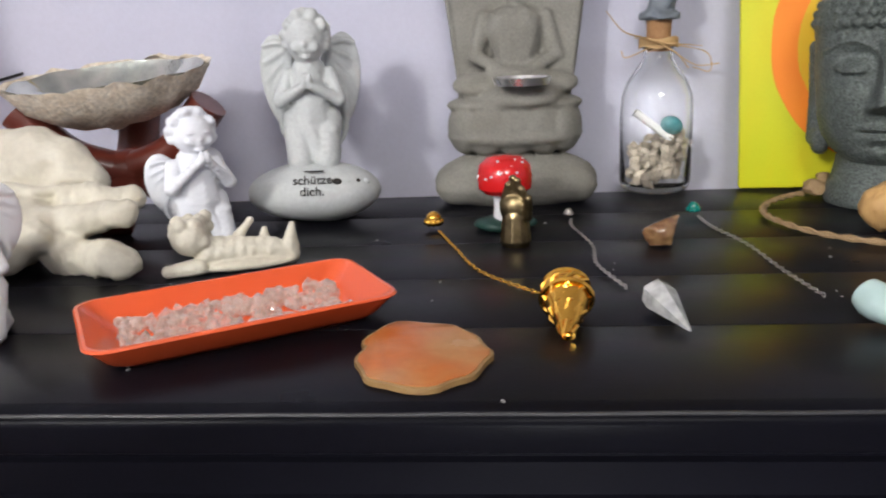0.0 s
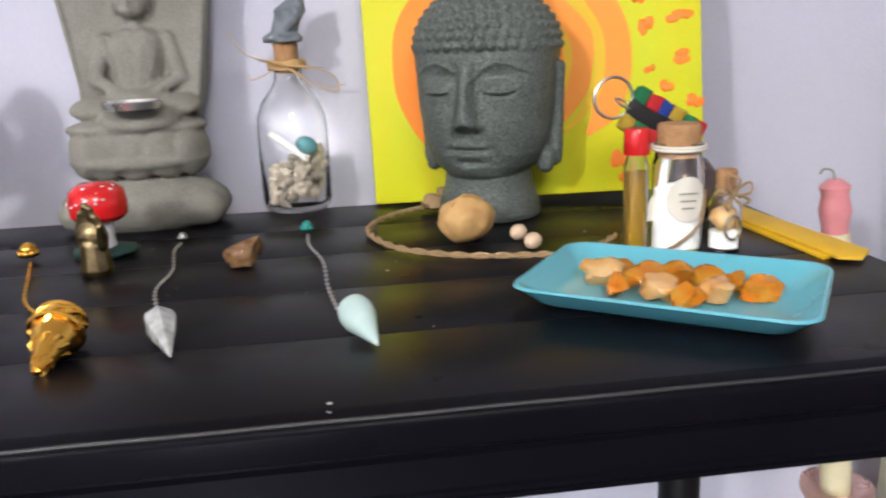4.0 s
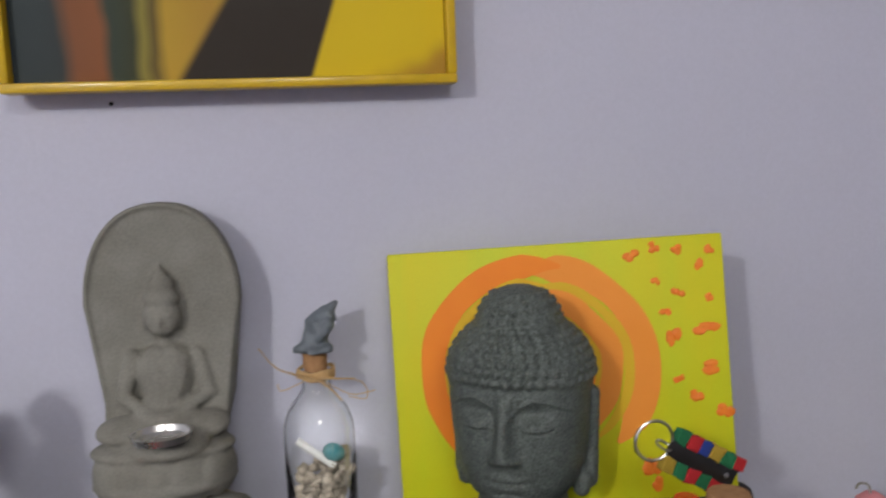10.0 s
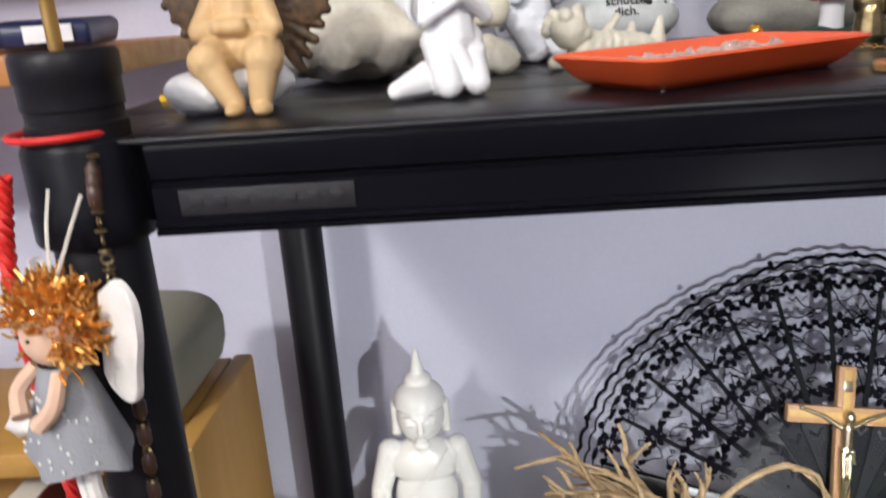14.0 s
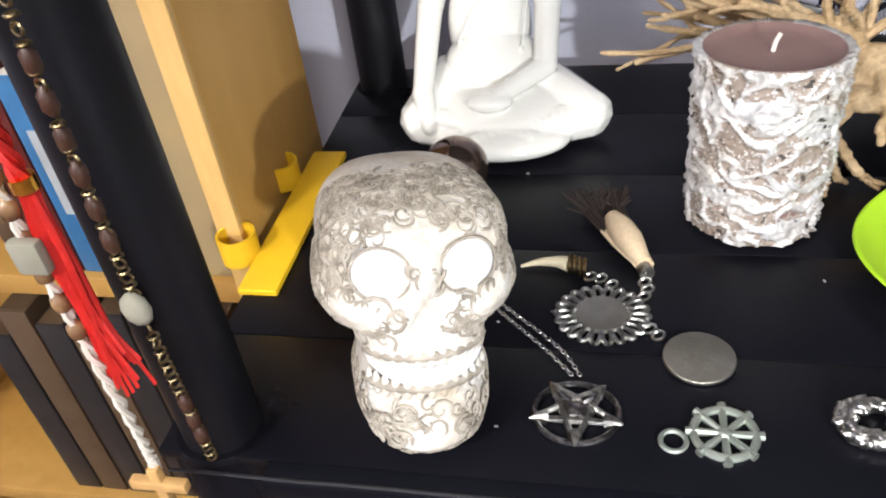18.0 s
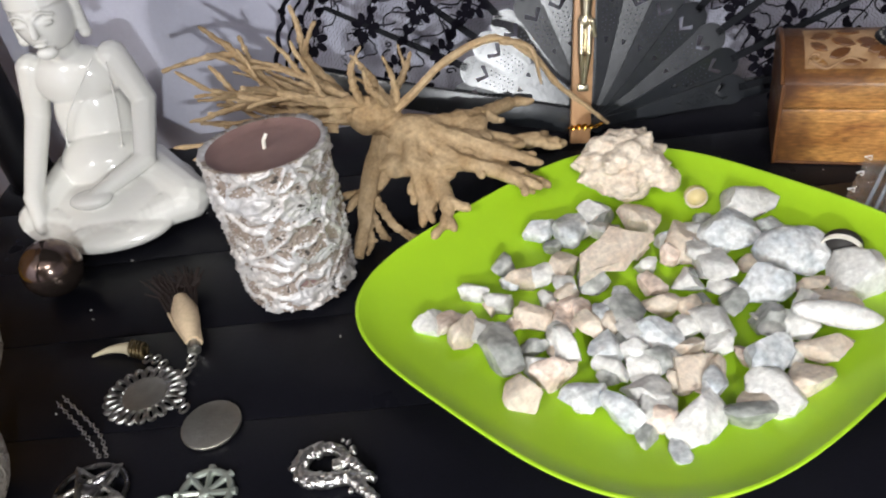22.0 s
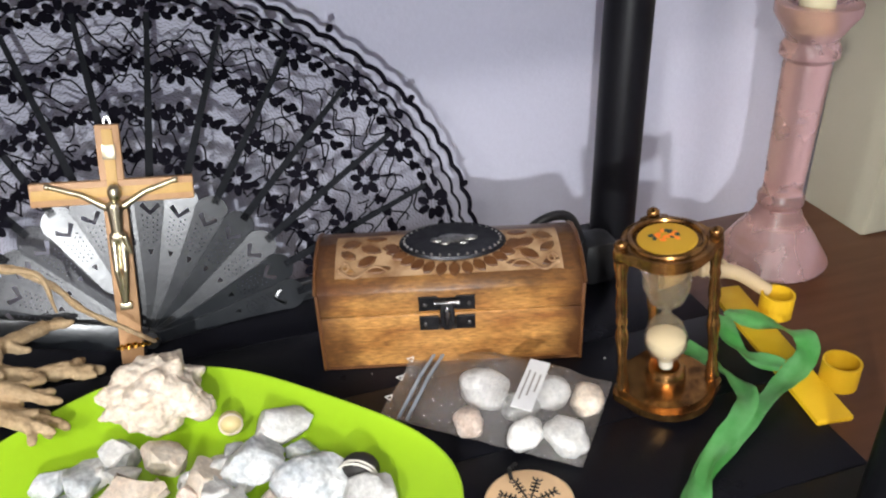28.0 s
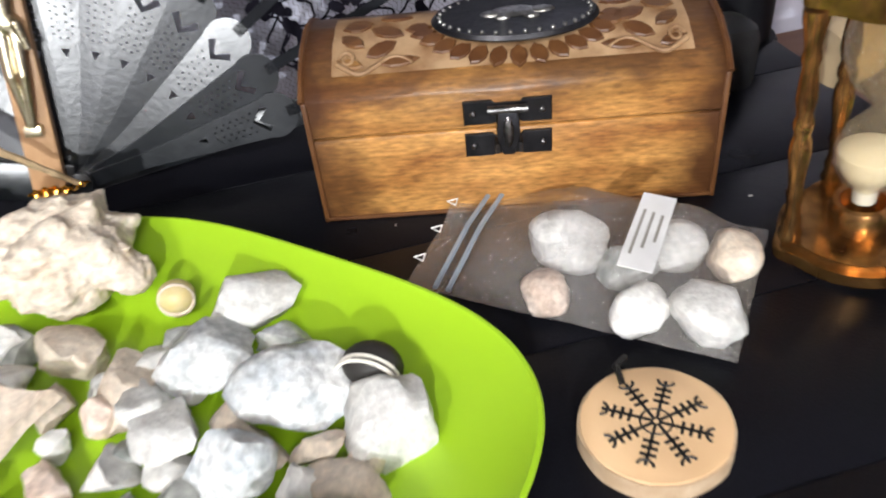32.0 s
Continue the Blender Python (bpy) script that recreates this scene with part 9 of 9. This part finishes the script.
# ---------------------------------------------------------------- right of the rack
tb = thing("side_table", pose(0.95, 0.50, 0), "brown wooden side table beside the rack", "table")
part("tabletop", box(mesh(), -0.018, -0.02, 0.755, 0.776, 0.50, 0.024, 0.004), M["tabletop"], tb)
for sx in (-0.33, 0.33):
    for sy in (-0.19, 0.19):
        part("leg", box(mesh(), sx, sy, 0.3715, 0.045, 0.045, 0.743, 0.003), M["tabletop"], tb)
pk = thing("glass_candlestick", pose(0.640, 0.628, 0.767) @ Matrix.Diagonal((1, 1, 0.975, 1)), "frosted pink glass candlestick holding a striped candle", "candlestick")
part("stick", lathe(mesh(), [(0.0, 0.0), (0.056, 0.0), (0.058, 0.003), (0.053, 0.010), (0.040, 0.028), (0.026, 0.045), (0.021, 0.056), (0.0235, 0.060), (0.0235, 0.066), (0.020, 0.070), (0.0195, 0.075), (0.0225, 0.190), (0.0210, 0.194), (0.0275, 0.199), (0.0275, 0.206), (0.0235, 0.212), (0.031, 0.224), (0.0385, 0.234), (0.0385, 0.242), (0.030, 0.243), (0.016, 0.236), (0.0, 0.234)], 40, cap=False), M["pinkglass"], pk, m=pose(0, 0, 0.012) @ Matrix.Diagonal((0.87, 0.87, 1, 1)))
lean = pose(0, 0, 0.234, 0, -5.4, 0) @ pose(0, 0, -0.234)
part("candle_foot", lathe(mesh(), [(0.0135, 0.234), (0.0150, 0.30), (0.0138, 0.42)], 24), M["wax_cream"], pk, m=lean)
cn = lambda z: 0.0124 + 0.0012 * math.sin(z * 190)  # noqa: E731
for nm, z0, z1, mt in (("blue_band", 0.42, 0.480, "wax_blue"), ("cream_band", 0.4802, 0.517, "wax_cream"), ("pink_band", 0.5172, 0.552, "wax_pink")):
    prof = [(cn(z0 + (z1 - z0) * k / 8), z0 + (z1 - z0) * k / 8) for k in range(9)]
    if nm == "pink_band":
        prof += [(0.013, 0.560), (0.006, 0.566)]
    part(nm, lathe(mesh(), prof, 24), M[mt], pk, m=lean)
part("wick", tube(mesh(), curve([(0, 0, 0.564), (-0.002, 0, 0.574), (-0.010, 0, 0.577), (-0.014, 0, 0.573)], 5), 0.0011, 6), M["print"], pk, m=lean)
pn = thing("leaning_panel", pose(0.762, 0.640, 0.767), "olive cream rounded panel standing on the side table", "panel")
part("panel", prism(mesh(), [(0.0 + x, z) for x, z in ((0, 0), (0.30, 0), (0.30, 0.66), (0.295, 0.673), (0.28, 0.68), (0.03, 0.68), (0.012, 0.674), (0.003, 0.66))], -0.09, 0.0, 0.006, pose(0, 0, 0, 90, 0, 0)), M["board"], pn)

# ---------------------------------------------------------------- left of the rack
bc = thing("bookcase", pose(-0.74, 0.545, 0), "golden pine bookcase standing beside the rack", "bookcase")
part("side_panel", box(mesh(), 0.236, 0, 0.524, 0.018, 0.165, 1.048, 0.004), M["pine"], bc)
part("side_panel", box(mesh(), -0.236, 0, 0.524, 0.018, 0.165, 1.048, 0.004), M["pine"], bc)
part("front_edge", box(mesh(), 0.236, -0.086, 0.524, 0.0175, 0.006, 1.046, 0.001), M["pine_edge"], bc)
part("back_panel", box(mesh(), 0, 0.078, 0.52, 0.452, 0.008, 1.02), M["pine"], bc)
for z in (1.036, 0.740, 0.44, 0.10):
    part("shelf", box(mesh(), 0, -0.002, z, 0.452, 0.160, 0.020, 0.002), M["pine"], bc)
cu = solo("cushion", rough(box(mesh(), 0, 0, 0.038, 0.10, 0.15, 0.076, 0.028, seg=4), 0.004, 25), M["cushion"], pose(-0.560, 0.548, 1.047), "grey-green padded cushion on top of the bookcase", "cushion")
for k, (w, h, mt, lab) in enumerate(((0.050, 0.262, "booktan", "tall tan slipcased book on the bookcase shelf"), (0.030, 0.175, "bookgrey", "pale paperback with orange writing on the bookcase shelf"), (0.022, 0.18, "bookgrey", "pale paperback on the bookcase shelf"), (0.026, 0.165, "bookblue", "blue paperback on the bookcase shelf"), (0.03, 0.235, "bookred", "dark red tall book on the bookcase shelf"), (0.028, 0.2, "bookbrown", "brown book on the bookcase shelf"))):
    x = (-0.539, -0.580, -0.607, -0.632, -0.661, -0.691)[k]
    bk = thing("book", pose(x, 0.530, 0.750), lab, "book", "books in the pine bookcase")
    part("cover", box(mesh(), 0, 0, h / 2, w, 0.120, h, 0.002), M[mt], bk)
    part("page_block", box(mesh(), 0, 0.002, h / 2, w - 0.005, 0.1185, h + 0.001), M["paper"], bk)
    if k:
        part("title_bar", box(mesh(), 0, -0.0603, h * 0.55, w * 0.30, 0.0008, h * 0.42), M[("label", "vermilion", "vermilion", "bookgrey", "gilt", "print")[k]], bk)
for k in range(9):
    bk = thing("book", pose(-0.530 - 0.030 * k, 0.535, 0.450), ("black hardback book on the bottom shelf", "brown hardback book on the bottom shelf")[k % 2], "book", "books on the bottom shelf")
    hh = 0.235 + 0.018 * math.sin(k * 2.1)
    part("cover", box(mesh(), 0, 0, hh / 2, 0.028, 0.125, hh, 0.002), M[("bookblack", "bookbrown")[k % 2]], bk)
    part("page_block", box(mesh(), 0, 0.002, hh / 2, 0.023, 0.1235, hh + 0.001), M["bookbrown"], bk)
pb = thing("plush_figure", pose(-0.600, 0.520, 1.047), "pink and white soft toy sitting on the bookcase", "toy")
part("body", rough(ball(mesh(), (0, 0, 0.035), (0.040, 0.034, 0.036), sub=3), 0.003, 60), M["pinkcloth"], pb)
part("fleece", rough(ball(mesh(), (-0.005, -0.022, 0.014), (0.048, 0.030, 0.016), sub=3), 0.006, 90), M["felt"], pb)

# wall shelves with brass rod
for z, wx, wyy, deep_ in ((1.323, -0.802, 0.6485, 0.275), (1.501, -0.797, 0.6575, 0.257)):
    ws = thing("wall_shelf", pose(wx, wyy, z), "orange-brown wooden wall shelf board above the bookcase", "shelf", "wall shelves")
    part("board", box(mesh(), 0, 0, 0, 0.50, deep_, 0.022, 0.002), M["orangewood"], ws)
    part("end_cap", box(mesh(), 0.2515, 0, 0, 0.003, deep_ - 0.002, 0.021, 0.001), M["walnut"], ws)
rod = thing("brass_rod", pose(-0.451, 0.302, Z1 + 0.030), "thin brass rod standing in the hollow post cap", "rod")
part("rod", lathe(mesh(), [(0.0032, 0), (0.0032, 0.62)], 14), M["brass"], rod)
part("collar", lathe(mesh(), [(0.0058, 0.0), (0.0058, 0.006), (0.0045, 0.007)], 14), M["bronze"], rod)
for k, (x, y, s) in enumerate(((-0.568, 0.60, 1.0), (-0.592, 0.575, 0.8), (-0.628, 0.575, 1.1), (-0.672, 0.60, 1.0))):
    bo = thing("dropper_bottle", pose(x, y, 1.512), "black bottle with a white barcode label on the wall shelf", "bottle", "bottles on the wall shelf")
    part("body", lathe(mesh(), [(0.0, 0), (0.017 * s, 0.0), (0.0178 * s, 0.002), (0.0178 * s, 0.062), (0.014, 0.072), (0.010, 0.076), (0.010, 0.082)], 28), M["cable"], bo)
    part("cap", lathe(mesh(), [(0.0115, 0.080), (0.0115, 0.104), (0.010, 0.106)], 24), M["post"], bo)
    lab = part("label", lathe(mesh(), [(0.0181 * s, 0.008), (0.0181 * s, 0.034)], 28, cap=False), M["label"], bo)
    for i in range(6):
        part("barcode_bar", box(mesh(), -0.006 + 0.0022 * i, -0.0184 * s + 0.0006 * abs(i - 3), 0.020, 0.0009, 0.0006, 0.016), M["ink"], bo)
random.seed(17)
for k, (x, y, mt, lab) in enumerate(((-0.690, 0.56, "bluepack", "light blue plastic packet on the wall shelf"), (-0.635, 0.57, "navy", "navy plastic packet with white print on the wall shelf"), (-0.588, 0.575, "navy", "navy plastic packet on the wall shelf"))):
    pc = thing("packet", pose(x, y, 1.334, 0, 0, 8 * k - 6), lab, "packet", "packets on the wall shelf")
    part("wrapper", rough(box(mesh(), 0, 0, 0.011, 0.066, 0.085, 0.020, 0.006, seg=3), 0.004, 60, k), M[mt], pc)
    part("print_patch", box(mesh(), 0.004, -0.0445, 0.012, 0.034, 0.002, 0.012), M["label"], pc)
pp = thing("hanging_cord", pose(0, 0, 0), "dark cord strung beside the wall shelves", "cord")
part("cord", tube(mesh(), [(-0.60, WALL - 0.008, 1.395), (-0.47, WALL - 0.008, 1.425)], 0.0016, 5), M["cable"], pp)


# ---------------------------------------------------------------- hanging dolls and cords on the front posts
def doll(m, label):
    d = thing("angel_doll", m, label, "doll", "cloth angel dolls hung on the rack posts")
    part("head", ball(mesh(), (0, 0, 0), (0.019, 0.018, 0.020), sub=3), M["dollskin"], d)
    rnd = random.Random(19)
    hb = mesh()
    for k in range(620):
        a, e = rnd.uniform(0, 6.283), rnd.uniform(-0.55, 1.55)
        if math.sin(a) < -0.45 and e < 0.45:
            continue
        dv = Vector((math.cos(a) * math.cos(e), math.sin(a) * math.cos(e), math.sin(e)))
        p = dv * 0.019
        q = [p]
        for i in range(4):
            q.append(q[-1] + dv * 0.0036 + Vector((rnd.uniform(-1, 1), rnd.uniform(-1, 1), rnd.uniform(-1, 1))) * 0.0034)
        tube(hb, q, 0.0010, 3)
    part("tinsel_hair", hb, M["tinsel"], d)
    for s in (-1, 1):
        part("wing", rough(prism(mesh(), [(s * x * 1.2, z * 1.08) for x, z in wob([(0.010, -0.028), (0.022, -0.040), (0.036, -0.037), (0.042, -0.018), (0.049, 0.004), (0.047, 0.024), (0.036, 0.030), (0.020, 0.020)], 4)], -0.021, -0.017, 0.0012, pose(0, 0, 0, 90, 0, 0)), 0.001, 60), M["felt"], d)
        part("arm", tube(mesh(), curve([(s * 0.013, -0.008, -0.020), (s * 0.020, -0.018, -0.034), (s * 0.010, -0.024, -0.046)], 5), (0.0045, 0.0055), 8), M["dollskin"], d)
        part("leg", tube(mesh(), curve([(s * 0.008 + 0.006, 0, -0.070), (s * 0.006 + 0.008, -0.003, -0.092), (s * 0.006 + 0.011, -0.002, -0.112)], 5), (0.0045, 0.0050), 8), M["felt"], d)
        part("cuff", lathe(mesh(), [(0.006, 0), (0.0105, -0.009), (0.010, -0.010)], 14, pose(s * 0.006 + 0.011, -0.002, -0.106)), M["dress"], d)
        part("foot", ball(mesh(), (s * 0.006 + 0.014, -0.006, -0.126), (0.0065, 0.0085, 0.013), sub=2), M["dollskin"], d)
    b2 = mesh()
    n = 30
    rings2 = [[b2.verts.new(((0.013 + 0.026 * f + 0.003 * f * math.sin(5 * loop(k, n))) * math.cos(loop(k, n)), (0.012 + 0.014 * f + 0.003 * f * math.cos(5 * loop(k, n))) * math.sin(loop(k, n)), -0.018 - 0.060 * f - 0.004 * f * math.sin(3 * loop(k, n)))) for k in range(n)] for f in (0, 0.2, 0.45, 0.7, 1.0)]
    for a, c in zip(rings2, rings2[1:]):
        for k in range(n):
            b2.faces.new((a[k], a[(k + 1) % n], c[(k + 1) % n], c[k]))
    dr = part("dress", b2, M["dress"], d, "grey dress with white dots")
    for k in range(38):
        a, f = rnd.uniform(3.2, 6.2), rnd.uniform(0.25, 0.97)
        part("dot", ball(mesh(), ((0.0135 + 0.026 * f + 0.003 * f * math.sin(5 * a)) * math.cos(a), (0.0125 + 0.014 * f + 0.003 * f * math.cos(5 * a)) * math.sin(a), -0.018 - 0.060 * f - 0.004 * f * math.sin(3 * a)), (0.0014, 0.0009, 0.0014), sub=1), M["dot"], dr)
    for s in (-1, 1):
        part("eye", ball(mesh(), (s * 0.006, -0.0178, 0.002), 0.0012, sub=1), M["ink"], d)
    for s in (-1, 1):
        part("hanging_string", tube(mesh(), curve([(0.0, 0.004, 0.022), (s * 0.012 + 0.004, 0.012, 0.055), (s * 0.018 + 0.006, 0.020, 0.078)], 5), 0.0011, 5), M["whitecord"], d)
    return fuse(d)


dl = doll(pose(-0.453, 0.256, 1.227, 0, 0, -35) @ Matrix.Scale(0.74, 4), "hanging cloth angel doll with copper tinsel hair and grey dotted dress")
copy_thing(dl, pose(0.457, 0.250, 1.238, 0, 0, 4) @ Matrix.Scale(0.96, 4))
oc = thing("orange_cord", pose(0.497, 0.326, Z1), "flat orange and white braided cord looped round the post foot", "cord")
for nm, r, z, wd, mt in (("orange_strand", 0.0262, 0.0042, 0.0030, "vermilion"), ("white_strand", 0.0290, 0.0022, 0.0024, "whitecord")):
    part(nm, tube(mesh(), [((r + 0.0012 * math.sin(5 * loop(k, 40))) * math.cos(loop(k, 40)), (r + 0.0012 * math.cos(4 * loop(k, 40))) * math.sin(loop(k, 40)) - 0.004, z) for k in range(41)], wd, 8, flat=0.5), M[mt], oc)
rc = thing("red_cord", pose(0, 0, 0), "twisted red cord with tassel tied round the front post", "cord")
b = mesh()
for s in range(3):
    base = curve([(-0.474, 0.279, 1.290), (-0.478, 0.274, 1.24), (-0.472, 0.272, 1.15), (-0.466, 0.272, 1.06), (-0.462, 0.272, 0.97)], 40)
    tube(b, [p + Vector((0.0022 * math.cos(k * 0.5 + s * 2.1), 0.0022 * math.sin(k * 0.5 + s * 2.1), 0)) for k, p in enumerate(base)], 0.0019, 5)
part("twisted_cord", b, M["redcord"], rc)
part("post_loop", tube(mesh(), [(-0.457 + 0.0235 * math.cos(loop(k, 28)), 0.305 + 0.0235 * math.sin(loop(k, 28)), Z1 + 0.004) for k in range(29)], 0.0017, 6), M["redcord"], rc)
part("gold_bead", lathe(mesh(), [(0.005, 0), (0.005, 0.006)], 16, pose(-0.462, 0.272, 0.966)), M["gold"], rc)
b = mesh()
rnd = random.Random(23)
for k in range(40):
    tube(b, curve([(-0.462 + rnd.uniform(-3, 3) * 0.001, 0.272 + rnd.uniform(-2, 2) * 0.001, 0.966), (-0.461 + rnd.uniform(-6, 6) * 0.001, 0.270 + rnd.uniform(-3, 3) * 0.001, 0.93), (-0.456 + rnd.uniform(-10, 10) * 0.001, 0.268 + rnd.uniform(-4, 3) * 0.001, 0.868 + rnd.uniform(-1, 2) * 0.01)], 4), 0.0011, 4)
part("tassel", b, M["redcord"], rc)
bs = thing("prayer_beads", pose(0, 0, 0), "hanging string of dark wooden beads and gold chain", "beads")
line = curve([(-0.434, 0.283, 1.300), (-0.432, 0.272, 1.27), (-0.432, 0.274, 1.18), (-0.436, 0.275, 1.08), (-0.440, 0.276, 0.98), (-0.441, 0.276, 0.88), (-0.440, 0.277, 0.80)], 20)
part("chain", chain(mesh(), line[::6], 0.0019, 0.0038), M["bronze"], bs)
for k in range(10, len(line) - 4, 3):
    if (k // 18) % 2 == 0:
        part("bead", lathe(mesh(), [(0.001, -0.006), (0.0032, -0.003), (0.0032, 0.003), (0.001, 0.006)], 10, Matrix.Translation(line[k])), M["beadbrown"], bs)
part("end_charm", ball(mesh(), (-0.441, 0.2735, 0.905), (0.007, 0.004, 0.009), sub=2), M["cushion"], bs)

rp = thing("rope_rosary", pose(0, 0, 0), "knotted cream cord with brown beads and a small wooden cross", "rosary")
line = curve([(-0.470, 0.283, 1.06), (-0.472, 0.272, 1.00), (-0.470, 0.268, 0.94), (-0.466, 0.266, 0.88), (-0.462, 0.264, 0.825), (-0.461, 0.262, 0.806)], 16)
for s in range(2):
    part("cord_strand", tube(mesh(), [p + Vector((0.0016 * math.cos(k * 1.1 + s * math.pi), 0.0016 * math.sin(k * 1.1 + s * math.pi), 0)) for k, p in enumerate(line)], 0.0015, 5), M["whitecord"], rp)
for k in range(3, 44, 4):
    part("bead", lathe(mesh(), [(0.001, -0.0055), (0.0038, -0.003), (0.0042, 0.0), (0.0038, 0.003), (0.001, 0.0055)], 12, Matrix.Translation(line[k])), M["smoky"], rp)
part("cross_upright", box(mesh(), -0.461, 0.2605, 0.7975, 0.0060, 0.005, 0.030, 0.001), M["walnut"], rp)
part("cross_arm", box(mesh(), -0.461, 0.2600, 0.8005, 0.030, 0.0056, 0.0065, 0.001), M["walnut"], rp)
part("toggle", box(mesh(), -0.468, 0.264, 0.940, 0.014, 0.006, 0.016, 0.002), M["cushion"], rp)

# dust and lint on the boards
rnd = random.Random(55)
for z in (Z1, Z2):
    b = mesh()
    for k in range(34):
        x, y, s = rnd.uniform(-0.40, 0.44), rnd.uniform(0.30, 0.62), rnd.uniform(0.0005, 0.0013)
        box(b, x, y, s * 0.3, s * rnd.uniform(1, 2.4), s, s * 0.6, m=Matrix.Translation((x, y, 0)) @ pose(0, 0, 0, 0, 0, rnd.uniform(0, 180)) @ Matrix.Translation((-x, -y, 0)))
    solo("dust", b, M["dust"], pose(0, 0, z), "scattered specks of pale dust on the black board", "dust", kind="stuff", smooth=False)
